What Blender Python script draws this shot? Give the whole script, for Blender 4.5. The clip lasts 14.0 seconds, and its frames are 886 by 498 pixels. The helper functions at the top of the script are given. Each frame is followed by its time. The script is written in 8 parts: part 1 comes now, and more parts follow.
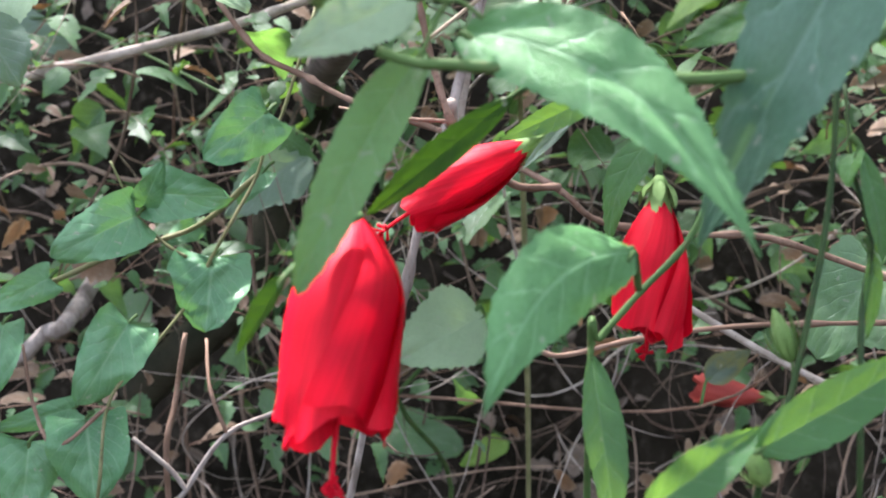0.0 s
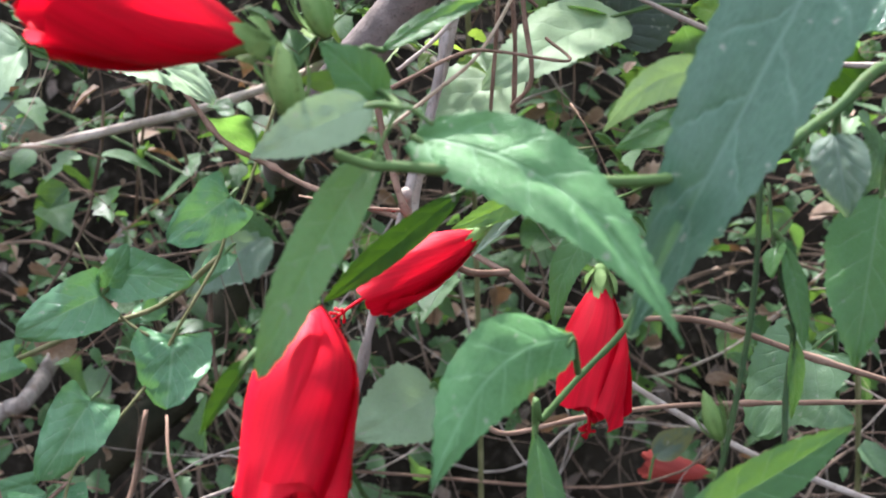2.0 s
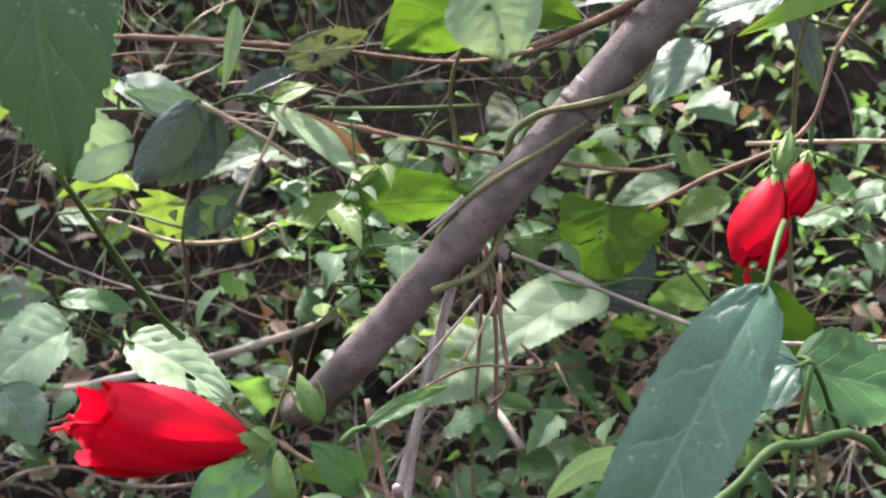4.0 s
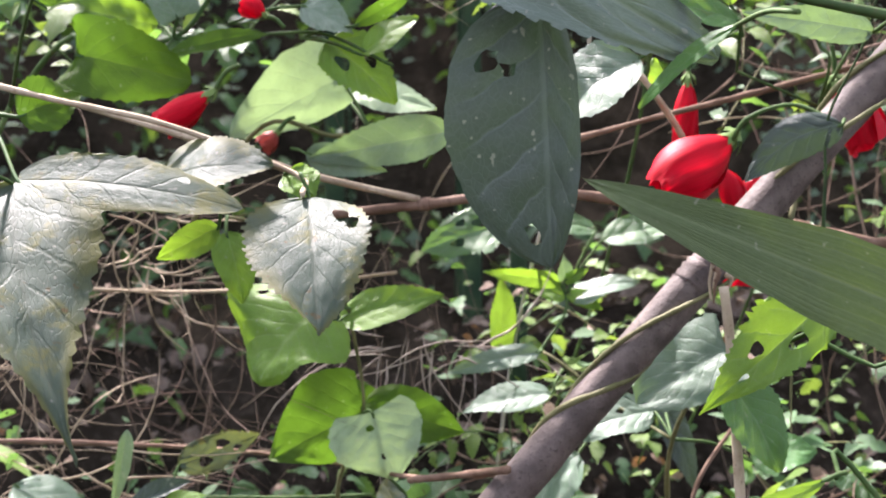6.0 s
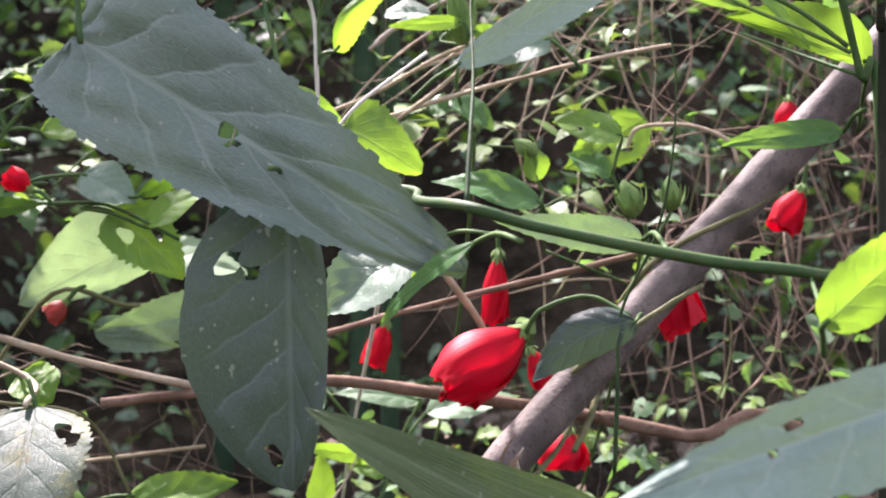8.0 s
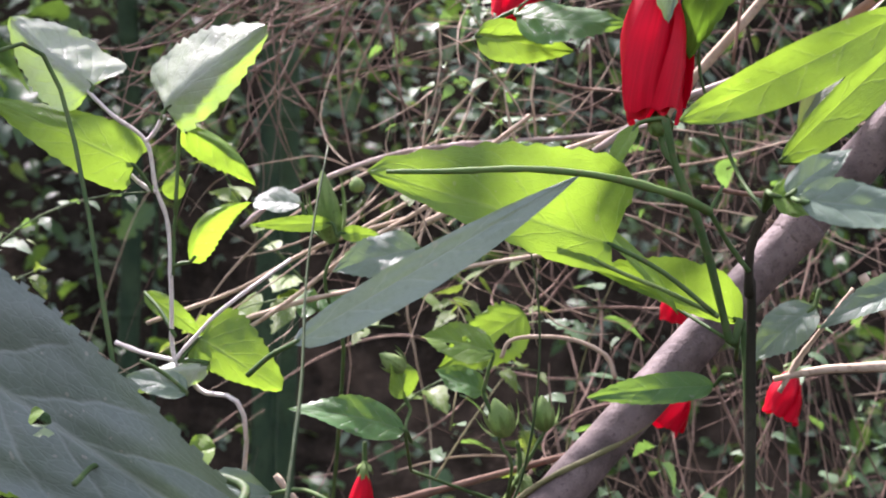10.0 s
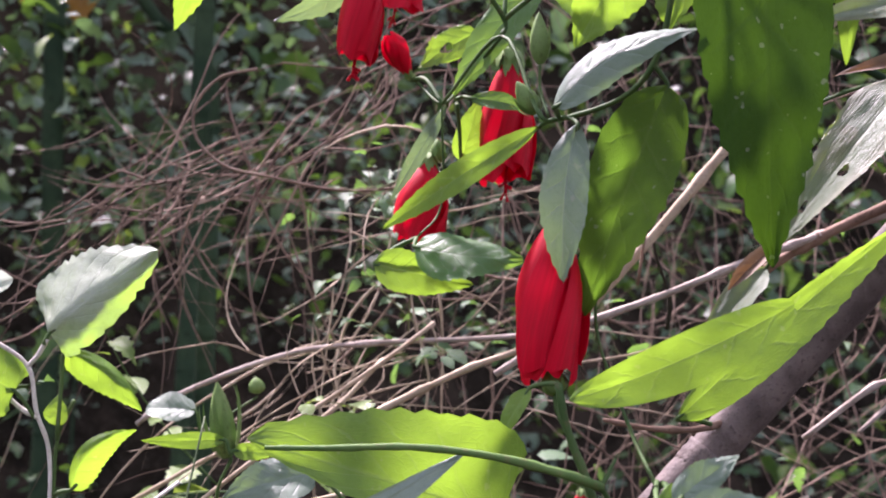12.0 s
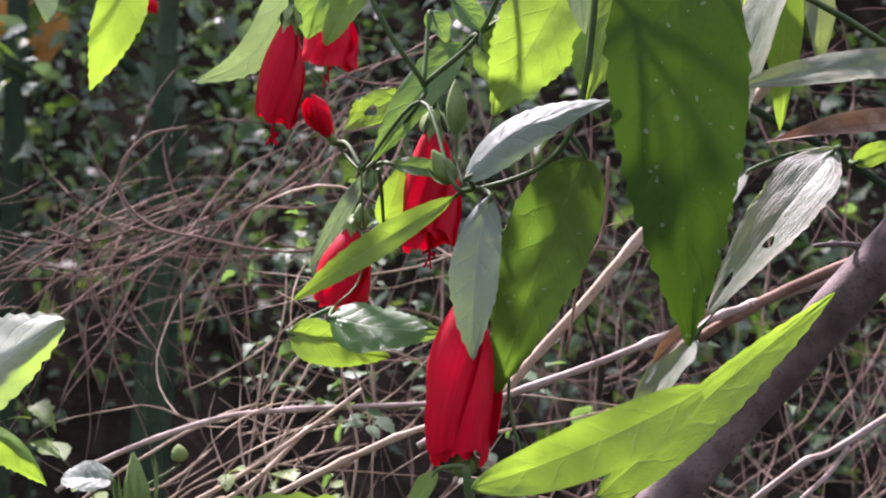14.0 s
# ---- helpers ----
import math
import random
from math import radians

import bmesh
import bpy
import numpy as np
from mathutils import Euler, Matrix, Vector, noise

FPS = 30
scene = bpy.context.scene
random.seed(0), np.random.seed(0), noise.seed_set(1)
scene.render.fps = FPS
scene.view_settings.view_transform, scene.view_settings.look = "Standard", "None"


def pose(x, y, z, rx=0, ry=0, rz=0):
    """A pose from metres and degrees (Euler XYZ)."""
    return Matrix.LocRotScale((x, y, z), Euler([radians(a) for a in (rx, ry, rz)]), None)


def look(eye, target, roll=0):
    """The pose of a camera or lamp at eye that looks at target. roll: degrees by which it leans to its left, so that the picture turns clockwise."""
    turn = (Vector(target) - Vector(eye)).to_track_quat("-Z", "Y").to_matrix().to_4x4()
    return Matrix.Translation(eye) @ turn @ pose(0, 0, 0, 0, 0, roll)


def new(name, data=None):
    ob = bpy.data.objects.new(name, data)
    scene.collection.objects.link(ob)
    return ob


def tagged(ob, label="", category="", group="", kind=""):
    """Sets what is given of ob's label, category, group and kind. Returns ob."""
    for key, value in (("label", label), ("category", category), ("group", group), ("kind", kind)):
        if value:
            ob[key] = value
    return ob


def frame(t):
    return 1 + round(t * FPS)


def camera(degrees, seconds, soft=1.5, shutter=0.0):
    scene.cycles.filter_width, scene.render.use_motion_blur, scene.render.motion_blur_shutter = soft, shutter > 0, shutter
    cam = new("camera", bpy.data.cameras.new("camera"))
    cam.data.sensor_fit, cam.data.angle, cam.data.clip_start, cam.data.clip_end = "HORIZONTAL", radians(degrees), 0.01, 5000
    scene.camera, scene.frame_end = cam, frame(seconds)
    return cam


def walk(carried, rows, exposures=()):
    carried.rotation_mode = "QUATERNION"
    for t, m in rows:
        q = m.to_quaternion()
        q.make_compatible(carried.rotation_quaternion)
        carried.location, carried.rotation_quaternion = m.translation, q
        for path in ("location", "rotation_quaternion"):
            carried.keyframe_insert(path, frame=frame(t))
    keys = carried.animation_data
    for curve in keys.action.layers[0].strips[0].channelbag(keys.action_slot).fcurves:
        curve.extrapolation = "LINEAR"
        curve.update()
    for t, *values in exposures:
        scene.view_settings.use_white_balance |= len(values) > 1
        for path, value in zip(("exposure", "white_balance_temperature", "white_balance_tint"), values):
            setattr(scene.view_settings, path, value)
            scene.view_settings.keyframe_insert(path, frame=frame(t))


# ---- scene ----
cam = camera(38.2, 14.0, soft=1.9)
cam.data.dof.use_dof, cam.data.dof.focus_distance, cam.data.dof.aperture_fstop = True, 0.50, 20.0
walk(cam, [
    (0, pose(0.0001, 0, 0.7501, 77.993, 1.279, -0.268)),
    (0.5, pose(-0.0043, -0.0022, 0.7538, 78.3, 1.24, -0.855)),
    (1, pose(-0.0088, -0.0084, 0.7477, 78.976, 0.898, -1.312)),
    (1.5, pose(-0.0072, -0.0149, 0.7508, 79.927, 0.686, -1.735)),
    (2, pose(0.0019, -0.0222, 0.7582, 81.243, 0.633, -2.017)),
    (2.2, pose(0.0045, -0.0288, 0.7633, 81.976, 0.606, -2.053)),
    (4.3, pose(0.0294, -0.098, 0.8691, 87.395, 0.703, -0.482)),
    (4.5, pose(0.0377, -0.1017, 0.8881, 87.959, 0.672, -0.482)),
    (5, pose(0.052, -0.1108, 0.9213, 89.715, 0.709, -0.692)),
    (5.5, pose(0.0553, -0.1175, 0.9389, 92.46, 0.401, -1.488)),
    (6, pose(0.0617, -0.1219, 0.9886, 93.257, 0.479, -2.531)),
    (6.5, pose(0.0897, -0.1313, 0.9992, 95.188, 0.278, -2.307)),
    (7, pose(0.1039, -0.0965, 1.0157, 96.159, 0.132, -3.29)),
    (7.5, pose(0.114, -0.083, 1.0226, 96.99, 0.101, -4.621)),
    (8, pose(0.1402, -0.0869, 1.0372, 97.473, 0.042, -5.137)),
    (8.2, pose(0.1473, -0.0874, 1.046, 97.564, -0.042, -5.498)),
    (10.3, pose(0.1749, -0.0669, 1.1395, 99.639, -0.701, -8.886)),
    (10.5, pose(0.1769, -0.0644, 1.1477, 99.99, -0.982, -9.153)),
    (11, pose(0.1817, -0.0576, 1.1696, 100.902, -1.002, -9.715)),
    (11.5, pose(0.1752, -0.065, 1.1845, 101.836, -0.694, -11.093)),
    (12, pose(0.1903, -0.0705, 1.1971, 102.626, -0.913, -11.319)),
    (12.5, pose(0.2146, -0.0706, 1.2051, 103.317, -1.067, -11.01)),
    (13, pose(0.2305, -0.0654, 1.2106, 103.745, -1.104, -11.025)),
    (13.5, pose(0.2136, -0.0623, 1.216, 104.005, -1.003, -12.513)),
    (14, pose(0.2189, -0.0638, 1.2141, 104.363, -1.057, -12.185)),
], exposures=[(0, 2.6, 6150, 18), (2.2, 2.45, 6150, 19), (4.3, 2.22, 6450, 24), (8.2, 2.08, 6400, 30), (10.3, 1.85, 6300, 38), (14, 1.62, 6250, 43)])

# ---- light ----
world = bpy.data.worlds.new("world")
scene.world = world
world.use_nodes = True
wt = world.node_tree
sky = wt.nodes.new("ShaderNodeTexSky")
sky.sky_type, sky.sun_disc = "NISHITA", False
sky.sun_elevation, sky.sun_rotation = radians(67), radians(-38)
haze = wt.nodes.new("ShaderNodeHueSaturation")
haze.inputs["Saturation"].default_value = 0.45
wt.links.new(sky.outputs[0], haze.inputs["Color"])
wt.links.new(haze.outputs[0], wt.nodes["Background"].inputs[0])
wt.nodes["Background"].inputs[1].default_value = 0.125

sun = new("sun", bpy.data.lights.new("sun", "SUN"))
sun.data.energy, sun.data.angle, sun.data.color = 6.0, radians(4), (1.0, 0.955, 0.905)
sun.matrix_world = look((-0.85, 1.75, 3.9), (0, 0.45, 0.9))


# ---- materials ----
def material(name):
    m = bpy.data.materials.new(name)
    m.use_nodes = True
    t = m.node_tree
    return m, t, t.nodes["Principled BSDF"]


def node(t, kind, *links, **values):
    """A node with its inputs: sockets are linked, numbers and colours set."""
    n = t.nodes.new(kind)
    for key, value in values.items():
        if key == "operation":
            n.operation = value
        elif key == "blend_type":
            n.blend_type = value
        elif key == "feature":
            n.feature = value
        elif key == "data_type":
            n.data_type = value
    for i, v in enumerate(links):
        if v is None:
            continue
        if isinstance(v, bpy.types.NodeSocket):
            t.links.new(v, n.inputs[i])
        else:
            n.inputs[i].default_value = v
    return n


def maths(t, op, *args):
    return node(t, "ShaderNodeMath", *args, operation=op).outputs[0]


def blend(t, fac, a, b):
    n = t.nodes.new("ShaderNodeMixRGB")
    for i, v in enumerate((fac, a, b)):
        if isinstance(v, bpy.types.NodeSocket):
            t.links.new(v, n.inputs[i])
        else:
            n.inputs[i].default_value = v if i == 0 else (*v, 1)
    return n.outputs[0]


def ramp(t, fac, lo, hi):
    n = t.nodes.new("ShaderNodeMapRange")
    n.interpolation_type = "SMOOTHSTEP"
    t.links.new(fac, n.inputs[0])
    n.inputs[1].default_value, n.inputs[2].default_value = lo, hi
    return n.outputs[0]


def grain(t, vec, scale, detail=3.0, rough=0.55):
    n = t.nodes.new("ShaderNodeTexNoise")
    if vec is not None:
        t.links.new(vec, n.inputs["Vector"])
    n.inputs["Scale"].default_value, n.inputs["Detail"].default_value = scale, detail
    n.inputs["Roughness"].default_value = rough
    return n.outputs[0]


def leaf_material(name, dark, light, vein, thin_colour, thinness=0.35, gloss=0.42, blotch=None, island=False, straight=False, relief=0.22, spec=0.32):
    m, t, bsdf = material(name)
    uv = t.nodes.new("ShaderNodeUVMap").outputs[0]
    obj = t.nodes.new("ShaderNodeTexCoord").outputs["Object"]
    sep = node(t, "ShaderNodeSeparateXYZ", uv)
    across = maths(t, "ABSOLUTE", maths(t, "MULTIPLY_ADD", sep.outputs[0], 2.0, -1.0))
    mid = maths(t, "SUBTRACT", 1.0, ramp(t, across, 0.012, 0.065))
    rank = t.nodes.new("ShaderNodeUVMap")
    rank.uv_map = "Veins"
    s = node(t, "ShaderNodeSeparateXYZ", rank.outputs[0]).outputs[0]
    s = maths(t, "ADD", s, maths(t, "MULTIPLY_ADD", grain(t, uv, 9.0, 2.0), 0.3, -0.15))
    s = maths(t, "ADD", s, maths(t, "MULTIPLY", maths(t, "GREATER_THAN", sep.outputs[0], 0.5), 0.4))
    between = maths(t, "ABSOLUTE", maths(t, "SINE", maths(t, "MULTIPLY", maths(t, "SUBTRACT", s, 0.5), math.pi)))
    pillow = maths(t, "MULTIPLY", maths(t, "POWER", between, 0.6), maths(t, "MULTIPLY", ramp(t, across, 0.0, 0.25), maths(t, "SUBTRACT", 1.0, ramp(t, across, 0.7, 1.0))))
    side = maths(t, "SUBTRACT", 1.0, ramp(t, between, 0.05, 0.24))
    side = maths(t, "MULTIPLY", side, maths(t, "SUBTRACT", 1.0, ramp(t, across, 0.6, 1.0)))
    if straight:
        lines = node(t, "ShaderNodeMapping", uv)
        lines.inputs["Scale"].default_value = (34, 1.2, 1)
        side = ramp(t, grain(t, lines.outputs[0], 1.0, 2.0), 0.42, 0.70)
        pillow = maths(t, "MULTIPLY", side, -0.5)
    net = t.nodes.new("ShaderNodeTexVoronoi")
    net.feature = "DISTANCE_TO_EDGE"
    t.links.new(uv, net.inputs["Vector"])
    net.inputs["Scale"].default_value = 26.0
    fine = maths(t, "SUBTRACT", 1.0, ramp(t, net.outputs["Distance"], 0.0, 0.10))
    veins = maths(t, "MAXIMUM", mid, maths(t, "MULTIPLY", side, 0.75))
    info = t.nodes.new("ShaderNodeNewGeometry").outputs["Random Per Island"] if island else t.nodes.new("ShaderNodeObjectInfo").outputs["Random"]
    big = grain(t, obj, 95.0 if island else 38.0, 3.0)
    small = grain(t, obj, 420.0, 2.0)
    mixf = maths(t, "ADD", maths(t, "MULTIPLY", ramp(t, big, 0.3, 0.7), 0.55), maths(t, "MULTIPLY", info, 0.45))
    col = blend(t, mixf, dark, light)
    col = blend(t, maths(t, "MULTIPLY", ramp(t, small, 0.45, 0.75), 0.25), col, tuple(0.6 * c for c in dark))
    if blotch:
        spots = ramp(t, grain(t, obj, 62.0, 4.0, 0.65), 0.5, 0.68)
        margin = maths(t, "MULTIPLY", ramp(t, across, 0.45, 1.0), ramp(t, grain(t, obj, 40.0, 2.0), 0.35, 0.6))
        col = blend(t, maths(t, "MULTIPLY", maths(t, "MAXIMUM", spots, margin), 0.75), col, blotch)
        specks = ramp(t, grain(t, obj, 170.0, 2.0), 0.68, 0.74)
        col = blend(t, maths(t, "MULTIPLY", specks, 0.8), col, (0.10, 0.06, 0.025))
    dirt = ramp(t, grain(t, obj, 260.0, 1.0), 0.70, 0.76)
    col = blend(t, maths(t, "MULTIPLY", dirt, 0.5), col, (0.30, 0.30, 0.24))
    col = blend(t, maths(t, "MULTIPLY", veins, 0.75 if island else 0.6), col, vein)
    col = blend(t, maths(t, "MULTIPLY", fine, 0.2), col, vein)
    height = maths(t, "ADD", maths(t, "MULTIPLY", veins, -0.25), maths(t, "MULTIPLY", fine, -0.1))
    height = maths(t, "ADD", height, maths(t, "MULTIPLY", pillow, relief))
    height = maths(t, "ADD", height, maths(t, "MULTIPLY", big, 0.8))
    bump = t.nodes.new("ShaderNodeBump")
    bump.inputs["Strength"].default_value, bump.inputs["Distance"].default_value = 0.55, 0.0012
    t.links.new(height, bump.inputs["Height"])
    bsdf.inputs["Specular IOR Level"].default_value = spec
    t.links.new(col, bsdf.inputs["Base Color"])
    t.links.new(bump.outputs[0], bsdf.inputs["Normal"])
    t.links.new(maths(t, "MULTIPLY_ADD", small, 0.2, gloss - 0.2), bsdf.inputs["Roughness"])
    thin = t.nodes.new("ShaderNodeBsdfTranslucent")
    t.links.new(blend(t, maths(t, "MULTIPLY", maths(t, "MAXIMUM", veins, maths(t, "MULTIPLY", fine, 0.35)), 0.24), blend(t, ramp(t, big, 0.3, 0.7), thin_colour, tuple(0.6 * c for c in thin_colour)), tuple(0.3 * c for c in thin_colour)), thin.inputs[0])
    t.links.new(bump.outputs[0], thin.inputs["Normal"])
    mix = node(t, "ShaderNodeMixShader", thinness, bsdf.outputs[0], thin.outputs[0])
    t.links.new(mix.outputs[0], t.nodes["Material Output"].inputs[0])
    return m


def rough_material(name, a, b, c, scale=120.0, gloss=0.75, bump_size=0.0006, stretch=(1, 1, 1), island=False):
    """Bark, stalks, dry stems, earth: three colours mixed by coarse and fine grain, with relief."""
    m, t, bsdf = material(name)
    obj = t.nodes.new("ShaderNodeTexCoord").outputs["Object"]
    vec = node(t, "ShaderNodeMapping", obj)
    vec.inputs["Scale"].default_value = stretch
    vec = vec.outputs[0]
    coarse, fine = grain(t, vec, scale * 0.25, 4.0, 0.6), grain(t, vec, scale * 2.0, 4.0, 0.65)
    fac = ramp(t, coarse, 0.32, 0.68)
    if island:
        fac = maths(t, "ADD", maths(t, "MULTIPLY", fac, 0.4), maths(t, "MULTIPLY", t.nodes.new("ShaderNodeNewGeometry").outputs["Random Per Island"], 0.6))
    col = blend(t, fac, a, b)
    col = blend(t, maths(t, "MULTIPLY", ramp(t, fine, 0.5, 0.72), 0.7), col, c)
    bump = t.nodes.new("ShaderNodeBump")
    bump.inputs["Strength"].default_value, bump.inputs["Distance"].default_value = 0.8, bump_size
    t.links.new(maths(t, "ADD", coarse, maths(t, "MULTIPLY", fine, 0.7)), bump.inputs["Height"])
    t.links.new(col, bsdf.inputs["Base Color"])
    t.links.new(bump.outputs[0], bsdf.inputs["Normal"])
    bsdf.inputs["Specular IOR Level"].default_value = 0.5 * max(0.0, 1 - gloss)
    t.links.new(maths(t, "MULTIPLY_ADD", fine, 0.2, gloss - 0.1), bsdf.inputs["Roughness"])
    return m


def petal_material(name, deep, bright, thin_colour):
    m, t, bsdf = material(name)
    uv = t.nodes.new("ShaderNodeUVMap").outputs[0]
    obj = t.nodes.new("ShaderNodeTexCoord").outputs["Object"]
    streak = node(t, "ShaderNodeMapping", uv)
    streak.inputs["Scale"].default_value = (26, 1.6, 1)
    lines = grain(t, streak.outputs[0], 1.0, 3.0)
    soft = grain(t, obj, 55.0, 2.0)
    col = blend(t, maths(t, "MULTIPLY_ADD", ramp(t, lines, 0.3, 0.7), 0.45, maths(t, "MULTIPLY", soft, 0.4)), deep, bright)
    bump = t.nodes.new("ShaderNodeBump")
    bump.inputs["Strength"].default_value, bump.inputs["Distance"].default_value = 0.4, 0.0006
    t.links.new(maths(t, "ADD", lines, soft), bump.inputs["Height"])
    t.links.new(col, bsdf.inputs["Base Color"])
    t.links.new(bump.outputs[0], bsdf.inputs["Normal"])
    bsdf.inputs["Roughness"].default_value = 0.55
    bsdf.inputs["Specular IOR Level"].default_value = 0.18
    thin = t.nodes.new("ShaderNodeBsdfTranslucent")
    thin.inputs[0].default_value = (*thin_colour, 1)
    mix = node(t, "ShaderNodeMixShader", 0.22, bsdf.outputs[0], thin.outputs[0])
    t.links.new(mix.outputs[0], t.nodes["Material Output"].inputs[0])
    return m


GREEN = leaf_material("leaf_mature", (0.044, 0.138, 0.040), (0.090, 0.225, 0.074), (0.17, 0.31, 0.13), (0.22, 0.42, 0.045), 0.42, 0.46)
FERN = leaf_material("leaf_fresh_green", (0.070, 0.180, 0.048), (0.130, 0.275, 0.090), (0.19, 0.34, 0.14), (0.24, 0.44, 0.05), 0.4, 0.5, relief=0.35)
FIRM = leaf_material("leaf_firm", (0.046, 0.142, 0.044), (0.094, 0.228, 0.078), (0.16, 0.31, 0.15), (0.18, 0.38, 0.05), 0.08, 0.6, spec=0.28, relief=0.08)
DARK = leaf_material("leaf_old_dark", (0.038, 0.058, 0.046), (0.064, 0.086, 0.071), (0.095, 0.125, 0.104), (0.13, 0.24, 0.07), 0.08, 0.5, relief=0.6, spec=0.22)
# lighter copy of the dark leaf, with extra sky light put into its colour
SKYLIT = leaf_material("leaf_dark_skylit", (0.096, 0.140, 0.110), (0.142, 0.190, 0.154), (0.20, 0.255, 0.21), (0.15, 0.26, 0.09), 0.08, 0.46, relief=0.5, spec=0.32)
# green darkened in the base colour so the leaf looks to be in shadow
SHADED = leaf_material("leaf_shaded_green", (0.028, 0.076, 0.036), (0.052, 0.112, 0.056), (0.07, 0.14, 0.075), (0.08, 0.18, 0.03), 0.05, 0.62, relief=0.5, spec=0.2)
# pale grey-green base colour carries the sheen of the sky on the leaf
SLATE = leaf_material("leaf_painted_grey_sheen", (0.155, 0.228, 0.180), (0.215, 0.295, 0.240), (0.26, 0.335, 0.28), (0.18, 0.28, 0.10), 0.12, 0.5, relief=0.08, spec=0.3)
MINT = leaf_material("leaf_thin_pale_green", (0.215, 0.315, 0.175), (0.275, 0.385, 0.225), (0.28, 0.39, 0.23), (0.40, 0.60, 0.22), 0.28, 0.6, relief=0.1, spec=0.3)
YOUNG = leaf_material("leaf_young", (0.095, 0.205, 0.032), (0.170, 0.315, 0.060), (0.27, 0.40, 0.13), (0.31, 0.55, 0.035), 0.44, 0.5, relief=0.07, spec=0.25)
PALE = leaf_material("leaf_pale_side", (0.105, 0.172, 0.118), (0.172, 0.248, 0.178), (0.22, 0.30, 0.22), (0.24, 0.40, 0.11), 0.28, 0.52)
YELLOWED = leaf_material("leaf_yellowed", (0.048, 0.076, 0.054), (0.070, 0.100, 0.074), (0.056, 0.078, 0.054), (0.20, 0.25, 0.06), 0.2, 0.66, (0.135, 0.130, 0.030), relief=0.02, spec=0.2)
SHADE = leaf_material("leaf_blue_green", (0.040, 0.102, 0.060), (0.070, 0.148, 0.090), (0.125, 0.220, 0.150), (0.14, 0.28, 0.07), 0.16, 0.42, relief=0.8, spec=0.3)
VINELEAF = leaf_material("vine_leaf", (0.062, 0.175, 0.076), (0.142, 0.295, 0.142), (0.19, 0.34, 0.18), (0.16, 0.38, 0.07), 0.2, 0.34, relief=0.3)
OLIVE = leaf_material("leaf_olive", (0.038, 0.088, 0.008), (0.074, 0.145, 0.016), (0.10, 0.17, 0.03), (0.145, 0.32, 0.020), 0.42, 0.6, relief=0.12, spec=0.16)
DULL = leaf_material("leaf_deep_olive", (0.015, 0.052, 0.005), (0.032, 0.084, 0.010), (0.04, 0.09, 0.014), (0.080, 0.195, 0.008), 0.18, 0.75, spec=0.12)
SAGE = leaf_material("leaf_sage_blade", (0.042, 0.072, 0.022), (0.068, 0.108, 0.036), (0.13, 0.17, 0.08), (0.18, 0.30, 0.04), 0.14, 0.6, straight=True)
# young leaf whitened in its base colour to show the sheen of sunlight
SHEEN = leaf_material("leaf_young_painted_sheen", (0.360, 0.440, 0.330), (0.480, 0.550, 0.430), (0.45, 0.52, 0.40), (0.32, 0.58, 0.045), 0.4, 0.42)
BLADE = leaf_material("bamboo_blade", (0.100, 0.150, 0.092), (0.165, 0.225, 0.142), (0.18, 0.235, 0.15), (0.27, 0.40, 0.05), 0.3, 0.55, (0.22, 0.215, 0.14), straight=True, relief=0.05)
DRYLEAF = leaf_material("leaf_dead", (0.100, 0.062, 0.040), (0.260, 0.180, 0.120), (0.20, 0.12, 0.07), (0.30, 0.15, 0.05), 0.2, 0.65, (0.38, 0.30, 0.22))
FARGOLD = leaf_material("leaf_orange", (0.35, 0.16, 0.02), (0.55, 0.28, 0.04), (0.5, 0.3, 0.08), (0.5, 0.25, 0.03), 0.3)
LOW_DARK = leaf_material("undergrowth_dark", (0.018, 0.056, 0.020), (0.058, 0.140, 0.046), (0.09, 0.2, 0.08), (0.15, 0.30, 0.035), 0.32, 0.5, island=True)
LOW_PALE = leaf_material("undergrowth_pale", (0.055, 0.130, 0.058), (0.140, 0.240, 0.122), (0.17, 0.28, 0.15), (0.22, 0.45, 0.07), 0.35, 0.5, island=True)
LOW_YOUNG = leaf_material("undergrowth_young", (0.075, 0.150, 0.028), (0.145, 0.245, 0.052), (0.17, 0.28, 0.09), (0.27, 0.42, 0.05), 0.36, 0.5, island=True)
# distance haze is painted in: leaf colours shifted to a paler blue-green
FARLEAF = leaf_material("far_leaf_painted_haze", (0.062, 0.108, 0.072), (0.150, 0.220, 0.158), (0.17, 0.25, 0.18), (0.16, 0.30, 0.09), 0.28, 0.75, island=True, spec=0.12)
RED = petal_material("petal_red", (0.36, 0.001, 0.008), (0.70, 0.002, 0.024), (0.80, 0.004, 0.020))
FADED = petal_material("petal_faded", (0.24, 0.035, 0.03), (0.45, 0.09, 0.07), (0.4, 0.05, 0.03))
STALK = rough_material("green_stalk", (0.034, 0.080, 0.022), (0.068, 0.125, 0.036), (0.09, 0.09, 0.04), 160, 0.65, 0.0003)
LIGHTSTALK = rough_material("light_green_stalk", (0.060, 0.130, 0.030), (0.105, 0.185, 0.050), (0.12, 0.12, 0.05), 160, 0.65, 0.0003)
DARKSTALK = rough_material("dark_stalk", (0.016, 0.040, 0.012), (0.034, 0.066, 0.018), (0.05, 0.05, 0.025), 160, 0.6, 0.0003)
GREENBARK = rough_material("dark_green_bark", (0.022, 0.056, 0.016), (0.048, 0.092, 0.028), (0.07, 0.065, 0.03), 160, 0.6, 0.0004)
CALYX = rough_material("calyx_green", (0.085, 0.165, 0.040), (0.165, 0.255, 0.080), (0.055, 0.09, 0.025), 200, 0.6, 0.0003)
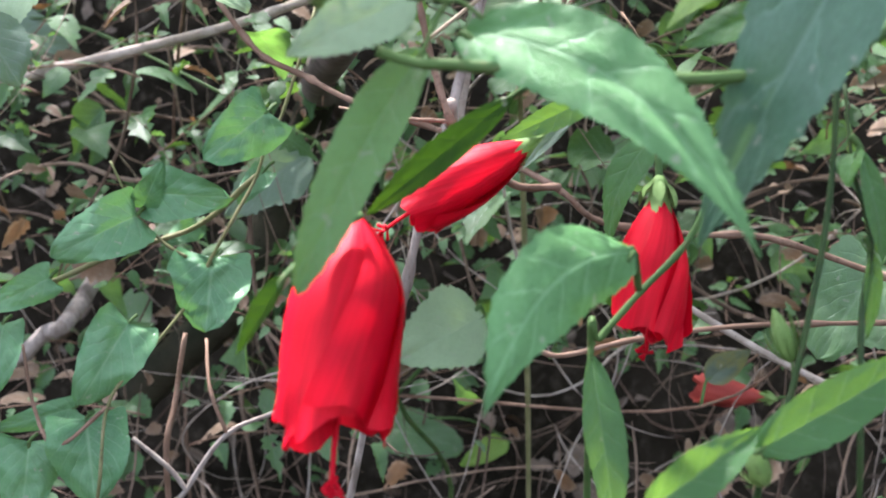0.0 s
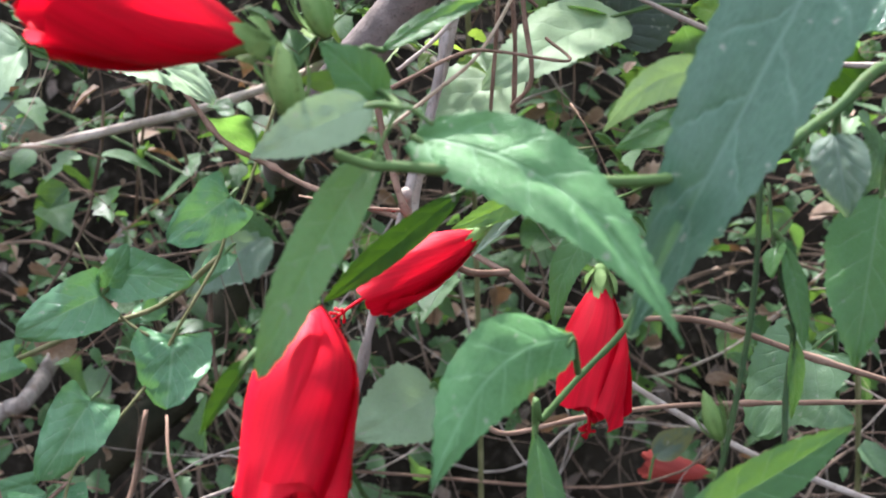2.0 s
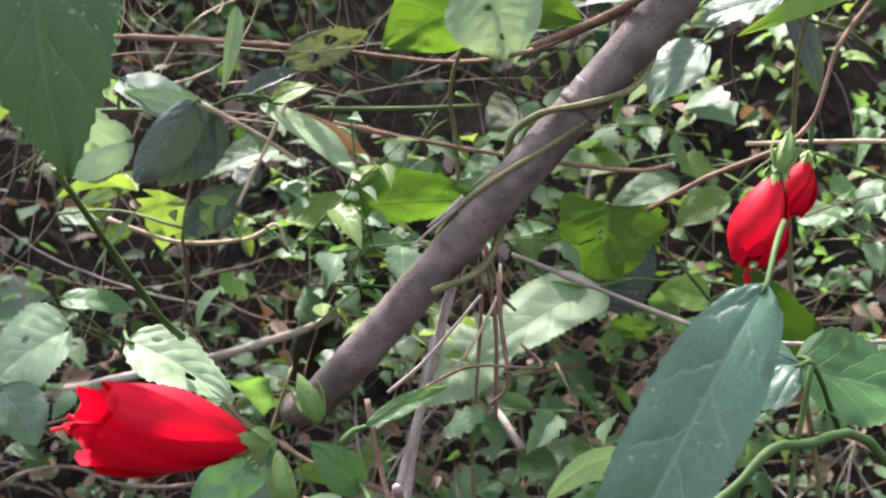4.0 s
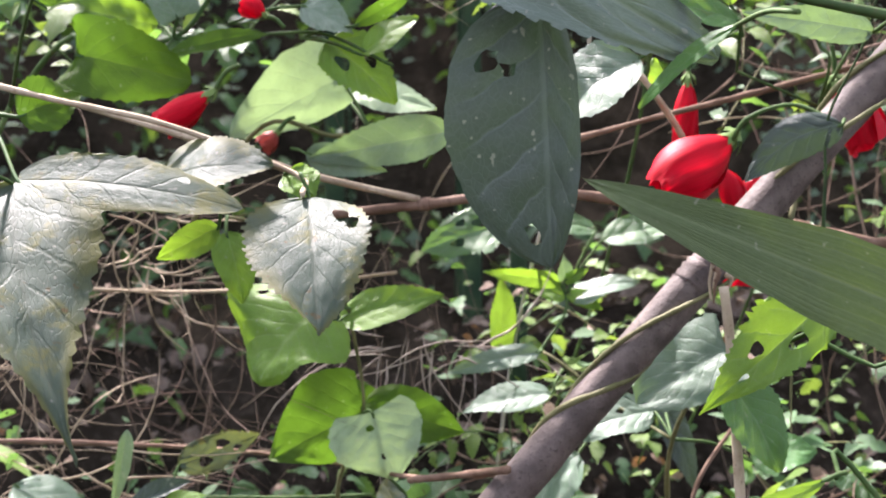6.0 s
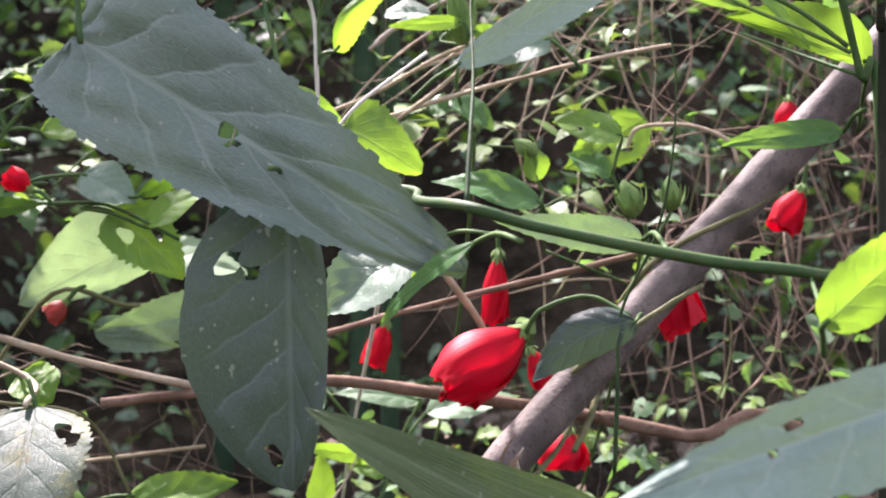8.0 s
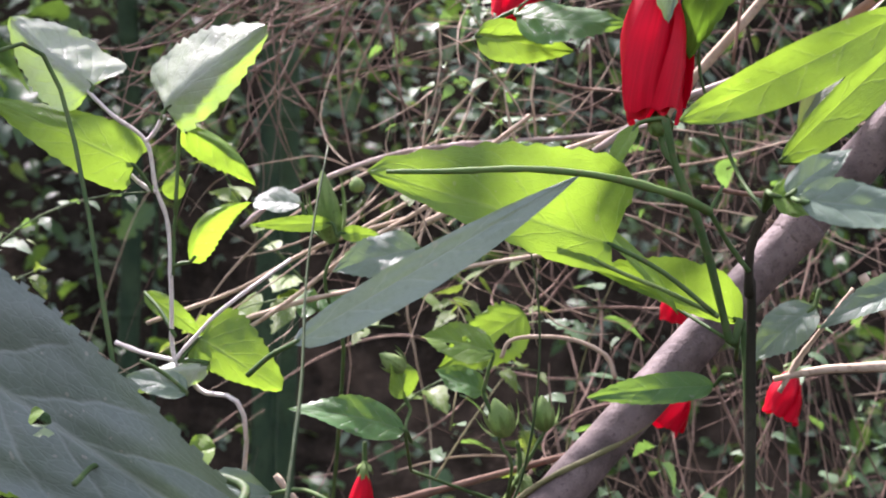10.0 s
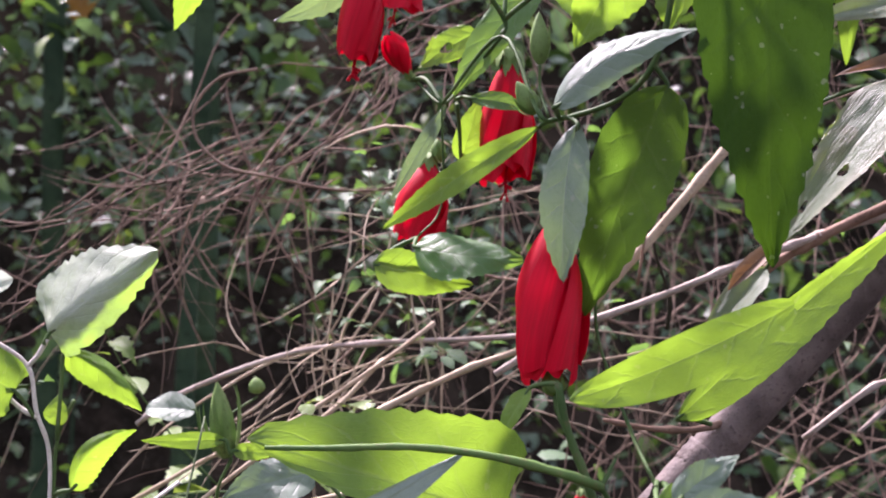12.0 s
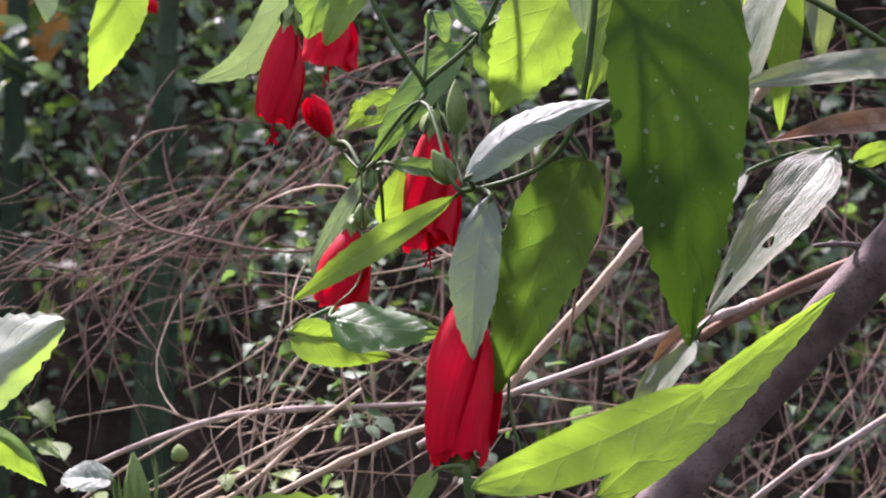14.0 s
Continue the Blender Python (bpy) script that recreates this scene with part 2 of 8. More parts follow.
BARK = rough_material("branch_bark", (0.074, 0.060, 0.053), (0.168, 0.138, 0.122), (0.026, 0.020, 0.018), 240, 0.62, 0.0008)
TWIG = rough_material("twig_brown", (0.120, 0.075, 0.050), (0.240, 0.160, 0.115), (0.06, 0.035, 0.025), 220, 0.75, 0.0005)
GREYTWIG = rough_material("twig_grey", (0.260, 0.220, 0.180), (0.420, 0.370, 0.320), (0.13, 0.10, 0.08), 260, 0.8, 0.0005)
STEMBARK = rough_material("mottled_stem_bark", (0.150, 0.125, 0.105), (0.340, 0.300, 0.265), (0.060, 0.046, 0.038), 420, 0.85, 0.0012, stretch=(1, 1, 0.3))
TAN = rough_material("twig_tan", (0.300, 0.240, 0.160), (0.460, 0.390, 0.280), (0.17, 0.12, 0.08), 240, 0.75, 0.0004)
PALESTEM = rough_material("pale_stem", (0.560, 0.540, 0.460), (0.680, 0.660, 0.580), (0.26, 0.24, 0.17), 240, 0.6, 0.0003)
DEADVINE = rough_material("dead_vine", (0.075, 0.050, 0.037), (0.290, 0.218, 0.165), (0.04, 0.028, 0.021), 160, 0.85, 0.0004, island=True)
GREENVINE = rough_material("twining_vine", (0.095, 0.105, 0.040), (0.180, 0.175, 0.085), (0.06, 0.045, 0.025), 240, 0.65, 0.0004)
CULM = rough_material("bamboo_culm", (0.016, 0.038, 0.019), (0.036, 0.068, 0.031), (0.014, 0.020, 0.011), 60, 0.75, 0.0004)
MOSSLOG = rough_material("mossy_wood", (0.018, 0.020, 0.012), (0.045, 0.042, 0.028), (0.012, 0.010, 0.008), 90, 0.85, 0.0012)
# earth kept near black, standing in for shade in the bank's cavities
EARTH = rough_material("earth_painted_shade", (0.009, 0.008, 0.006), (0.025, 0.021, 0.016), (0.050, 0.042, 0.032), 45, 1.0, 0.004)
# darker version of the dead leaf, with the bank's shade in its colour
LITTER = leaf_material("leaf_litter", (0.044, 0.034, 0.026), (0.160, 0.124, 0.094), (0.08, 0.05, 0.035), (0.12, 0.07, 0.03), 0.15, 0.7, (0.15, 0.12, 0.09), island=True)


# ---- builders ----
def mesh_object(name, verts, faces, mat, uvs=None, smooth=True, slant=2.0):
    """slant: how far the side veins of a leaf run forward on their way to its rim."""
    me = bpy.data.meshes.new(name)
    me.from_pydata(verts, [], faces)
    me.materials.append(mat)
    if uvs is not None:
        layer = me.uv_layers.new(name="UVMap")
        loops = np.empty(len(me.loops), dtype=np.int32)
        me.loops.foreach_get("vertex_index", loops)
        uvs = np.asarray(uvs, dtype=np.float32)
        layer.data.foreach_set("uv", uvs[loops].ravel())
        if slant:
            ranks = np.stack((6 * uvs[:, 1] - slant * np.abs(2 * uvs[:, 0] - 1) ** 0.85, uvs[:, 0]), axis=1)
            me.uv_layers.new(name="Veins").data.foreach_set("uv", ranks[loops].astype(np.float32).ravel())
    if smooth:
        me.polygons.foreach_set("use_smooth", [True] * len(me.polygons))
    me.update()
    return new(name, me)


def thing(name, place, label, category, group=""):
    ob = new(name)
    ob.location = place
    ob.empty_display_size = 0.02
    return tagged(ob, label, category, group)


def world_of(ob):
    where = Vector(ob.location)
    while ob.parent:
        ob = ob.parent
        where = where + ob.location
    return where


def part(name, verts, faces, mat, parent, label="", uvs=None, smooth=True, slant=2.0):
    """One mesh under a thing or a part; the places are those of the world."""
    zero = world_of(parent)
    ob = mesh_object(name, [Vector(v) - zero for v in verts], faces, mat, uvs, smooth, slant)
    ob.parent = parent
    return tagged(ob, label)


def along_curve(points, steps):
    """A smooth line through the points (Catmull-Rom)."""
    p = [Vector(q) for q in points]
    p = [2 * p[0] - p[1], *p, 2 * p[-1] - p[-2]]
    out = []
    for i in range(1, len(p) - 2):
        for k in range(steps):
            f = k / steps
            a, b, c, d = p[i - 1 : i + 3]
            out.append(0.5 * (2 * b + (c - a) * f + (2 * a - 5 * b + 4 * c - d) * f * f + (3 * b - a - 3 * c + d) * f**3))
    return out + [p[-2]]


def tube_mesh(points, r0, r1, steps=6, sides=8, lumps=0.12, wobble=0.0, knots=0, seed=0):
    line = along_curve(points, steps)
    rng = random.Random(seed)
    n = len(line)
    verts, faces = [], []
    axis = (line[1] - line[0]).normalized()
    ref = axis.orthogonal().normalized()
    swell = {rng.randrange(1, n - 1) for _ in range(knots)} if n > 3 else set()
    for i, q in enumerate(line):
        axis = (line[min(i + 1, n - 1)] - line[max(i - 1, 0)]).normalized()
        ref = (ref - axis * ref.dot(axis)).normalized()
        other = axis.cross(ref)
        f = i / (n - 1)
        r = (r0 + (r1 - r0) * f) * (1 + lumps * rng.uniform(-1, 1)) * (1.45 if i in swell else 1)
        q = q + (ref * rng.uniform(-1, 1) + other * rng.uniform(-1, 1)) * wobble
        for k in range(sides):
            a = 2 * math.pi * k / sides
            verts.append(q + (ref * math.cos(a) + other * math.sin(a)) * r * (1 + 0.5 * lumps * rng.uniform(-1, 1)))
    for i in range(n - 1):
        for k in range(sides):
            faces.append((i * sides + k, i * sides + (k + 1) % sides, (i + 1) * sides + (k + 1) % sides, (i + 1) * sides + k))
    faces.append(tuple(range(sides))[::-1])
    faces.append(tuple((n - 1) * sides + k for k in range(sides)))
    return verts, faces


COUNT = [0]


def tube(parent, name, points, r0, r1, mat, label="", **kw):
    COUNT[0] += 1
    return part(name, *tube_mesh(points, r0, r1, seed=COUNT[0], **kw), mat, parent, label)


def stick(name, points, r0, r1, mat, label, category, group="", **kw):
    """A loose stem that is a thing by itself."""
    COUNT[0] += 1
    verts, faces = tube_mesh(points, r0, r1, seed=COUNT[0], **kw)
    zero = Vector(points[0])
    ob = mesh_object(name, [v - zero for v in verts], faces, mat)
    ob.location = zero
    return tagged(ob, label, category, group)


def outline(shape, u):
    if shape == "lance":
        return (u**0.75 * (1 - u) ** 0.9) / 0.343
    if shape == "cordate":
        return (((u + 0.06) / 1.06) ** 0.4 * (1 - u) ** 0.95) / 0.46
    if shape == "heart":
        return max(0.0, math.sin(math.pi * u**0.9)) ** 0.45 * (1 - 0.22 * u) / 0.9
    if shape == "broad":
        return max(0.0, math.sin(math.pi * u**0.9)) ** 0.55 * (1 - 0.35 * u) / 0.85
    if shape == "drip":
        return ((u + 0.02) / 1.02) ** 0.55 * (1 - u) ** 1.25 / 0.385
    if shape == "oval":
        return ((u + 0.015) / 1.015) ** 0.5 * (1 - u) ** 0.62 / 0.52
    if shape == "blade":
        return min(1, (u / 0.16)) ** 0.6 * min(1, (1 - u) / 0.55) ** 0.75
    if shape == "acuminate":
        return (u**0.5 * (1 - u) ** 1.8) / 0.303
    if shape == "round":
        return max(0.0, 1 - (2 * u - 1) ** 2) ** 0.5
    return (u**0.5 * (1 - u) ** 0.95) / 0.442


def vein_slant(width, size, shape):
    return min(2.4, max(0.7, 2.6 * width / size)) + (1.2 if shape in ("heart", "broad") else 0)


def side_veins(u, a, right, slant):
    """The height between the side veins at u along and a across a half blade: 0 on a vein, 1 between two."""
    return abs(math.sin(math.pi * (6 * u - slant * a**0.85 + 0.4 * right - 0.5))) ** 0.6


def leaf_mesh(base, tip, normal, width, shape, bow, fold, bend, teeth, wave, holes, ragged, seed, pucker=1.0, skew=0.0, droop=0.0):
    """A blade from base to tip. skew widens its right half and narrows the left one; droop lets the last part hang away from the normal."""
    rng = random.Random(seed)
    base, tip = Vector(base), Vector(tip)
    y = tip - base
    size = y.length
    y.normalize()
    z = Vector(normal)
    z = (z - y * z.dot(y)).normalized()
    x = y.cross(z)
    rows, half = (2 * max(20, 2 * teeth), 14) if holes else (max(26 if size > 0.012 else 12, 2 * teeth), 6 if size > 0.012 else 3)
    cols = 2 * half + 1
    phase, wave2 = rng.uniform(0, 6.28), rng.uniform(0.6, 1.4)
    lobes = [(rng.uniform(5, 16), rng.uniform(0, 6.28), rng.uniform(0.3, 1.0)) for _ in range(4)]
    verts, uvs, faces = [], [], []
    tilt = math.tan(radians(fold))
    soft, slant = min(width, 0.06), vein_slant(width, size, shape)
    for i in range(rows + 1):
        for j in range(cols):
            u = i / rows
            v = (j - half) / half
            for hu, hv, hr in holes:
                du, dv = (u - hu) / hr, (v - hv) / hr * width / size * 0.6
                away = math.hypot(du, dv) / (1 + 0.15 * math.sin(3 * math.atan2(dv, du) + seed))
                if 0.55 < away < 1.4 and abs(v) < 0.99:
                    u, v = hu + (u - hu) / away, hv + (v - hv) / away
            a = abs(v)
            w = width / 2 * max(0.012, outline(shape, u))
            edge = 1.0
            if a > 0.99 and 0.03 < u < 0.97:
                if teeth:
                    edge += (0.055 if (i // 2 if holes else i) % 2 else -0.03) * min(1.0, width / (w * 4 + 1e-6)) * rng.uniform(0.6, 1.2)
                edge += ragged * rng.uniform(-1, 0.3) + 0.9 * ragged * sum(c * math.sin(b * u * (1.3 if v > 0 else 1) + d) for b, d, c in lobes) / 2
            px = v * w * edge * (1 + skew * (1 if v > 0 else -1)) / math.sqrt(1 + 0.6 * tilt * tilt)
            if shape in ("heart", "broad"):
                rim = u**1.7 - (0.15 if shape == "heart" else 0.07) * math.sin(math.pi * min(1.0, u / 0.42)) ** 0.8
                py = size * (u**1.25 + (rim - u**1.25) * a**1.4)
            else:
                py = u * size - (0.09 * size * a**1.3 * max(0.0, 1 - u / 0.32) ** 2 if shape == "cordate" else 0.0)
            py += 0.012 * size * a if teeth and i % 2 and a > 0.99 else 0
            pz = abs(px) * tilt + bow * size * 4 * u * (1 - u) - droop * size * max(0.0, u - 0.35) ** 2 * 2
            pz += wave * width * (math.sin(7 * wave2 * u + phase + (2.1 if v > 0 else 0)) * v * v + 0.5 * math.sin(3.3 * u + phase) * v)
            if shape != "blade":
                pz += pucker * 0.011 * soft * side_veins(u, a, v > 0, slant) * min(1.0, 4 * a) * (1 - a * a) * min(1.0, 5 * (1 - u))
            pz += pucker * (0.016 if holes else 0.03) * min(width, 0.07) * noise.noise(Vector((u * 5.5, v * 2.6, seed * 3.7))) + (0.006 if holes else 0.016) * min(width, 0.07) * noise.noise(Vector((u * 13, v * 6, seed * 1.7)))
            px += bend * size * 4 * u * (1 - u)
            verts.append(base + x * px + y * py + z * pz)
            uvs.append((0.5 + 0.5 * v, u))
    for i in range(rows):
        for j in range(cols - 1):
            cu, cv = (i + 0.5) / rows, (j + 0.5 - half) / half
            if any(((cu - hu) / hr) ** 2 + ((cv - hv) / hr * width / size * 0.6) ** 2 < 0.98 for hu, hv, hr in holes):
                continue
            k = i * cols + j
            faces.append((k, k + 1, k + cols + 1, k + cols))
    return verts, faces, uvs


def leaf(plant, base, tip, normal, width, shape, mat, bow=0.06, fold=8, bend=0.0, teeth=None, wave=0.045, holes=(), ragged=0.034, att=None, label="", pucker=1.0, skew=0.0, droop=0.0):
    COUNT[0] += 1
    if teeth is None:
        teeth = {"blade": 0, "round": 9, "lance": 8, "heart": 7, "broad": 9}.get(shape, 13)
    verts, faces, uvs = leaf_mesh(base, tip, normal, width, shape, bow, fold, bend, teeth, wave, holes, ragged, COUNT[0], pucker, skew, droop)
    ob = part("leaf", verts, faces, mat, plant, label, uvs, slant=vein_slant(width, (Vector(tip) - Vector(base)).length, shape))
    if att:
        b, q, d = Vector(base), Vector(att), (Vector(tip) - Vector(base)).normalized()
        sag = (b + q) / 2 + Vector((0, 0, 0.06 * (b - q).length))
        tube(ob, "petiole", [q, sag, b, b + d * 0.004], 0.0010, 0.0008, STALK, steps=4, sides=6, lumps=0.05)
    return ob


def flower(base, tip, width, label, mat=RED, flare=0.15, stalk=None, calyx=True, stamen=0.0, seed=1, full=0.66, group="red hanging flowers"):
    """A hanging flower: five overlapping petals wound into a bell, a lobed calyx, a stalk and a stamen column."""
    rng = random.Random(seed)
    base, tip = Vector(base), Vector(tip)
    d = tip - base
    size = d.length
    d.normalize()
    e = d.orthogonal().normalized()
    e = Matrix.Rotation(rng.uniform(0, 6.28), 3, d) @ e
    g = d.cross(e)
    ob = thing("hibiscus_flower", base, label, "flower", group)
    rmax = 0.46 * width
    for k in range(5):
        turn = 2 * math.pi * k / 5 + rng.uniform(-0.12, 0.12)
        long, open_ = rng.uniform(0.88, 1.05), flare + rng.uniform(-0.05, 0.10)
        phase = rng.uniform(0, 6.28)
        rows, cols = 20, 14
        verts, uvs, faces = [], [], []
        for i in range(rows + 1):
            s = i / rows
            for j in range(cols + 1):
                a = 2 * j / cols - 1
                span = radians(78) * (0.75 + 0.35 * s)
                end = long * (1 - 0.15 * abs(a) ** 1.5 + 0.07 * a * s + 0.035 * math.sin(7 * a + phase))
                q = s * end
                r = rmax * (0.13 + 0.87 * math.sin(min(1.0, q / full) * math.pi / 2) ** 0.85)
                if q > 0.7:
                    r *= 1 - (0.13 - open_) * ((q - 0.7) / 0.3) ** 1.5
                r += rmax * 0.21 * a * min(1.0, q * 2) - rmax * 0.06
                r *= 1 + (0.06 * math.sin(3 * a + 4 * q + phase) + 0.020 * math.sin(9 * a + phase + 3 * q) + 0.006 * math.sin(21 * a + 2 * phase + 2 * q)) * (0.3 + q)
                r *= 1 + 0.13 * max(0.0, q - 0.8) * 5 * math.sin(8 * a + 3 * phase) + 0.008 * rng.uniform(-1, 1) * q
                ang = turn + a * span + 0.75 * q
                verts.append(base + d * (q * size) + (e * math.cos(ang) + g * math.sin(ang)) * r)
                uvs.append(((a + 1) / 2, s))
        for i in range(rows):
            for j in range(cols):
                c = i * (cols + 1) + j
                faces.append((c, c + 1, c + cols + 2, c + cols + 1))
        part("petal", verts, faces, mat, ob, uvs=uvs)
    if calyx:
        verts, faces = [], []
        lobes = 5
        n = lobes * 4
        rings = [(-0.10, 0.10), (-0.06, 0.19), (0.02, 0.24), (0.09, 0.27), (0.16, 0.30)]
        for q, r in rings:
            for k in range(n):
                ph = 2 * math.pi * k / n
                lobe = 0.5 + 0.5 * math.cos(lobes * ph)
                qq = q if q < 0.05 else 0.03 + (q - 0.03) * (0.35 + 0.9 * lobe)
                rr = max(r, 0.13 + 0.87 * math.sin(min(1.0, max(qq, 0) / 0.9) * math.pi / 2) ** 0.92 + 0.09) * rmax if q > 0 else r * rmax * 1.3
                verts.append(base + d * (qq * size) + (e * math.cos(ph) + g * math.sin(ph)) * rr)
        for i in range(len(rings) - 1):
            for k in range(n):
                faces.append((i * n + k, i * n + (k + 1) % n, (i + 1) * n + (k + 1) % n, (i + 1) * n + k))
        faces.append(tuple(range(n))[::-1])
        cal = part("calyx", verts, faces, CALYX, ob, "pale green lobed calyx")
        for k in range(6):
            ph = 2 * math.pi * (k + 0.3) / 6
            side = e * math.cos(ph) + g * math.sin(ph)
            b0 = base - d * 0.06 * size + side * 0.22 * rmax
            t0 = base + d * rng.uniform(0.05, 0.13) * size + side * rng.uniform(0.5, 0.68) * rmax
            v, f, uv = leaf_mesh(b0, t0, side, 0.09 * size, "lance", 0.1, 5, 0, 0, 0.02, (), 0.0, seed * 10 + k)
            part("bract", v, f, CALYX, cal, uvs=uv)
    if stalk:
        q = Vector(stalk)
        tube(ob, "stalk", [q, (q + base) / 2 + Vector((0, 0, 0.15 * (q - base).length)), base - d * 0.06 * size], 0.0011, 0.0013, STALK, steps=5, sides=6, lumps=0.05)
    if stamen:
        far = tip + d * stamen * size + Vector((0, 0, -0.15 * stamen * size))
        col = tube(ob, "stamen_column", [base + d * 0.5 * size, tip, far], 0.0009, 0.0006, mat, "thin protruding stamen column", steps=4, sides=6, lumps=0.05)
        for k in range(9):
            way = Vector((rng.uniform(-1, 1), rng.uniform(-1, 1), rng.uniform(-1, 1))).normalized() * 0.0035 + d * 0.002
            b0 = far - d * rng.uniform(0, 0.006)
            tube(col, "anther", [b0, b0 + way * 0.6, b0 + way], 0.00035, 0.0007, mat, steps=2, sides=5)
    return ob


def bud(plant, base, tip, width, mat=CALYX, label="closed green flower bud", bracts=7, seed=3):
    rng = random.Random(seed)
    base, tip = Vector(base), Vector(tip)
    d = (tip - base).normalized()
    size = (tip - base).length
    e = d.orthogonal().normalized()
    g = d.cross(e)
    rings = [(0, 0.25), (0.12, 0.75), (0.3, 1.0), (0.55, 0.92), (0.8, 0.55), (0.95, 0.2), (1.0, 0.03)]
    verts, faces, n = [], [], 10
    for q, r in rings:
        for k in range(n):
            ph = 2 * math.pi * k / n + 0.5 * q
            verts.append(base + d * q * size + (e * math.cos(ph) + g * math.sin(ph)) * r * width / 2 * (1 + 0.08 * math.cos(5 * ph)))
    for i in range(len(rings) - 1):
        for k in range(n):
            faces.append((i * n + k, i * n + (k + 1) % n, (i + 1) * n + (k + 1) % n, (i + 1) * n + k))
    ob = part("bud", verts, faces, mat, plant, label)
    for k in range(bracts):
        ph = 2 * math.pi * k / bracts + rng.uniform(-0.2, 0.2)
        side = e * math.cos(ph) + g * math.sin(ph)
        b0 = base + side * width * 0.2
        t0 = base + d * size * rng.uniform(0.6, 0.95) + side * width * rng.uniform(0.55, 0.95)
        v, f, uv = leaf_mesh(b0, t0, side, width * 0.22, "lance", 0.12, 5, 0, 0, 0.02, (), 0.0, seed + k)
        part("bract", v, f, CALYX, ob, uvs=uv)
    return ob


def culm(points, radius):
    """A bamboo culm with a raised ring at each node."""
    ob = thing("bamboo_culm", points[0], "dark green bamboo culm in the shade", "bamboo", "far bamboo culms")
    line = along_curve(points, 12)
    tube(ob, "stem", points, radius, radius * 1.04, CULM, steps=8, sides=14, lumps=0.02)
    for k in range(6, len(line) - 3, 7):
        axis = (line[k + 1] - line[k]).normalized()
        tube(ob, "node_ring", [line[k] - axis * 0.006, line[k], line[k] + axis * 0.006], radius * 1.05, radius * 1.1, CULM, steps=3, sides=14, lumps=0.02)
    return ob

# ---- ground ----
def rise(y, a, b):
    f = min(1.0, max(0.0, (y - a) / (b - a)))
    return f * f * (3 - 2 * f)


def ground_height(x, y):
    z = 0.95 * rise(y, 0.88, 1.42) + 3.6 * rise(y, 2.1, 6.0) + 6 * rise(y, 6, 60)
    z += 1.2 * rise(math.hypot(x - 0.3, y - 0.9), 3.0, 9.0)
    near = min(1.0, max(0.0, 1.2 - abs(y - 1.0) * 0.1))
    z += near * (0.10 * noise.noise(Vector((x * 2.1, y * 2.1, 0.3))) + 0.035 * noise.noise(Vector((x * 9, y * 9, 2.0))) + 0.014 * noise.noise(Vector((x * 34, y * 34, 5.0))))
    return z


def build_ground():
    xs = sorted({*np.linspace(-1.2, 1.8, 120).round(4), *(np.sign(k) * (1.5 + 0.25 * abs(k) ** 2.1) for k in range(-14, 15))})
    ys = sorted({*np.linspace(-0.6, 2.2, 110).round(4), *np.linspace(2.3, 8, 30).round(4), *(-0.8 - 0.3 * k**2.2 for k in range(11)), *(8.5 + 0.5 * k**2.3 for k in range(12))})
    verts = [(x, y, ground_height(x, y)) for y in ys for x in xs]
    n = len(xs)
    faces = [(j * n + i, j * n + i + 1, (j + 1) * n + i + 1, (j + 1) * n + i) for j in range(len(ys) - 1) for i in range(n - 1)]
    tagged(mesh_object("ground", verts, faces, EARTH), "earth bank darkened by painted shade, covered in leaf litter", "ground", kind="structure")


build_ground()


# dark hollows in the thicket where no leaves grow: x, z and y, each from and to
HOLLOWS = ((-0.13, 0.10, 0.885, 1.04, 0.0, 1.7), (0.13, 0.31, 1.24, 1.37, 0.0, 1.7), (0.05, 0.62, 1.20, 1.66, 1.0, 2.3), (0.0, 0.95, 1.2, 1.58, 2.3, 3.3))


def clear(p):
    return not any(a < p.x < b and c < p.z < d and e < p.y < f for a, b, c, d, e, f in HOLLOWS)


def small_leaf(verts, faces, uvs, rng, p, way, up, size, shape, slim=(0.28, 0.45)):
    """One small cupped, curled and toothed leaf, some of them bitten, added to a joined mesh."""
    up = (up - way * up.dot(way)).normalized()
    side = way.cross(up)
    w = size * rng.uniform(*slim)
    k0 = len(verts)
    rows = 10
    jag = rng.choice((0.03, 0.10, 0.17))
    cup, curl, twist = rng.uniform(-0.1, 0.55), rng.uniform(0.1, 0.5), rng.gauss(0, 0.35)
    bitten = [rng.uniform(0.35, 0.75) if rng.random() < 0.10 else 1.0 for _ in range(rows + 1)]
    for i in range(rows + 1):
        u = i / rows
        h = w * max(0.03, outline(shape, u))
        turn, lift = math.cos(twist * u), math.sin(twist * u)
        for v in (-1, -0.5, 0, 0.5, 1):
            r = v * h * (1 + (rng.uniform(-0.16, 0.06) + jag * (1 if i % 2 else -1)) * (abs(v) > 0.9)) * (bitten[i] if v > 0 else bitten[rows - i])
            verts.append(p + way * (u * size) + side * (r * turn) + up * (r * lift + abs(v) * h * cup - curl * size * u * u))
            uvs.append((0.5 + 0.5 * v, u))
    hole = (rng.randrange(2, rows), rng.randrange(4)) if rng.random() < 0.35 else None
    for i in range(rows):
        for j in range(4):
            if hole == (i, j):
                continue
            k = k0 + i * 5 + j
            faces.append((k, k + 1, k + 6, k + 5))


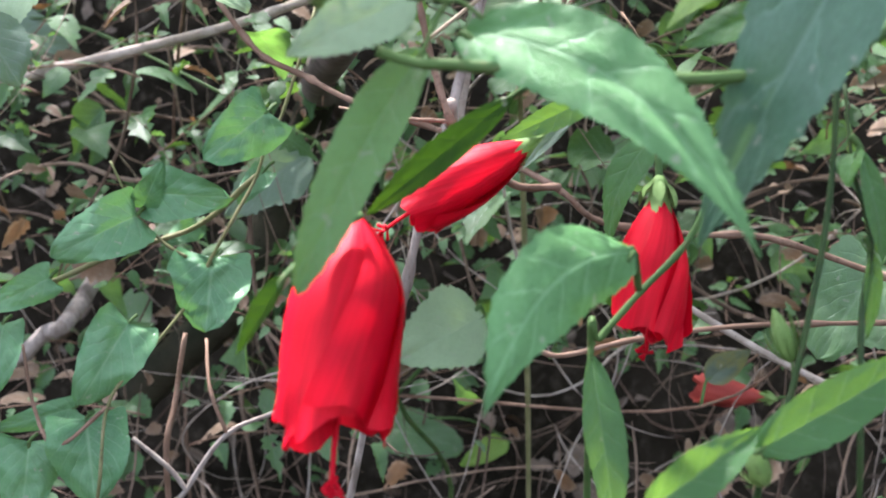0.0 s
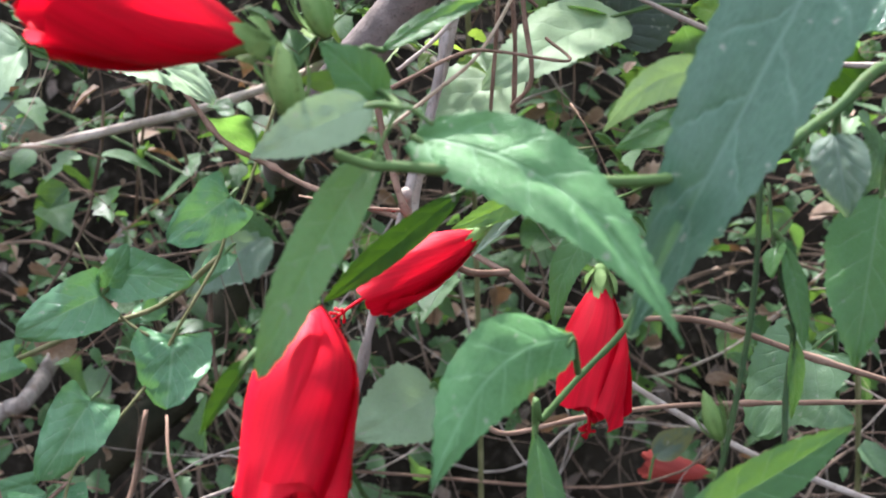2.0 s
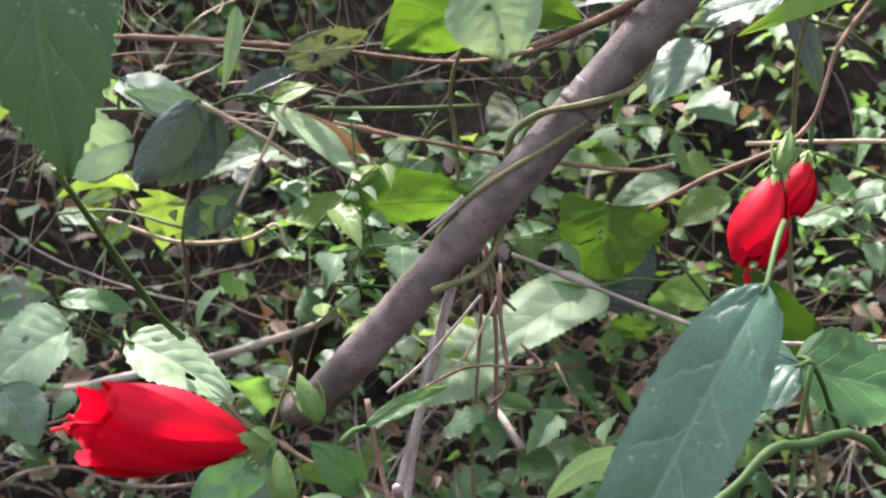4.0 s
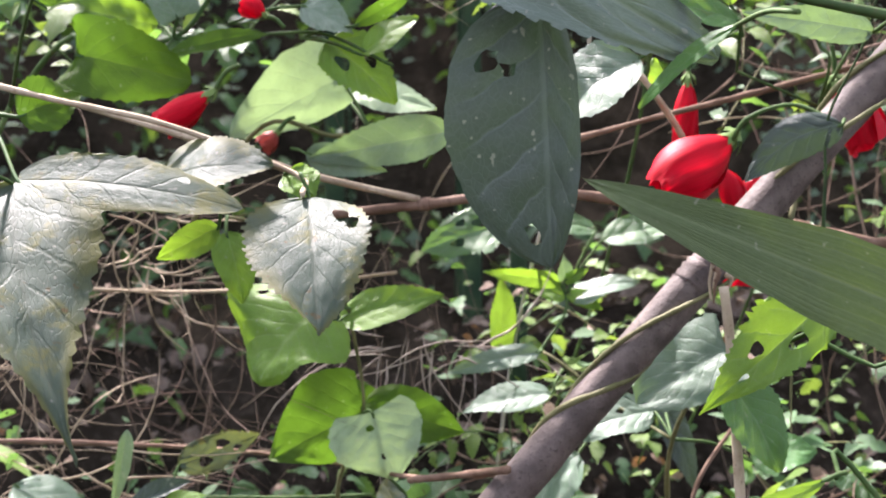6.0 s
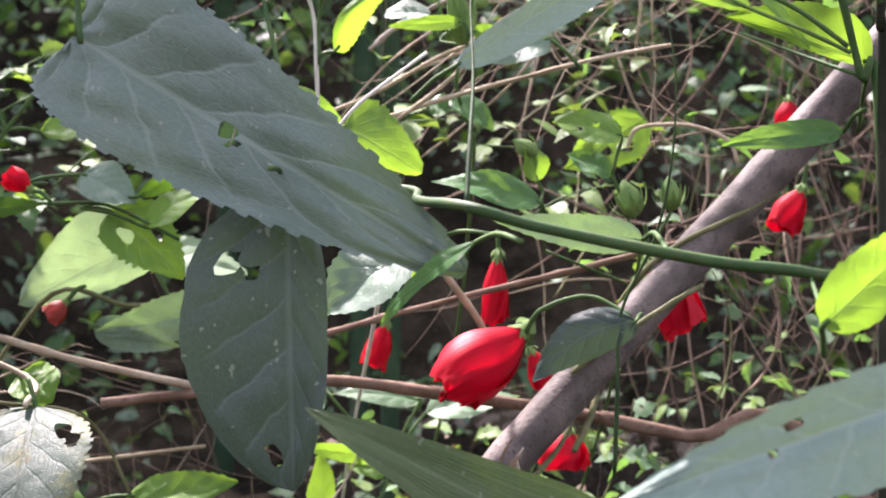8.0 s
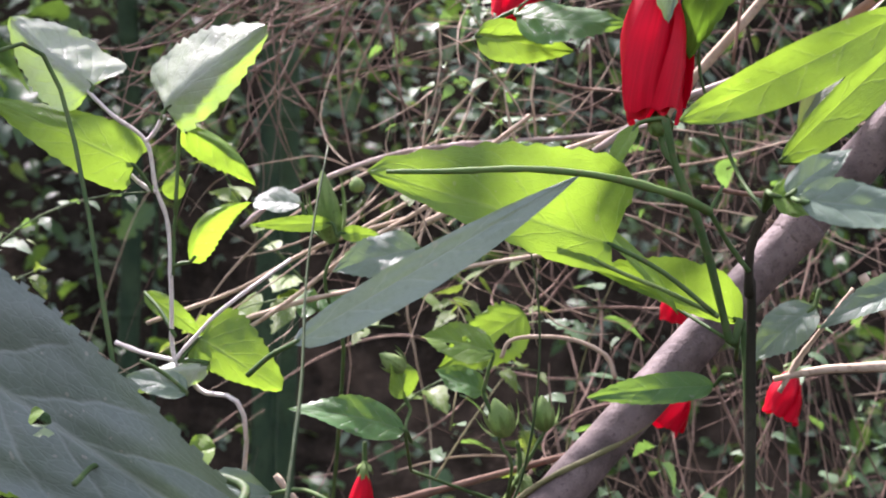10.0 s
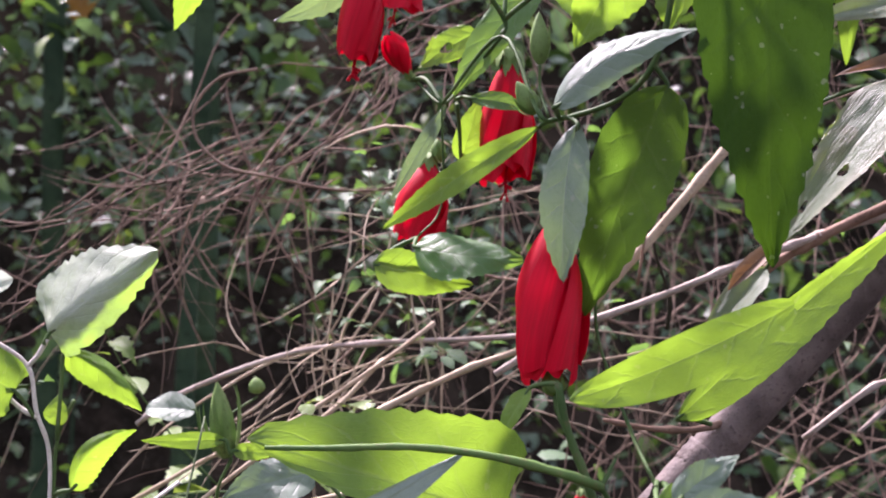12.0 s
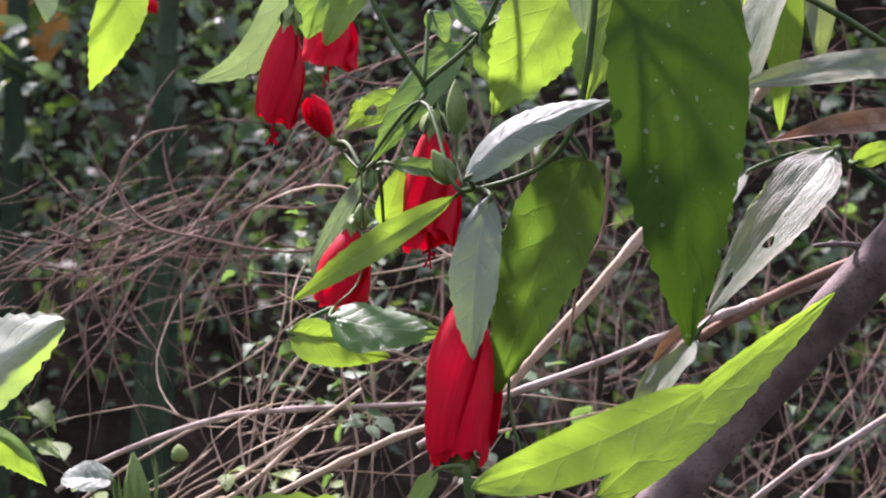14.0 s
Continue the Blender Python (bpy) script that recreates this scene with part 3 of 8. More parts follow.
def scatter_leaves(name, count, place, sizes, mat, label, seed, shapes=("ovate", "drip", "oval"), flat=0.7, kind="stuff"):
    """Many small leaves that nobody could count, as one object. place(rng) gives where each one stands."""
    rng = random.Random(seed)
    verts, faces, uvs = [], [], []
    for _ in range(count):
        p = Vector(place(rng))
        while not clear(p):
            p = Vector(place(rng))
        size = sizes[0] + (sizes[1] - sizes[0]) * rng.random() ** 1.6
        a = rng.uniform(0, 6.283)
        way = Vector((math.cos(a), math.sin(a) * 0.8, rng.uniform(-0.9, 0.35))).normalized()
        up = Vector((rng.gauss(0, 0.5), rng.gauss(-0.35, 0.5), flat + rng.random() * 0.6))
        small_leaf(verts, faces, uvs, rng, p, way, up, size, rng.choice(shapes))
    return tagged(mesh_object(name, verts, faces, mat, uvs), label, "undergrowth", kind=kind)


def scatter_sprays(name, count, place, sizes, mat, stem_mat, label, seed, shapes=("ovate", "drip"), rise_up=0.5, thick=0.0007):
    """Thin shoots with leaves set alternately along them; the leaves are one object, the stems another."""
    rng = random.Random(seed)
    verts, faces, uvs, sv, sf = [], [], [], [], []
    for _ in range(count):
        p = Vector(place(rng))
        while not clear(p):
            p = Vector(place(rng))
        way = Vector((rng.gauss(0, 0.8), rng.gauss(-0.2, 0.4), rng.gauss(rise_up, 0.4))).normalized()
        size = sizes[0] + (sizes[1] - sizes[0]) * rng.random() ** 1.4
        n, step = rng.randrange(5, 10), size * rng.uniform(0.4, 0.65)
        bend = Vector((rng.gauss(0, 0.10), rng.gauss(0, 0.06), rng.gauss(-0.06, 0.06)))
        line, hand = [p.copy()], rng.choice((-1, 1))
        for k in range(n):
            p = p + way * step
            way = (way + bend).normalized()
            line.append(p.copy())
            out = way.cross(Vector((0.1, -0.5, 0.9))).normalized() * hand
            hand = -hand
            leaf_way = (way * rng.uniform(0.3, 0.8) + out + Vector((0, 0, rng.uniform(-0.5, 0.1)))).normalized()
            up = Vector((rng.gauss(0, 0.35), rng.gauss(-0.4, 0.35), 0.9))
            small_leaf(verts, faces, uvs, rng, p + leaf_way * size * 0.12, leaf_way, up, size * rng.uniform(0.6, 1.1) * (1 - 0.5 * k / n), rng.choice(shapes), (0.3, 0.42))
        tv, tf = tube_mesh(line, thick, thick * 0.5, steps=2, sides=5, lumps=0.1, seed=seed)
        k0 = len(sv)
        sv.extend(tv)
        sf.extend(tuple(k0 + k for k in f) for f in tf)
    tagged(mesh_object(name, verts, faces, mat, uvs), label, "undergrowth", kind="stuff")
    tagged(mesh_object(name + "_stems", sv, sf, stem_mat), "thin stems that carry the " + label, "undergrowth", kind="stuff")


def scatter_vines(name, count, place, radii, lengths, drop, mat, label, seed, stray=0.35, sides=5, lean=0.0):
    """A tangle of thin stems as one object: each one wanders, sags, loops and tapers out."""
    rng = random.Random(seed)
    verts, faces = [], []
    for _ in range(count):
        p = Vector(place(rng))
        length = rng.uniform(*lengths)
        r = radii[0] + (radii[1] - radii[0]) * rng.random() ** 2.2
        n = max(8, int(length / 0.012))
        if rng.random() < drop:
            way = Vector((rng.gauss(0, 0.25), rng.gauss(0, 0.15), -1)).normalized()
        else:
            to = rng.choice((-1, 1))
            way = Vector((to, rng.gauss(0, 0.25), to * lean + rng.gauss(0, 0.4))).normalized()
        turn = Vector((rng.gauss(0, 1), rng.gauss(0, 0.5), rng.gauss(0, 1))) * stray
        k0 = len(verts)
        for i in range(n + 1):
            ref = way.orthogonal().normalized()
            other = way.cross(ref)
            thick = r * (0.12 + 0.88 * (1 - i / n) ** 0.7) * min(1.0, 0.25 + 6 * i / n)
            for k in range(sides):
                a = 6.283 * k / sides
                verts.append(p + (ref * math.cos(a) + other * math.sin(a)) * thick * rng.uniform(0.85, 1.15))
            p = p + way * (length / n)
            if rng.random() < 0.14:
                turn = Vector((rng.gauss(0, 1), rng.gauss(0, 0.5), rng.gauss(0, 1))) * stray
            way = (way + turn * 0.36 + Vector((rng.gauss(0, 0.05), rng.gauss(0, 0.03), rng.gauss(-0.015, 0.05)))).normalized()
            if p.y < 0.56:
                way.y = abs(way.y)
        for i in range(n):
            for k in range(sides):
                faces.append((k0 + i * sides + k, k0 + i * sides + (k + 1) % sides, k0 + (i + 1) * sides + (k + 1) % sides, k0 + (i + 1) * sides + k))
    return tagged(mesh_object(name, verts, faces, mat), label, "vines", kind="stuff")


def in_box(x0, x1, y0, y1, z0, z1):
    return lambda rng: (rng.uniform(x0, x1), rng.uniform(y0, y1), rng.uniform(z0, z1))


def on_bank(x0, x1, y0, y1, h):
    def place(rng):
        x, y = rng.uniform(x0, x1), rng.uniform(y0, y1)
        return x, y, ground_height(x, y) + rng.uniform(0, h)
    return place


# ---- thick leaning branch ----
branch_line = [
    (-0.1, 1.35, 0.6),
    (-0.085, 1.05, 0.655),
    (-0.072, 0.76, 0.688),
    (-0.0367, 0.5557, 0.7311),
    (0.0101, 0.5195, 0.7838),
    (0.0564, 0.498, 0.8365),
    (0.1032, 0.488, 0.8892),
    (0.1509, 0.4864, 0.9419),
    (0.1997, 0.4899, 0.9946),
    (0.2494, 0.4954, 1.0472),
    (0.2996, 0.4998, 1.0999),
    (0.3494, 0.5, 1.1526),
    (0.3977, 0.4927, 1.2053),
    (0.4432, 0.4748, 1.258),
    (0.484, 0.4432, 1.3107),
    (0.5181, 0.3947, 1.3633),
    (0.6306, 0.2745, 1.5214),
]
big_branch = thing("leaning_branch", branch_line[0], "thick smooth grey-brown branch leaning through the thicket", "branch")
tube(big_branch, "limb", branch_line, 0.0094, 0.0104, BARK, steps=6, sides=20, lumps=0.035)

line = along_curve(branch_line, 8)
for first, last, turns, phase, r in ((34, 66, 2.6, 0.4, 0.0019), (30, 74, 2.1, 2.6, 0.0015), (70, 96, 1.5, 1.2, 0.0016)):
    coil = []
    for k in range(first, last):
        f = (k - first) / (last - first)
        axis = (line[k + 1] - line[k - 1]).normalized()
        a = Vector((0, -1, 0.2))
        a = (a - axis * a.dot(axis)).normalized()
        away = 0.0118 + 0.003 * math.sin(5 * f + phase) + 0.006 * max(0, abs(f - 0.5) - 0.4) * 10
        coil.append(line[k] + Matrix.Rotation(6.283 * turns * f + phase, 3, axis) @ a * away)
    stick("twining_vine", coil[::2], r, r * 0.8, GREENVINE, "thin greenish vine twining round the thick branch", "vine", steps=4, sides=7)
for k, size in ((46, 0.0108), (66, 0.011), (100, 0.0115)):
    axis = (line[k + 1] - line[k]).normalized()
    tube(big_branch, "knot", [line[k] - axis * 0.006, line[k], line[k] + axis * 0.006], size * 0.93, size * 0.95, BARK, "swollen ring knot", steps=3, sides=16, lumps=0.06)

tube(big_branch, "splinter", [(0.0371, 0.511, 0.8316), (0.0302, 0.511, 0.8197), (0.029, 0.511, 0.8055)], 0.0015, 0.0004, TWIG, "torn fibre of bark", knots=1, sides=6)
tube(big_branch, "splinter", [(0.0453, 0.507, 0.8259), (0.0394, 0.507, 0.8106), (0.033, 0.507, 0.793)], 0.0013, 0.0004, BARK, "torn fibre of bark", knots=1, sides=6)
tube(big_branch, "splinter", [(0.0365, 0.503, 0.8327), (0.03, 0.503, 0.8269), (0.0191, 0.503, 0.8189)], 0.0021, 0.0004, GREYTWIG, "torn fibre of bark", knots=1, sides=6)
tube(big_branch, "splinter", [(0.0439, 0.511, 0.8307), (0.0377, 0.511, 0.822), (0.0284, 0.511, 0.8111)], 0.0022, 0.0004, TWIG, "torn fibre of bark", knots=1, sides=6)
tube(big_branch, "splinter", [(0.0449, 0.507, 0.8322), (0.0347, 0.507, 0.8215), (0.0244, 0.507, 0.8086)], 0.0012, 0.0004, BARK, "torn fibre of bark", knots=1, sides=6)
tube(big_branch, "splinter", [(0.0401, 0.503, 0.8328), (0.0258, 0.503, 0.8219), (0.0109, 0.503, 0.8088)], 0.0014, 0.0004, GREYTWIG, "torn fibre of bark", knots=1, sides=6)
tube(big_branch, "splinter", [(0.0452, 0.511, 0.8273), (0.0433, 0.511, 0.8095), (0.0413, 0.511, 0.7894)], 0.0015, 0.0004, TWIG, "torn fibre of bark", knots=1, sides=6)
tube(big_branch, "splinter", [(0.0415, 0.507, 0.8292), (0.0454, 0.507, 0.8194), (0.0452, 0.507, 0.8075)], 0.0010, 0.0004, BARK, "torn fibre of bark", knots=1, sides=6)
tube(big_branch, "splinter", [(0.0349, 0.503, 0.8282), (0.0355, 0.503, 0.8171), (0.0364, 0.503, 0.8037)], 0.0014, 0.0004, GREYTWIG, "torn fibre of bark", knots=1, sides=6)
tube(big_branch, "splinter", [(0.0463, 0.511, 0.8306), (0.0503, 0.511, 0.8182), (0.0525, 0.511, 0.8036)], 0.0013, 0.0004, TWIG, "torn fibre of bark", knots=1, sides=6)
tube(big_branch, "splinter", [(0.0385, 0.507, 0.8265), (0.0418, 0.507, 0.8148), (0.0397, 0.507, 0.8009)], 0.0011, 0.0004, BARK, "torn fibre of bark", knots=1, sides=6)
tube(big_branch, "splinter", [(0.2146, 0.47, 1.015), (0.2128, 0.47, 1.006), (0.2133, 0.47, 0.9975)], 0.0012, 0.0004, TAN, "torn fibre of bark", knots=1, sides=6)
tube(big_branch, "splinter", [(0.2151, 0.468, 1.013), (0.2162, 0.468, 1.01), (0.2141, 0.468, 1.006)], 0.0019, 0.0004, TWIG, "torn fibre of bark", knots=1, sides=6)
tube(big_branch, "splinter", [(0.2196, 0.466, 1.01), (0.2221, 0.466, 1.007), (0.2208, 0.466, 1.003)], 0.0017, 0.0004, TAN, "torn fibre of bark", knots=1, sides=6)
tube(big_branch, "splinter", [(0.2178, 0.47, 1.011), (0.2153, 0.47, 1.004), (0.2145, 0.47, 0.996)], 0.0010, 0.0004, TWIG, "torn fibre of bark", knots=1, sides=6)
tube(big_branch, "splinter", [(0.2175, 0.468, 1.015), (0.2149, 0.468, 1.009), (0.2137, 0.468, 1.003)], 0.0008, 0.0004, TAN, "torn fibre of bark", knots=1, sides=6)
tube(big_branch, "splinter", [(0.2133, 0.466, 1.014), (0.2164, 0.466, 1.022), (0.2213, 0.466, 1.03)], 0.0009, 0.0004, TWIG, "torn fibre of bark", knots=1, sides=6)
tube(big_branch, "splinter", [(0.2231, 0.47, 1.014), (0.2224, 0.47, 1.019), (0.2254, 0.47, 1.024)], 0.0010, 0.0004, TAN, "torn fibre of bark", knots=1, sides=6)
tube(big_branch, "splinter", [(0.2197, 0.468, 1.015), (0.2208, 0.468, 1.018), (0.2239, 0.468, 1.021)], 0.0020, 0.0004, TWIG, "torn fibre of bark", knots=1, sides=6)

# ---- flowering shrub, lower shoots ----

low_shoot = thing("hibiscus_shoot", (0.3, 0.34, 0), "leafy green hibiscus shoot with large pointed leaves", "shrub")
tube(low_shoot, "stem", [(-0.0133, 0.281, 0.7347), (-0.0045, 0.2803, 0.7319), (0.0037, 0.28, 0.7314), (0.0242, 0.279, 0.7293), (0.0593, 0.2825, 0.727), (0.0911, 0.2969, 0.7296), (0.1165, 0.3129, 0.7414), (0.14, 0.3238, 0.753), (0.19, 0.35, 0.72), (0.27, 0.36, 0.45), (0.3, 0.34, 0)], 0.00123, 0.00188, STALK, sides=10, lumps=0.05)
leaf(low_shoot, (0.0055, 0.2887, 0.7379), (0.062, 0.2438, 0.6949), (-0.4096, -0.8449, 0.3441), 0.0236, "drip", FIRM, bow=0.05, fold=3, teeth=26, ragged=0.012, bend=-0.133, skew=-0.02, att=(0.0056, 0.3023, 0.7292))
leaf(low_shoot, (0.1206, 0.287, 0.8099), (0.0583, 0.2871, 0.6881), (-0.5055, -0.8234, 0.2578), 0.0391, "ovate", SHADE, teeth=22, ragged=0.02, fold=7, wave=0.03, bend=-0.013, att=(0.1317, 0.3093, 0.8273))
leaf(low_shoot, (-0.004, 0.3025, 0.7327), (-0.0311, 0.262, 0.685), (0.2762, -0.8042, 0.5262), 0.0158, "oval", FERN, fold=24, teeth=14, bend=0.025, skew=0.08, att=(-0.0015, 0.3074, 0.7293))
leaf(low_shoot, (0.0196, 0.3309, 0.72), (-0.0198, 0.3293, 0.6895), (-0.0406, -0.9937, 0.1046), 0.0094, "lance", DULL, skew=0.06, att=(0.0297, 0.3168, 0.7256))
leaf(low_shoot, (0.0471, 0.3077, 0.6826), (0.0078, 0.2586, 0.6584), (0.6061, -0.6842, 0.4056), 0.0255, "ovate", FIRM, teeth=14, fold=-12, bend=0.156, att=(0.0503, 0.3204, 0.6702))
leaf(low_shoot, (0.0473, 0.3128, 0.6826), (0.0363, 0.3069, 0.6787), (0.0532, -0.6142, 0.7873), 0.0084, "ovate", YOUNG, att=(0.0503, 0.3204, 0.6702))
leaf(low_shoot, (-0.0369, 0.2923, 0.6824), (-0.049, 0.2885, 0.6643), (0.0765, -0.9849, 0.1552), 0.0056, "ovate", DULL, skew=0.43, att=(-0.0194, 0.3051, 0.6942))
leaf(low_shoot, (-0.0043, 0.2823, 0.7459), (-0.0335, 0.2816, 0.734), (-0.0937, -0.9542, 0.2841), 0.0159, "ovate", MINT, teeth=12, att=(0.0026, 0.2819, 0.745))
leaf(low_shoot, (-0.0016, 0.3024, 0.7459), (-0.0176, 0.3001, 0.7611), (0.2851, -0.946, 0.1539), 0.0157, "ovate", GREEN, att=(0.0026, 0.2819, 0.745))
leaf(low_shoot, (-0.0049, 0.3079, 0.7484), (-0.0229, 0.304, 0.7517), (0.2682, -0.8643, 0.4255), 0.0081, "lance", YOUNG, att=(0.0026, 0.2819, 0.745))
leaf(low_shoot, (-0.0026, 0.3346, 0.7588), (0.0256, 0.3355, 0.7723), (-0.1943, -0.8642, 0.4641), 0.0077, "lance", GREEN, att=(-0.0094, 0.3145, 0.7579))
tube(low_shoot, "stem", [(-0.0113, 0.2809, 0.734), (-0.0198, 0.2873, 0.7419), (-0.0242, 0.2938, 0.7507)], 0.00055, 0.00071, STALK)
tube(low_shoot, "stem", [(-0.0045, 0.2804, 0.7323), (0.0026, 0.2819, 0.745), (0.0101, 0.2831, 0.7411)], 0.00055, 0.00055, STALK)
bud(low_shoot, (-0.0237, 0.2926, 0.7423), (-0.0264, 0.2903, 0.7612), 0.0081, seed=11)
bud(low_shoot, (-0.0167, 0.3255, 0.7624), (-0.0237, 0.328, 0.7786), 0.0074, seed=12)
leaf(low_shoot, (0.0881, 0.3154, 0.7523), (0.0555, 0.3142, 0.736), (0.1951, -0.9258, -0.3237), 0.0132, "ovate", PALE, teeth=12, bend=0.217, att=(0.0896, 0.3107, 0.7554))
leaf(low_shoot, (0.0818, 0.319, 0.7402), (0.0596, 0.3185, 0.7317), (-0.1529, -0.8822, 0.4453), 0.0109, "ovate", GREEN, teeth=10, att=(0.0893, 0.3151, 0.7507))
leaf(low_shoot, (0.1393, 0.3364, 0.7165), (0.1265, 0.3176, 0.6707), (-0.289, -0.8548, 0.4309), 0.0257, "ovate", GREEN, teeth=18, skew=0.14, att=(0.1474, 0.3321, 0.778))
leaf(low_shoot, (0.1184, 0.3171, 0.7357), (0.1199, 0.3089, 0.7139), (-0.1694, -0.9266, 0.3356), 0.0179, "ovate", PALE, att=(0.1188, 0.315, 0.7428))


right_shoot = thing("hibiscus_shoot", (0.1, 0.4, 0), "upright green hibiscus shoot with drooping folded leaves", "shrub")
tube(right_shoot, "stem", [(0.1045, 0.3452, 0.7389), (0.104, 0.3358, 0.7188), (0.1005, 0.3285, 0.6841), (0.0903, 0.3193, 0.6409), (0.0808, 0.3138, 0.6151), (0.085, 0.36, 0.5), (0.1, 0.4, 0)], 0.00083, 0.00104, DARKSTALK, sides=8)
tube(right_shoot, "stem", [(0.1094, 0.3462, 0.7193), (0.1096, 0.3365, 0.6977), (0.1139, 0.3324, 0.6785), (0.1109, 0.3283, 0.6594), (0.109, 0.3177, 0.6095), (0.13, 0.38, 0.5), (0.1, 0.4, 0)], 0.00061, 0.00090, DARKSTALK, sides=8, lumps=0.25)
leaf(right_shoot, (0.1115, 0.3376, 0.7032), (0.1151, 0.3262, 0.6737), (0.2607, -0.8897, 0.3747), 0.0080, "lance", GREEN, att=(0.109, 0.3383, 0.7065))
leaf(right_shoot, (0.1112, 0.3376, 0.7032), (0.1064, 0.3306, 0.6941), (-0.7275, -0.2986, 0.6177), 0.0084, "lance", GREEN, att=(0.109, 0.3383, 0.7065))
leaf(right_shoot, (0.1136, 0.3321, 0.677), (0.1135, 0.3319, 0.6521), (0.5167, -0.8561, 0.004), 0.0080, "lance", GREEN, att=(0.1121, 0.3327, 0.68))
leaf(right_shoot, (0.0458, 0.2804, 0.6265), (0.0762, 0.2939, 0.6417), (0.2096, -0.9011, 0.3797), 0.0145, "ovate", GREEN, teeth=10, fold=18)
leaf(right_shoot, (0.0756, 0.2974, 0.634), (0.1233, 0.3075, 0.6574), (0.0443, -0.947, 0.318), 0.0168, "ovate", GREEN, teeth=12, fold=14, att=(0.0885, 0.3165, 0.6373))
bud(right_shoot, (0.0919, 0.3259, 0.6481), (0.0874, 0.3289, 0.6622), 0.0057, bracts=9, seed=13)
tube(right_shoot, "stem", [(0.0911, 0.3196, 0.6423), (0.0922, 0.3259, 0.6481)], 0.00044, 0.00045, STALK)
bud(right_shoot, (0.0819, 0.3097, 0.6199), (0.0773, 0.3118, 0.63), 0.0058, bracts=10, seed=14)


front_shoot = thing("hibiscus_shoot", (0.05, 0.42, 0), "thin green hibiscus shoot with long hanging leaves", "shrub")
tube(front_shoot, "stem", [(0.0796, 0.3701, 0.6875), (0.0715, 0.3668, 0.6723), (0.0575, 0.3611, 0.6596), (0.0446, 0.3563, 0.6467), (0.0423, 0.3574, 0.6422), (0.046, 0.4, 0.5), (0.05, 0.42, 0)], 0.00099, 0.00115, STALK, sides=8)
tube(front_shoot, "stem", [(0.0796, 0.3701, 0.6875), (0.0812, 0.3584, 0.7047), (0.0763, 0.3316, 0.7227)], 0.00083, 0.00058, STALK)
leaf(front_shoot, (0.042, 0.3556, 0.6433), (0.0471, 0.3346, 0.5927), (0.308, -0.8675, 0.3907), 0.0139, "lance", GREEN, fold=14, teeth=10, bend=0.022, att=(0.0429, 0.3561, 0.646))
leaf(front_shoot, (0.0773, 0.4484, 0.6954), (0.0585, 0.4401, 0.6564), (-0.5407, -0.7312, 0.4158), 0.0165, "ovate", GREEN, teeth=10, bend=0.091, att=(0.0781, 0.4398, 0.7027))
leaf(front_shoot, (0.0503, 0.4012, 0.7135), (0.0189, 0.4032, 0.6992), (-0.0378, -0.9974, -0.062), 0.0105, "ovate", GREEN, teeth=12, fold=14, att=(0.0553, 0.4017, 0.716))
leaf(front_shoot, (0.0456, 0.4101, 0.7074), (0.0262, 0.4062, 0.6892), (-0.2362, -0.8677, 0.4373), 0.0042, "lance", PALE, att=(0.0503, 0.4012, 0.7135))
tube(front_shoot, "stem", [(0.0763, 0.3316, 0.7227), (0.0763, 0.4302, 0.7056), (0.0571, 0.4017, 0.7159), (0.0503, 0.4012, 0.7135)], 0.00058, 0.00071, STALK)


# ---- flowers of the lower shoots ----
flower((-0.0213, 0.313, 0.6931), (-0.0273, 0.2935, 0.6398), 0.0302, "large glossy red flower hanging under a drooping leaf", stalk=(-0.0108, 0.3087, 0.7115), flare=0.08, stamen=0.2, calyx=False, seed=3, full=0.42)
flower((0.032, 0.428, 0.6954), (-0.0124, 0.4181, 0.6728), 0.0211, "narrow closed red flower pointing sideways among leaves", stalk=(0.0495, 0.4203, 0.7072), flare=0.0, stamen=0.2, seed=16)
flower((0.0705, 0.4095, 0.6807), (0.0647, 0.3945, 0.6342), 0.0240, "red bell flower hanging behind a green stem", stalk=(0.0713, 0.4192, 0.7022), flare=0.05, stamen=0.07, seed=17, full=0.6)
flower((-0.0331, 0.3006, 0.7612), (-0.0804, 0.2785, 0.7722), 0.0269, "large red flower held sideways with its stamen out", stalk=(-0.0215, 0.293, 0.7458), flare=0.0, stamen=0.12, seed=18)
flower((0.1971, 0.7431, 0.4945), (0.149, 0.7447, 0.502), 0.0172, "faded withered red flower lying among stems", stalk=(0.2169, 0.7419, 0.489), mat=FADED, flare=0.0, seed=19)


# ---- heart-leaved vine ----

heart_vine = thing("heart_leaved_vine", (-0.22, 0.62, 0.02), "climbing vine with small crinkled heart-shaped green leaves", "vine")
tube(heart_vine, "stem", [(-0.0567, 0.6109, 0.7383), (-0.0737, 0.6005, 0.6894), (-0.0799, 0.5934, 0.6798), (-0.0849, 0.5846, 0.6627), (-0.0936, 0.5762, 0.6472), (-0.1049, 0.5722, 0.6285), (-0.1178, 0.5674, 0.606), (-0.1379, 0.5574, 0.5827), (-0.1524, 0.5484, 0.5646), (-0.1571, 0.5342, 0.522), (-0.2, 0.6, 0.4), (-0.22, 0.62, 0.02)], 0.00080, 0.00088, GREENVINE, sides=7)
tube(heart_vine, "stem", [(-0.1512, 0.5813, 0.6712), (-0.1401, 0.5764, 0.6482), (-0.1275, 0.5734, 0.6341), (-0.1173, 0.572, 0.6275)], 0.00062, 0.00078, GREENVINE)
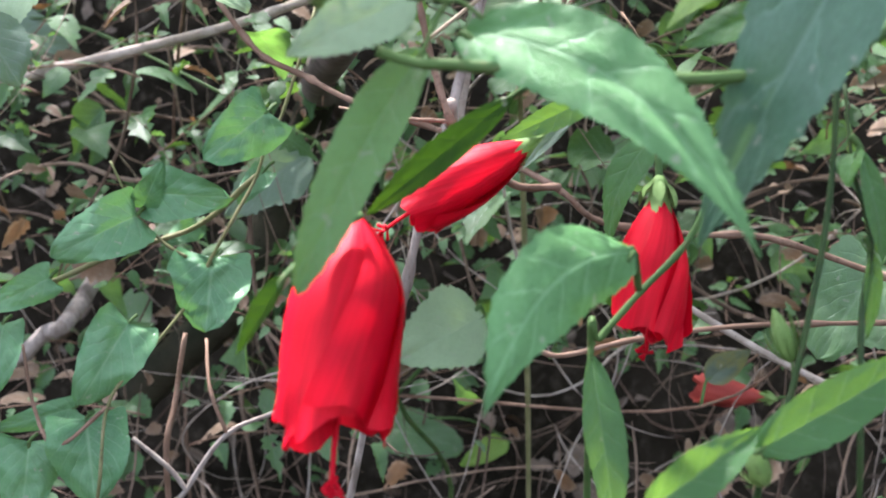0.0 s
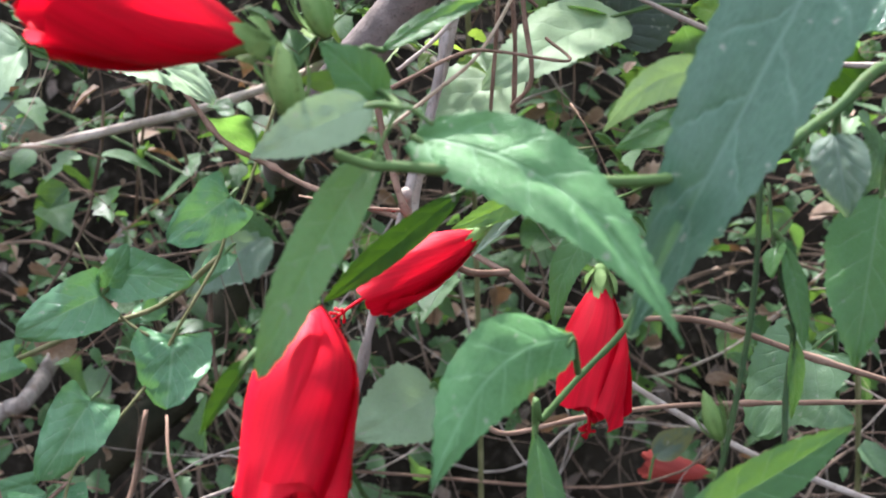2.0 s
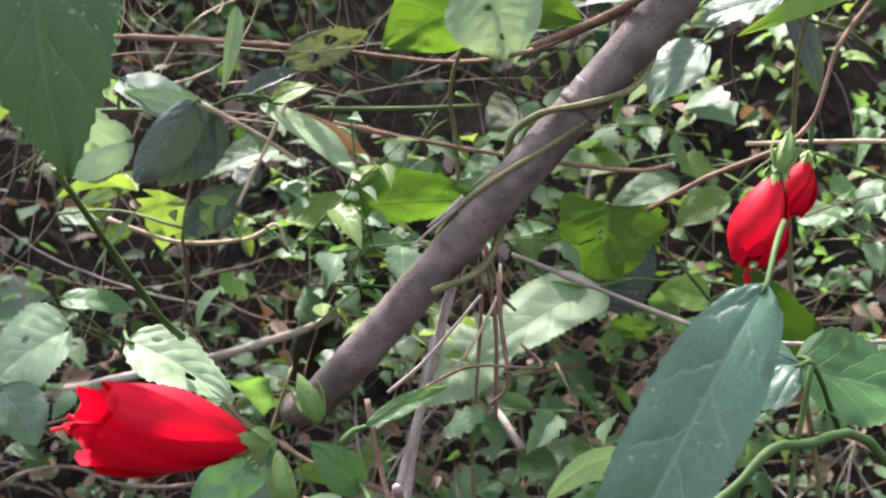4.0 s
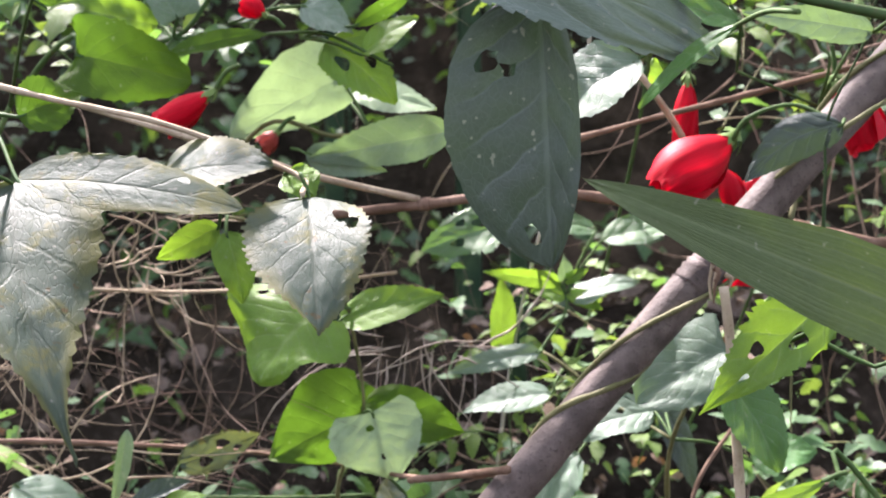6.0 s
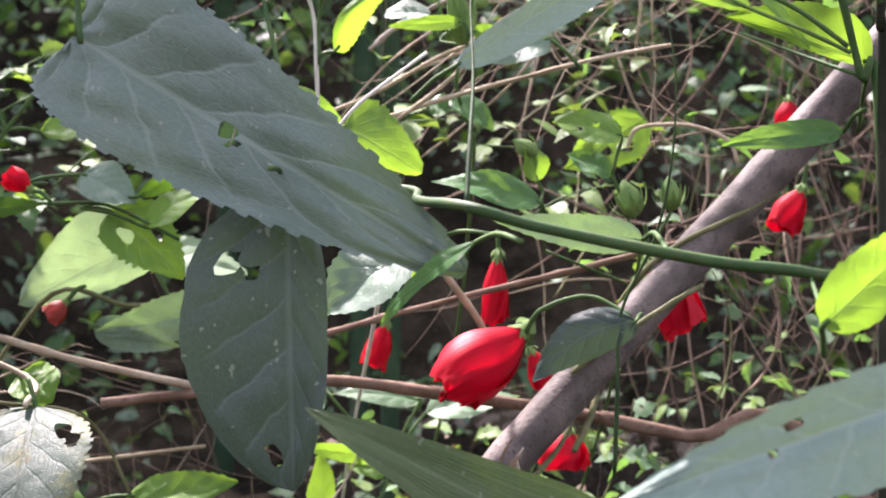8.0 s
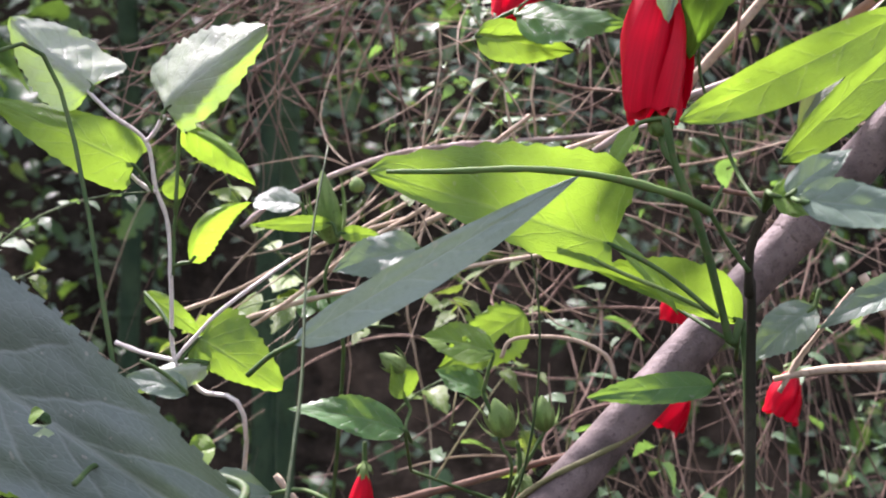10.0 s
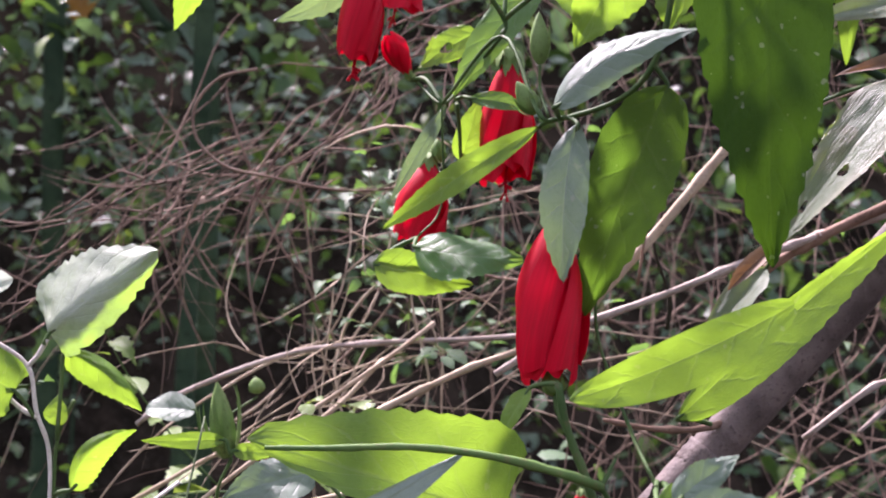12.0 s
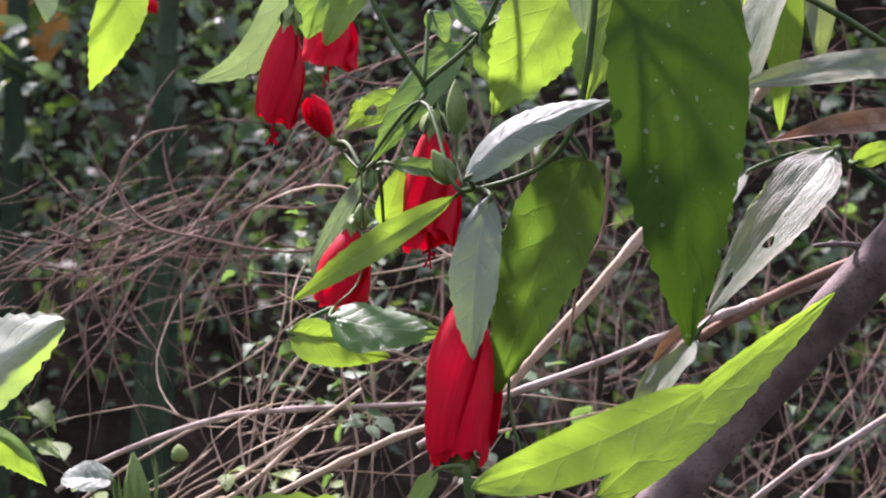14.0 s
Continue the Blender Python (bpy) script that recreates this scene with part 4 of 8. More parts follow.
tube(heart_vine, "stem", [(-0.0849, 0.5846, 0.6627), (-0.1147, 0.5897, 0.6385), (-0.1507, 0.5874, 0.6276), (-0.1842, 0.5845, 0.6141), (-0.2243, 0.5814, 0.5995)], 0.00130, 0.00133, GREENVINE)
tube(heart_vine, "stem", [(-0.1915, 0.5592, 0.5914), (-0.1854, 0.5486, 0.5653), (-0.1741, 0.5401, 0.5495), (-0.1524, 0.5484, 0.5646)], 0.00077, 0.00102, TWIG)
leaf(heart_vine, (-0.106, 0.575, 0.6266), (-0.1089, 0.563, 0.5942), (0.1897, -0.9262, 0.3259), 0.0373, "heart", VINELEAF, wave=0.14, bow=0.06, fold=3, ragged=0.045, teeth=0, pucker=2.6, att=(-0.1028, 0.579, 0.6294))
leaf(heart_vine, (-0.1342, 0.578, 0.6565), (-0.0946, 0.566, 0.6555), (-0.2806, -0.9405, 0.1917), 0.0255, "heart", VINELEAF, wave=0.14, bow=0.06, fold=3, ragged=0.045, teeth=0, pucker=2.6, att=(-0.1312, 0.582, 0.6594))
leaf(heart_vine, (-0.1386, 0.572, 0.6472), (-0.1759, 0.56, 0.6315), (0.2347, -0.9565, 0.1733), 0.0281, "heart", VINELEAF, wave=0.14, bow=0.06, fold=3, ragged=0.045, teeth=0, pucker=2.6, att=(-0.1357, 0.576, 0.6501))
leaf(heart_vine, (-0.0781, 0.582, 0.692), (-0.106, 0.57, 0.6718), (0.2655, -0.9442, 0.1948), 0.0292, "heart", VINELEAF, wave=0.14, bow=0.06, fold=3, ragged=0.045, teeth=0, pucker=2.6, skew=-0.04, att=(-0.0748, 0.586, 0.6951))
leaf(heart_vine, (-0.137, 0.577, 0.6499), (-0.1239, 0.565, 0.6722), (-0.0856, -0.8972, -0.4333), 0.0135, "heart", VINELEAF, wave=0.14, bow=0.06, fold=3, ragged=0.045, teeth=0, pucker=2.6, skew=-0.04, att=(-0.134, 0.581, 0.6528))
leaf(heart_vine, (-0.1434, 0.562, 0.5996), (-0.166, 0.55, 0.5649), (0.2048, -0.9586, 0.198), 0.0303, "heart", VINELEAF, wave=0.14, bow=0.06, fold=3, ragged=0.045, teeth=0, pucker=2.6, skew=-0.04, att=(-0.1405, 0.566, 0.6021))
leaf(heart_vine, (-0.163, 0.55, 0.5584), (-0.1585, 0.538, 0.5236), (0.2661, -0.9, 0.3451), 0.0383, "heart", VINELEAF, wave=0.14, bow=0.06, fold=3, ragged=0.045, teeth=0, pucker=2.6, skew=-0.01, att=(-0.1602, 0.554, 0.5607))
leaf(heart_vine, (-0.1799, 0.57, 0.6196), (-0.2061, 0.558, 0.6085), (0.3249, -0.9183, 0.2264), 0.0168, "heart", VINELEAF, wave=0.14, bow=0.06, fold=3, ragged=0.045, teeth=0, pucker=2.6, skew=-0.03, att=(-0.1772, 0.574, 0.6224))
leaf(heart_vine, (-0.2006, 0.563, 0.6006), (-0.204, 0.551, 0.5703), (0.3346, -0.8888, 0.3131), 0.0190, "heart", VINELEAF, wave=0.14, bow=0.06, fold=3, ragged=0.045, teeth=0, pucker=2.6, skew=-0.03, att=(-0.198, 0.567, 0.6032))
leaf(heart_vine, (-0.1887, 0.548, 0.549), (-0.1913, 0.536, 0.518), (0.3072, -0.8957, 0.3215), 0.0312, "heart", VINELEAF, wave=0.14, bow=0.06, fold=3, ragged=0.045, teeth=0, pucker=2.6, skew=-0.03, att=(-0.1862, 0.552, 0.5512))
leaf(heart_vine, (-0.1829, 0.6, 0.5469), (-0.2194, 0.588, 0.5411), (0.2528, -0.9184, 0.3042), 0.0134, "heart", VINELEAF, wave=0.14, bow=0.06, fold=3, ragged=0.045, teeth=0, pucker=2.6, skew=-0.04, att=(-0.1798, 0.604, 0.5496))
leaf(heart_vine, (-0.1172, 0.6, 0.6366), (-0.1286, 0.588, 0.6316), (0.5915, -0.7144, 0.3739), 0.0125, "heart", VINELEAF, wave=0.14, bow=0.06, fold=3, ragged=0.045, teeth=0, pucker=2.6, att=(-0.114, 0.604, 0.6396))
leaf(heart_vine, (-0.083, 0.6, 0.663), (-0.0953, 0.588, 0.6491), (0.366, -0.8396, 0.4013), 0.0124, "heart", VINELEAF, wave=0.14, bow=0.06, fold=3, ragged=0.045, teeth=0, pucker=2.6, att=(-0.0796, 0.604, 0.6661))


pale_plant = thing("broad_leaved_plant", (-0.1, 0.95, 0.05), "pale broad-leaved plant at the foot of the bank", "plant")
tube(pale_plant, "stem", [(-0.0775, 0.7969, 0.6515), (-0.0507, 0.7843, 0.5921), (-0.0317, 0.7636, 0.4949), (0, 0.9, 0.35), (-0.1, 0.95, 0.05)], 0.00141, 0.00212, STALK)
tube(pale_plant, "stem", [(-0.0317, 0.7636, 0.4949), (0.0217, 0.7461, 0.5565)], 0.00141, 0.00136, STALK)
tube(pale_plant, "stem", [(-0.0775, 0.7969, 0.6515), (-0.2833, 0.996, 0.7224), (-0.3776, 1.0149, 0.7152)], 0.00106, 0.00133, STALK)
leaf(pale_plant, (-0.0819, 0.7956, 0.6454), (-0.1359, 0.7873, 0.6061), (-0.0821, -0.9459, 0.314), 0.0439, "ovate", PALE, ragged=0.08, att=(-0.0775, 0.7969, 0.6515))
leaf(pale_plant, (0.0244, 0.7478, 0.549), (-0.0295, 0.7258, 0.5285), (0.2275, -0.9009, 0.3696), 0.0574, "ovate", MINT, ragged=0.06, teeth=12, skew=0.12, att=(0.0217, 0.7461, 0.5565))
leaf(pale_plant, (-0.371, 1.0149, 0.7151), (-0.2799, 1.0115, 0.6992), (0.0116, -0.9625, 0.271), 0.0673, "ovate", PALE, ragged=0.08, att=(-0.3776, 1.0149, 0.7152))
leaf(pale_plant, (-0.3682, 1.0208, 0.7431), (-0.3098, 1.0208, 0.7431), (0.0001, -0.9836, 0.1805), 0.0404, "ovate", PALE, att=(-0.3776, 1.0149, 0.7152))
leaf(pale_plant, (-0.0447, 0.949, 0.4053), (0.0124, 0.9455, 0.3889), (0.134, -0.766, 0.6287), 0.0414, "heart", LOW_PALE, att=(-0.0317, 0.7636, 0.4949))
leaf(pale_plant, (0.0478, 0.9468, 0.3946), (0.0099, 0.9428, 0.376), (-0.2495, -0.7083, 0.6603), 0.0244, "ovate", YOUNG, att=(-0.0122, 0.8557, 0.4469))
leaf(pale_plant, (0.1781, 0.5064, 0.6315), (0.1508, 0.4987, 0.595), (-0.4168, -0.7742, 0.4763), 0.0392, "heart", LOW_PALE, att=(0.1874, 0.5078, 0.638))
leaf(pale_plant, (0.1976, 0.531, 0.603), (0.1707, 0.5296, 0.5965), (-0.0952, -0.8187, 0.5662), 0.0302, "heart", LOW_PALE, att=(0.1874, 0.5078, 0.638))
leaf(pale_plant, (0.1526, 0.7168, 0.5149), (0.1795, 0.7204, 0.5321), (-0.2853, -0.7441, 0.604), 0.0212, "ovate", YELLOWED, att=(0.149, 0.7137, 0.5004))
tube(pale_plant, "stem", [(-0.0317, 0.7636, 0.4949), (0.149, 0.7137, 0.5004), (0.1874, 0.5078, 0.638)], 0.00106, 0.00069, TWIG)


# ---- twigs and branches, lower part ----
stick("dead_branch", [(-0.3114, 0.7627, 0.6831), (-0.2574, 0.7549, 0.6942), (-0.2041, 0.7575, 0.7066), (-0.1225, 0.7511, 0.7246), (-0.0689, 0.7443, 0.7405), (0.0089, 0.7387, 0.7623), (0.0701, 0.6143, 0.6901)], 0.00302, 0.00254, GREYTWIG, "long pale grey dead branch", "branch", knots=3)
stick("brown_twig", [(-0.0944, 0.5606, 0.7422), (-0.0767, 0.5558, 0.7197), (-0.0565, 0.5436, 0.7105), (-0.0364, 0.5314, 0.7009), (0.0048, 0.5182, 0.687), (0.0421, 0.4742, 0.6724), (0.0592, 0.4714, 0.6591), (0.0937, 0.4702, 0.6536), (0.1227, 0.4698, 0.6515), (0.166, 0.4666, 0.6364), (0.2148, 0.4633, 0.6208)], 0.00121, 0.00127, TWIG, "long thin brown twig with knots", "twig", knots=9)
stick("red_twig", [(-0.0074, 0.4495, 0.7483), (-0.003, 0.4446, 0.7254), (0.0038, 0.4355, 0.7019), (0.0103, 0.4384, 0.6962), (0.0246, 0.4448, 0.6785), (0.0424, 0.4544, 0.6752)], 0.00117, 0.00142, TWIG, "reddish brown forked twig", "twig", knots=2)
stick("red_twig", [(0.0038, 0.4355, 0.7019), (-0.0113, 0.4368, 0.7031), (-0.0354, 0.4507, 0.7061)], 0.00077, 0.00040, TWIG, "thin reddish brown side twig", "twig")
stick("dead_sapling", [(0.0219, 0.5147, 0.7668), (0.0169, 0.5092, 0.741), (0.0049, 0.5006, 0.7002), (-0.009, 0.491, 0.6552), (-0.0181, 0.4934, 0.6182), (-0.0354, 0.5021, 0.563), (-0.06, 0.55, 0.4), (-0.06, 0.58, 0)], 0.00165, 0.00195, STEMBARK, "pale mottled grey upright stem", "stem", knots=6, lumps=0.22, sides=12)
stick("pale_twig", [(0.0968, 0.5843, 0.613), (0.111, 0.5812, 0.5985), (0.162, 0.5746, 0.5675), (0.2061, 0.5705, 0.5484), (0.2671, 0.5658, 0.5263)], 0.00159, 0.00159, GREYTWIG, "pale crooked dry twig", "twig", knots=3)
stick("pale_twig", [(0.0315, 0.4818, 0.6121), (0.0435, 0.4802, 0.6043), (0.0757, 0.4814, 0.6101), (0.1133, 0.4822, 0.614), (0.1597, 0.4823, 0.6142), (0.2127, 0.4821, 0.6135)], 0.00110, 0.00110, TWIG, "thin pinkish brown twig", "twig", knots=3)
stick("forked_twig", [(-0.045, 0.58, 0.566), (-0.0769, 0.5716, 0.5534), (-0.1031, 0.5693, 0.5428), (-0.1228, 0.5639, 0.5173), (-0.1367, 0.5578, 0.4886), (-0.14, 0.64, 0.3), (-0.13, 0.65, 0)], 0.0009, 0.0017, STEMBARK, "pale forked dry twig", "twig")
stick("forked_twig", [(-0.1031, 0.5693, 0.5428), (-0.1106, 0.5737, 0.5632), (-0.1156, 0.5979, 0.5811)], 0.00106, 0.00082, TWIG, "thin brown side twig", "twig")
stick("forked_twig", [(-0.1474, 0.5692, 0.542), (-0.1305, 0.566, 0.5274), (-0.1228, 0.5639, 0.5173)], 0.00106, 0.00133, STEMBARK, "short pale dry twig", "twig")
stick("orange_stalk", [(-0.1277, 0.6082, 0.5814), (-0.1329, 0.6019, 0.5515), (-0.1379, 0.5915, 0.5026), (-0.14, 0.66, 0.3), (-0.14, 0.66, 0)], 0.0012, 0.0019, TWIG, "upright orange-brown dry stalk", "stalk")
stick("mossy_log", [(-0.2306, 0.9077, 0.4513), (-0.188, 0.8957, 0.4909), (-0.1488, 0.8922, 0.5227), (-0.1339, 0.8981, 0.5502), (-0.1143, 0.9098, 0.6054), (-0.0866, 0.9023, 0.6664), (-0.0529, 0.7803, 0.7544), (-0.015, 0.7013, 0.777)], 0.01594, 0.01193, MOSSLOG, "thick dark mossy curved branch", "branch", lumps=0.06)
stick("dead_log", [(-0.2679, 0.7691, 0.5209), (-0.2467, 0.7631, 0.5404), (-0.2282, 0.7763, 0.5546), (-0.22, 1.02, 0.62)], 0.00459, 0.00565, STEMBARK, "short pale broken piece of dead wood", "log", lumps=0.12)
stick("thin_twig", [(0.0516, 0.4999, 0.7975), (0.0528, 0.4963, 0.7725), (0.0554, 0.4927, 0.7475), (0.048, 0.5014, 0.7356)], 0.00115, 0.00094, TWIG, "thin hanging brown twig", "twig")
stick("thin_twig", [(-0.0001, 0.4237, 0.7462), (0.0247, 0.4446, 0.7575), (0.0415, 0.4744, 0.758), (0.0705, 0.4931, 0.7541), (0.0625, 0.5048, 0.7633)], 0.00080, 0.00070, TWIG, "thin curling brown twig", "twig")
stick("thin_twig", [(0.0018, 0.4446, 0.7516), (0.0165, 0.4458, 0.7637), (0.0313, 0.4476, 0.78), (0.0419, 0.4489, 0.7922)], 0.00083, 0.00062, GREYTWIG, "thin pale twig in the thicket", "twig")


# ---- middle: yellowed leaves ----

yellow_plant = thing("toothed_leaf_plant", (-0.2, 0.5, 0), "plant with large yellowing toothed leaves", "plant")
tube(yellow_plant, "stem", [(-0.1209, 0.4313, 1.0956), (-0.0813, 0.4306, 1.0855), (-0.0319, 0.4296, 1.0742), (0.0224, 0.4293, 1.053), (0.0272, 0.4101, 1.0415)], 0.00148, 0.00119, TAN, sides=7)
tube(yellow_plant, "stem", [(-0.1209, 0.4313, 1.0956), (-0.1432, 0.4376, 1.0365), (-0.2, 0.48, 0.6), (-0.2, 0.5, 0)], 0.00148, 0.00173, TAN)
leaf(yellow_plant, (-0.1027, 0.4478, 1.0509), (-0.0552, 0.3706, 0.9362), (0.1231, -0.7992, 0.5884), 0.0759, "acuminate", YELLOWED, teeth=20, fold=8, bend=0.039, att=(-0.1095, 0.4218, 1.0521), pucker=0.6)
leaf(yellow_plant, (-0.0843, 0.39, 1.046), (0.006, 0.383, 1.033), (0.12, -0.80, 0.58), 0.0331, "oval", YELLOWED, fold=2, wave=0.05, ragged=0.09, teeth=0, pucker=0.4, holes=((0.72, -0.6, 0.03),), skew=-0.09, att=(-0.1074, 0.4224, 1.077))
leaf(yellow_plant, (0.0298, 0.4149, 1.041), (0.036, 0.3583, 0.9843), (-0.0006, -0.7084, 0.7059), 0.0574, "ovate", YELLOWED, fold=3, pucker=0.4, teeth=20, ragged=0.03, holes=((0.22, -0.55, 0.06), (0.3, -0.7, 0.05)), skew=0.08, att=(0.0256, 0.4192, 1.052))
leaf(yellow_plant, (-0.0336, 0.42, 1.05), (0.0152, 0.41, 1.054), (0.05, -0.7, 0.7), 0.0466, "ovate", YELLOWED, fold=4, pucker=0.5, teeth=18, skew=-0.07, att=(-0.03, 0.43, 1.05))
leaf(yellow_plant, (-0.0115, 0.4427, 1.0315), (-0.0392, 0.4451, 1.0171), (0.025, -0.9767, -0.2133), 0.0167, "ovate", YOUNG, att=(-0.0072, 0.4298, 1.0605))
leaf(yellow_plant, (0.0175, 0.4395, 1.054), (0.0313, 0.4398, 1.0439), (0.4484, -0.6711, 0.5904), 0.0301, "ovate", YOUNG, att=(0.0237, 0.4293, 1.053))
leaf(yellow_plant, (-0.0979, 0.5429, 1.1284), (-0.0384, 0.5418, 1.1141), (-0.0138, -0.9997, 0.0217), 0.0437, "heart", OLIVE, teeth=14, fold=12, att=(-0.0999, 0.547, 1.1398))


left_plant = thing("broad_leaved_plant", (-0.3, 0.8, 0), "bushy plant with bright green jagged leaves", "plant")
tube(left_plant, "stem", [(-0.1461, 0.5918, 1.1102), (-0.1055, 0.567, 1.1439), (-0.0535, 0.5749, 1.1442), (-0.022, 0.5602, 1.1805), (0.0058, 0.5558, 1.2173)], 0.00159, 0.00124, STALK)
tube(left_plant, "stem", [(-0.1461, 0.5918, 1.1102), (-0.2096, 0.6461, 0.9829), (-0.3, 0.7, 0.6), (-0.3, 0.8, 0)], 0.00159, 0.00235, STALK)
leaf(left_plant, (-0.067, 0.6043, 1.1585), (-0.1395, 0.6059, 1.1725), (-0.0283, -0.9992, -0.0269), 0.0290, "ovate", YOUNG, ragged=0.1, att=(-0.0535, 0.5749, 1.1442))
leaf(left_plant, (-0.0824, 0.5826, 1.1828), (-0.0237, 0.5807, 1.1768), (-0.0331, -0.9993, -0.0166), 0.0228, "ovate", OLIVE, ragged=0.1, att=(-0.022, 0.5602, 1.1805))
leaf(left_plant, (-0.0093, 0.5795, 1.184), (0.0256, 0.5775, 1.1902), (-0.1284, -0.8877, 0.4422), 0.0239, "lance", YOUNG, ragged=0.1, att=(-0.022, 0.5602, 1.1805))
leaf(left_plant, (-0.0499, 0.5639, 1.1529), (-0.0653, 0.5625, 1.1745), (0.5456, -0.7652, 0.3417), 0.0314, "heart", PALE, att=(-0.0535, 0.5749, 1.1442))
leaf(left_plant, (-0.0313, 0.5592, 1.1959), (-0.0498, 0.5616, 1.1775), (-0.3025, -0.9356, 0.1819), 0.0235, "ovate", PALE, att=(-0.022, 0.5602, 1.1805))
leaf(left_plant, (0.0176, 0.5508, 1.1565), (0.045, 0.551, 1.1412), (0.3163, -0.7716, 0.5519), 0.0342, "ovate", PALE, att=(-0.0221, 0.563, 1.1497))
leaf(left_plant, (0.045, 0.5506, 1.1457), (0.077, 0.5477, 1.1638), (0.0717, -0.9564, -0.283), 0.0110, "lance", OLIVE, att=(0.0176, 0.5523, 1.1398))
leaf(left_plant, (0.0495, 0.5518, 1.1305), (0.08, 0.5488, 1.1501), (-0.3462, -0.8446, 0.4085), 0.0208, "lance", YOUNG, att=(0.0176, 0.5523, 1.1398))
leaf(left_plant, (-0.0555, 0.556, 1.131), (0.0008, 0.5528, 1.142), (-0.1235, -0.9258, 0.3573), 0.0134, "lance", OLIVE, att=(-0.0535, 0.5749, 1.1442))
leaf(left_plant, (0.0304, 0.5618, 1.1402), (0.0675, 0.5633, 1.1062), (0.2835, -0.9215, 0.2654), 0.0420, "ovate", YOUNG, ragged=0.12, holes=((0.3, 0.3, 0.1), (0.5, -0.4, 0.08),), att=(0.0176, 0.5523, 1.1398))
tube(left_plant, "stem", [(-0.0535, 0.5749, 1.1442), (0.0008, 0.5528, 1.142), (0.0313, 0.5516, 1.1412), (0.0663, 0.5517, 1.1244)], 0.00094, 0.00091, STALK)
leaf(left_plant, (-0.0988, 0.4664, 1.1418), (-0.0776, 0.4652, 1.1457), (-0.0475, -0.9975, -0.053), 0.0191, "ovate", OLIVE, att=(-0.1461, 0.5918, 1.1102))
leaf(left_plant, (-0.0962, 0.4319, 1.0782), (-0.0705, 0.4398, 1.0895), (0.1477, -0.9342, 0.3247), 0.0311, "ovate", OLIVE, att=(-0.111, 0.4325, 1.0783))
leaf(left_plant, (0.0344, 0.635, 1.134), (-0.0311, 0.64, 1.099), (0.0283, -0.9809, -0.1926), 0.0471, "broad", MINT, fold=4, bow=0.03, ragged=0.04, teeth=0, skew=0.26, att=(0.0541, 0.63, 1.1))
leaf(left_plant, (0.0307, 0.66, 1.132), (0.0932, 0.66, 1.119), (0.0, -0.75, 0.66), 0.0342, "oval", MINT, fold=4, ragged=0.06, teeth=9, att=(0.0541, 0.63, 1.1))
leaf(left_plant, (0.0997, 0.6, 1.097), (0.018, 0.6, 1.081), (0.026, -0.9907, -0.1335), 0.0304, "ovate", PALE, fold=6, teeth=16, skew=0.05, att=(0.085, 0.63, 1.08))
leaf(left_plant, (0.0163, 0.6046, 1.0851), (0.0628, 0.6021, 1.0745), (-0.0892, -0.9825, -0.1633), 0.0206, "ovate", PALE, att=(0.0073, 0.6149, 1.089))
tube(left_plant, "stem", [(0.0541, 0.63, 1.1002), (0.0303, 0.6221, 1.0976), (-0.0098, 0.6246, 1.1038), (-0.0549, 0.6453, 1.0475)], 0.00157, 0.00125, GREENVINE)


# ---- middle: heart leaves before the tangle ----

mid_vine = thing("broad_leaved_vine", (0.05, 0.8, 0), "vine with smooth bright green broad leaves", "vine")
tube(mid_vine, "stem", [(0.0414, 0.5997, 0.9936), (0.0485, 0.6094, 0.9373), (0.0331, 0.6293, 0.8921), (0.0382, 0.669, 0.8285), (0.05, 0.75, 0.5), (0.05, 0.8, 0)], 0.00094, 0.00172, GREENVINE)
tube(mid_vine, "stem", [(0.0414, 0.5997, 0.9936), (0.0174, 0.5902, 1.0362), (-0.0213, 0.5508, 1.0447)], 0.00094, 0.00087, GREENVINE)
leaf(mid_vine, (0.0205, 0.59, 0.9941), (-0.0087, 0.583, 0.9557), (-0.30, -0.80, 0.52), 0.0840, "cordate", YOUNG, teeth=0, fold=4, bow=0.06, wave=0.09, ragged=0.03, holes=((0.12, 0.75, 0.05),), skew=0.15, att=(0.0414, 0.5998, 0.9967))
leaf(mid_vine, (0.0351, 0.5998, 0.989), (0.0942, 0.5992, 1.0039), (-0.1291, -0.8712, 0.4736), 0.0287, "ovate", YOUNG, att=(0.0414, 0.5997, 0.9936))
leaf(mid_vine, (0.0485, 0.6144, 0.9387), (-0.0049, 0.6099, 0.9119), (0.0777, -0.9969, 0.0125), 0.0523, "cordate", OLIVE, teeth=0, fold=3, wave=0.06, ragged=0.03, skew=0.22, att=(0.0485, 0.6094, 0.9389))
leaf(mid_vine, (0.0533, 0.5896, 0.9392), (0.067, 0.5889, 0.9014), (-0.0157, -0.9998, 0.0128), 0.0544, "cordate", MINT, teeth=0, fold=4, wave=0.07, ragged=0.05, holes=((0.2, 0.12, 0.05), (0.62, 0.1, 0.05), (0.5, -0.5, 0.025)), label="pale green leaf eaten into holes", skew=0.05, att=(0.0485, 0.6094, 0.9373))
leaf(mid_vine, (0.0475, 0.6144, 0.94), (0.106, 0.6136, 0.9255), (0.0652, -0.9474, 0.3134), 0.0402, "ovate", OLIVE, teeth=0, att=(0.0485, 0.6094, 0.9373))
leaf(mid_vine, (0.0494, 0.6244, 0.9392), (0.0308, 0.6247, 0.9567), (0.2603, -0.9196, 0.2942), 0.0220, "heart", OLIVE, teeth=0, att=(0.0485, 0.6094, 0.9373))
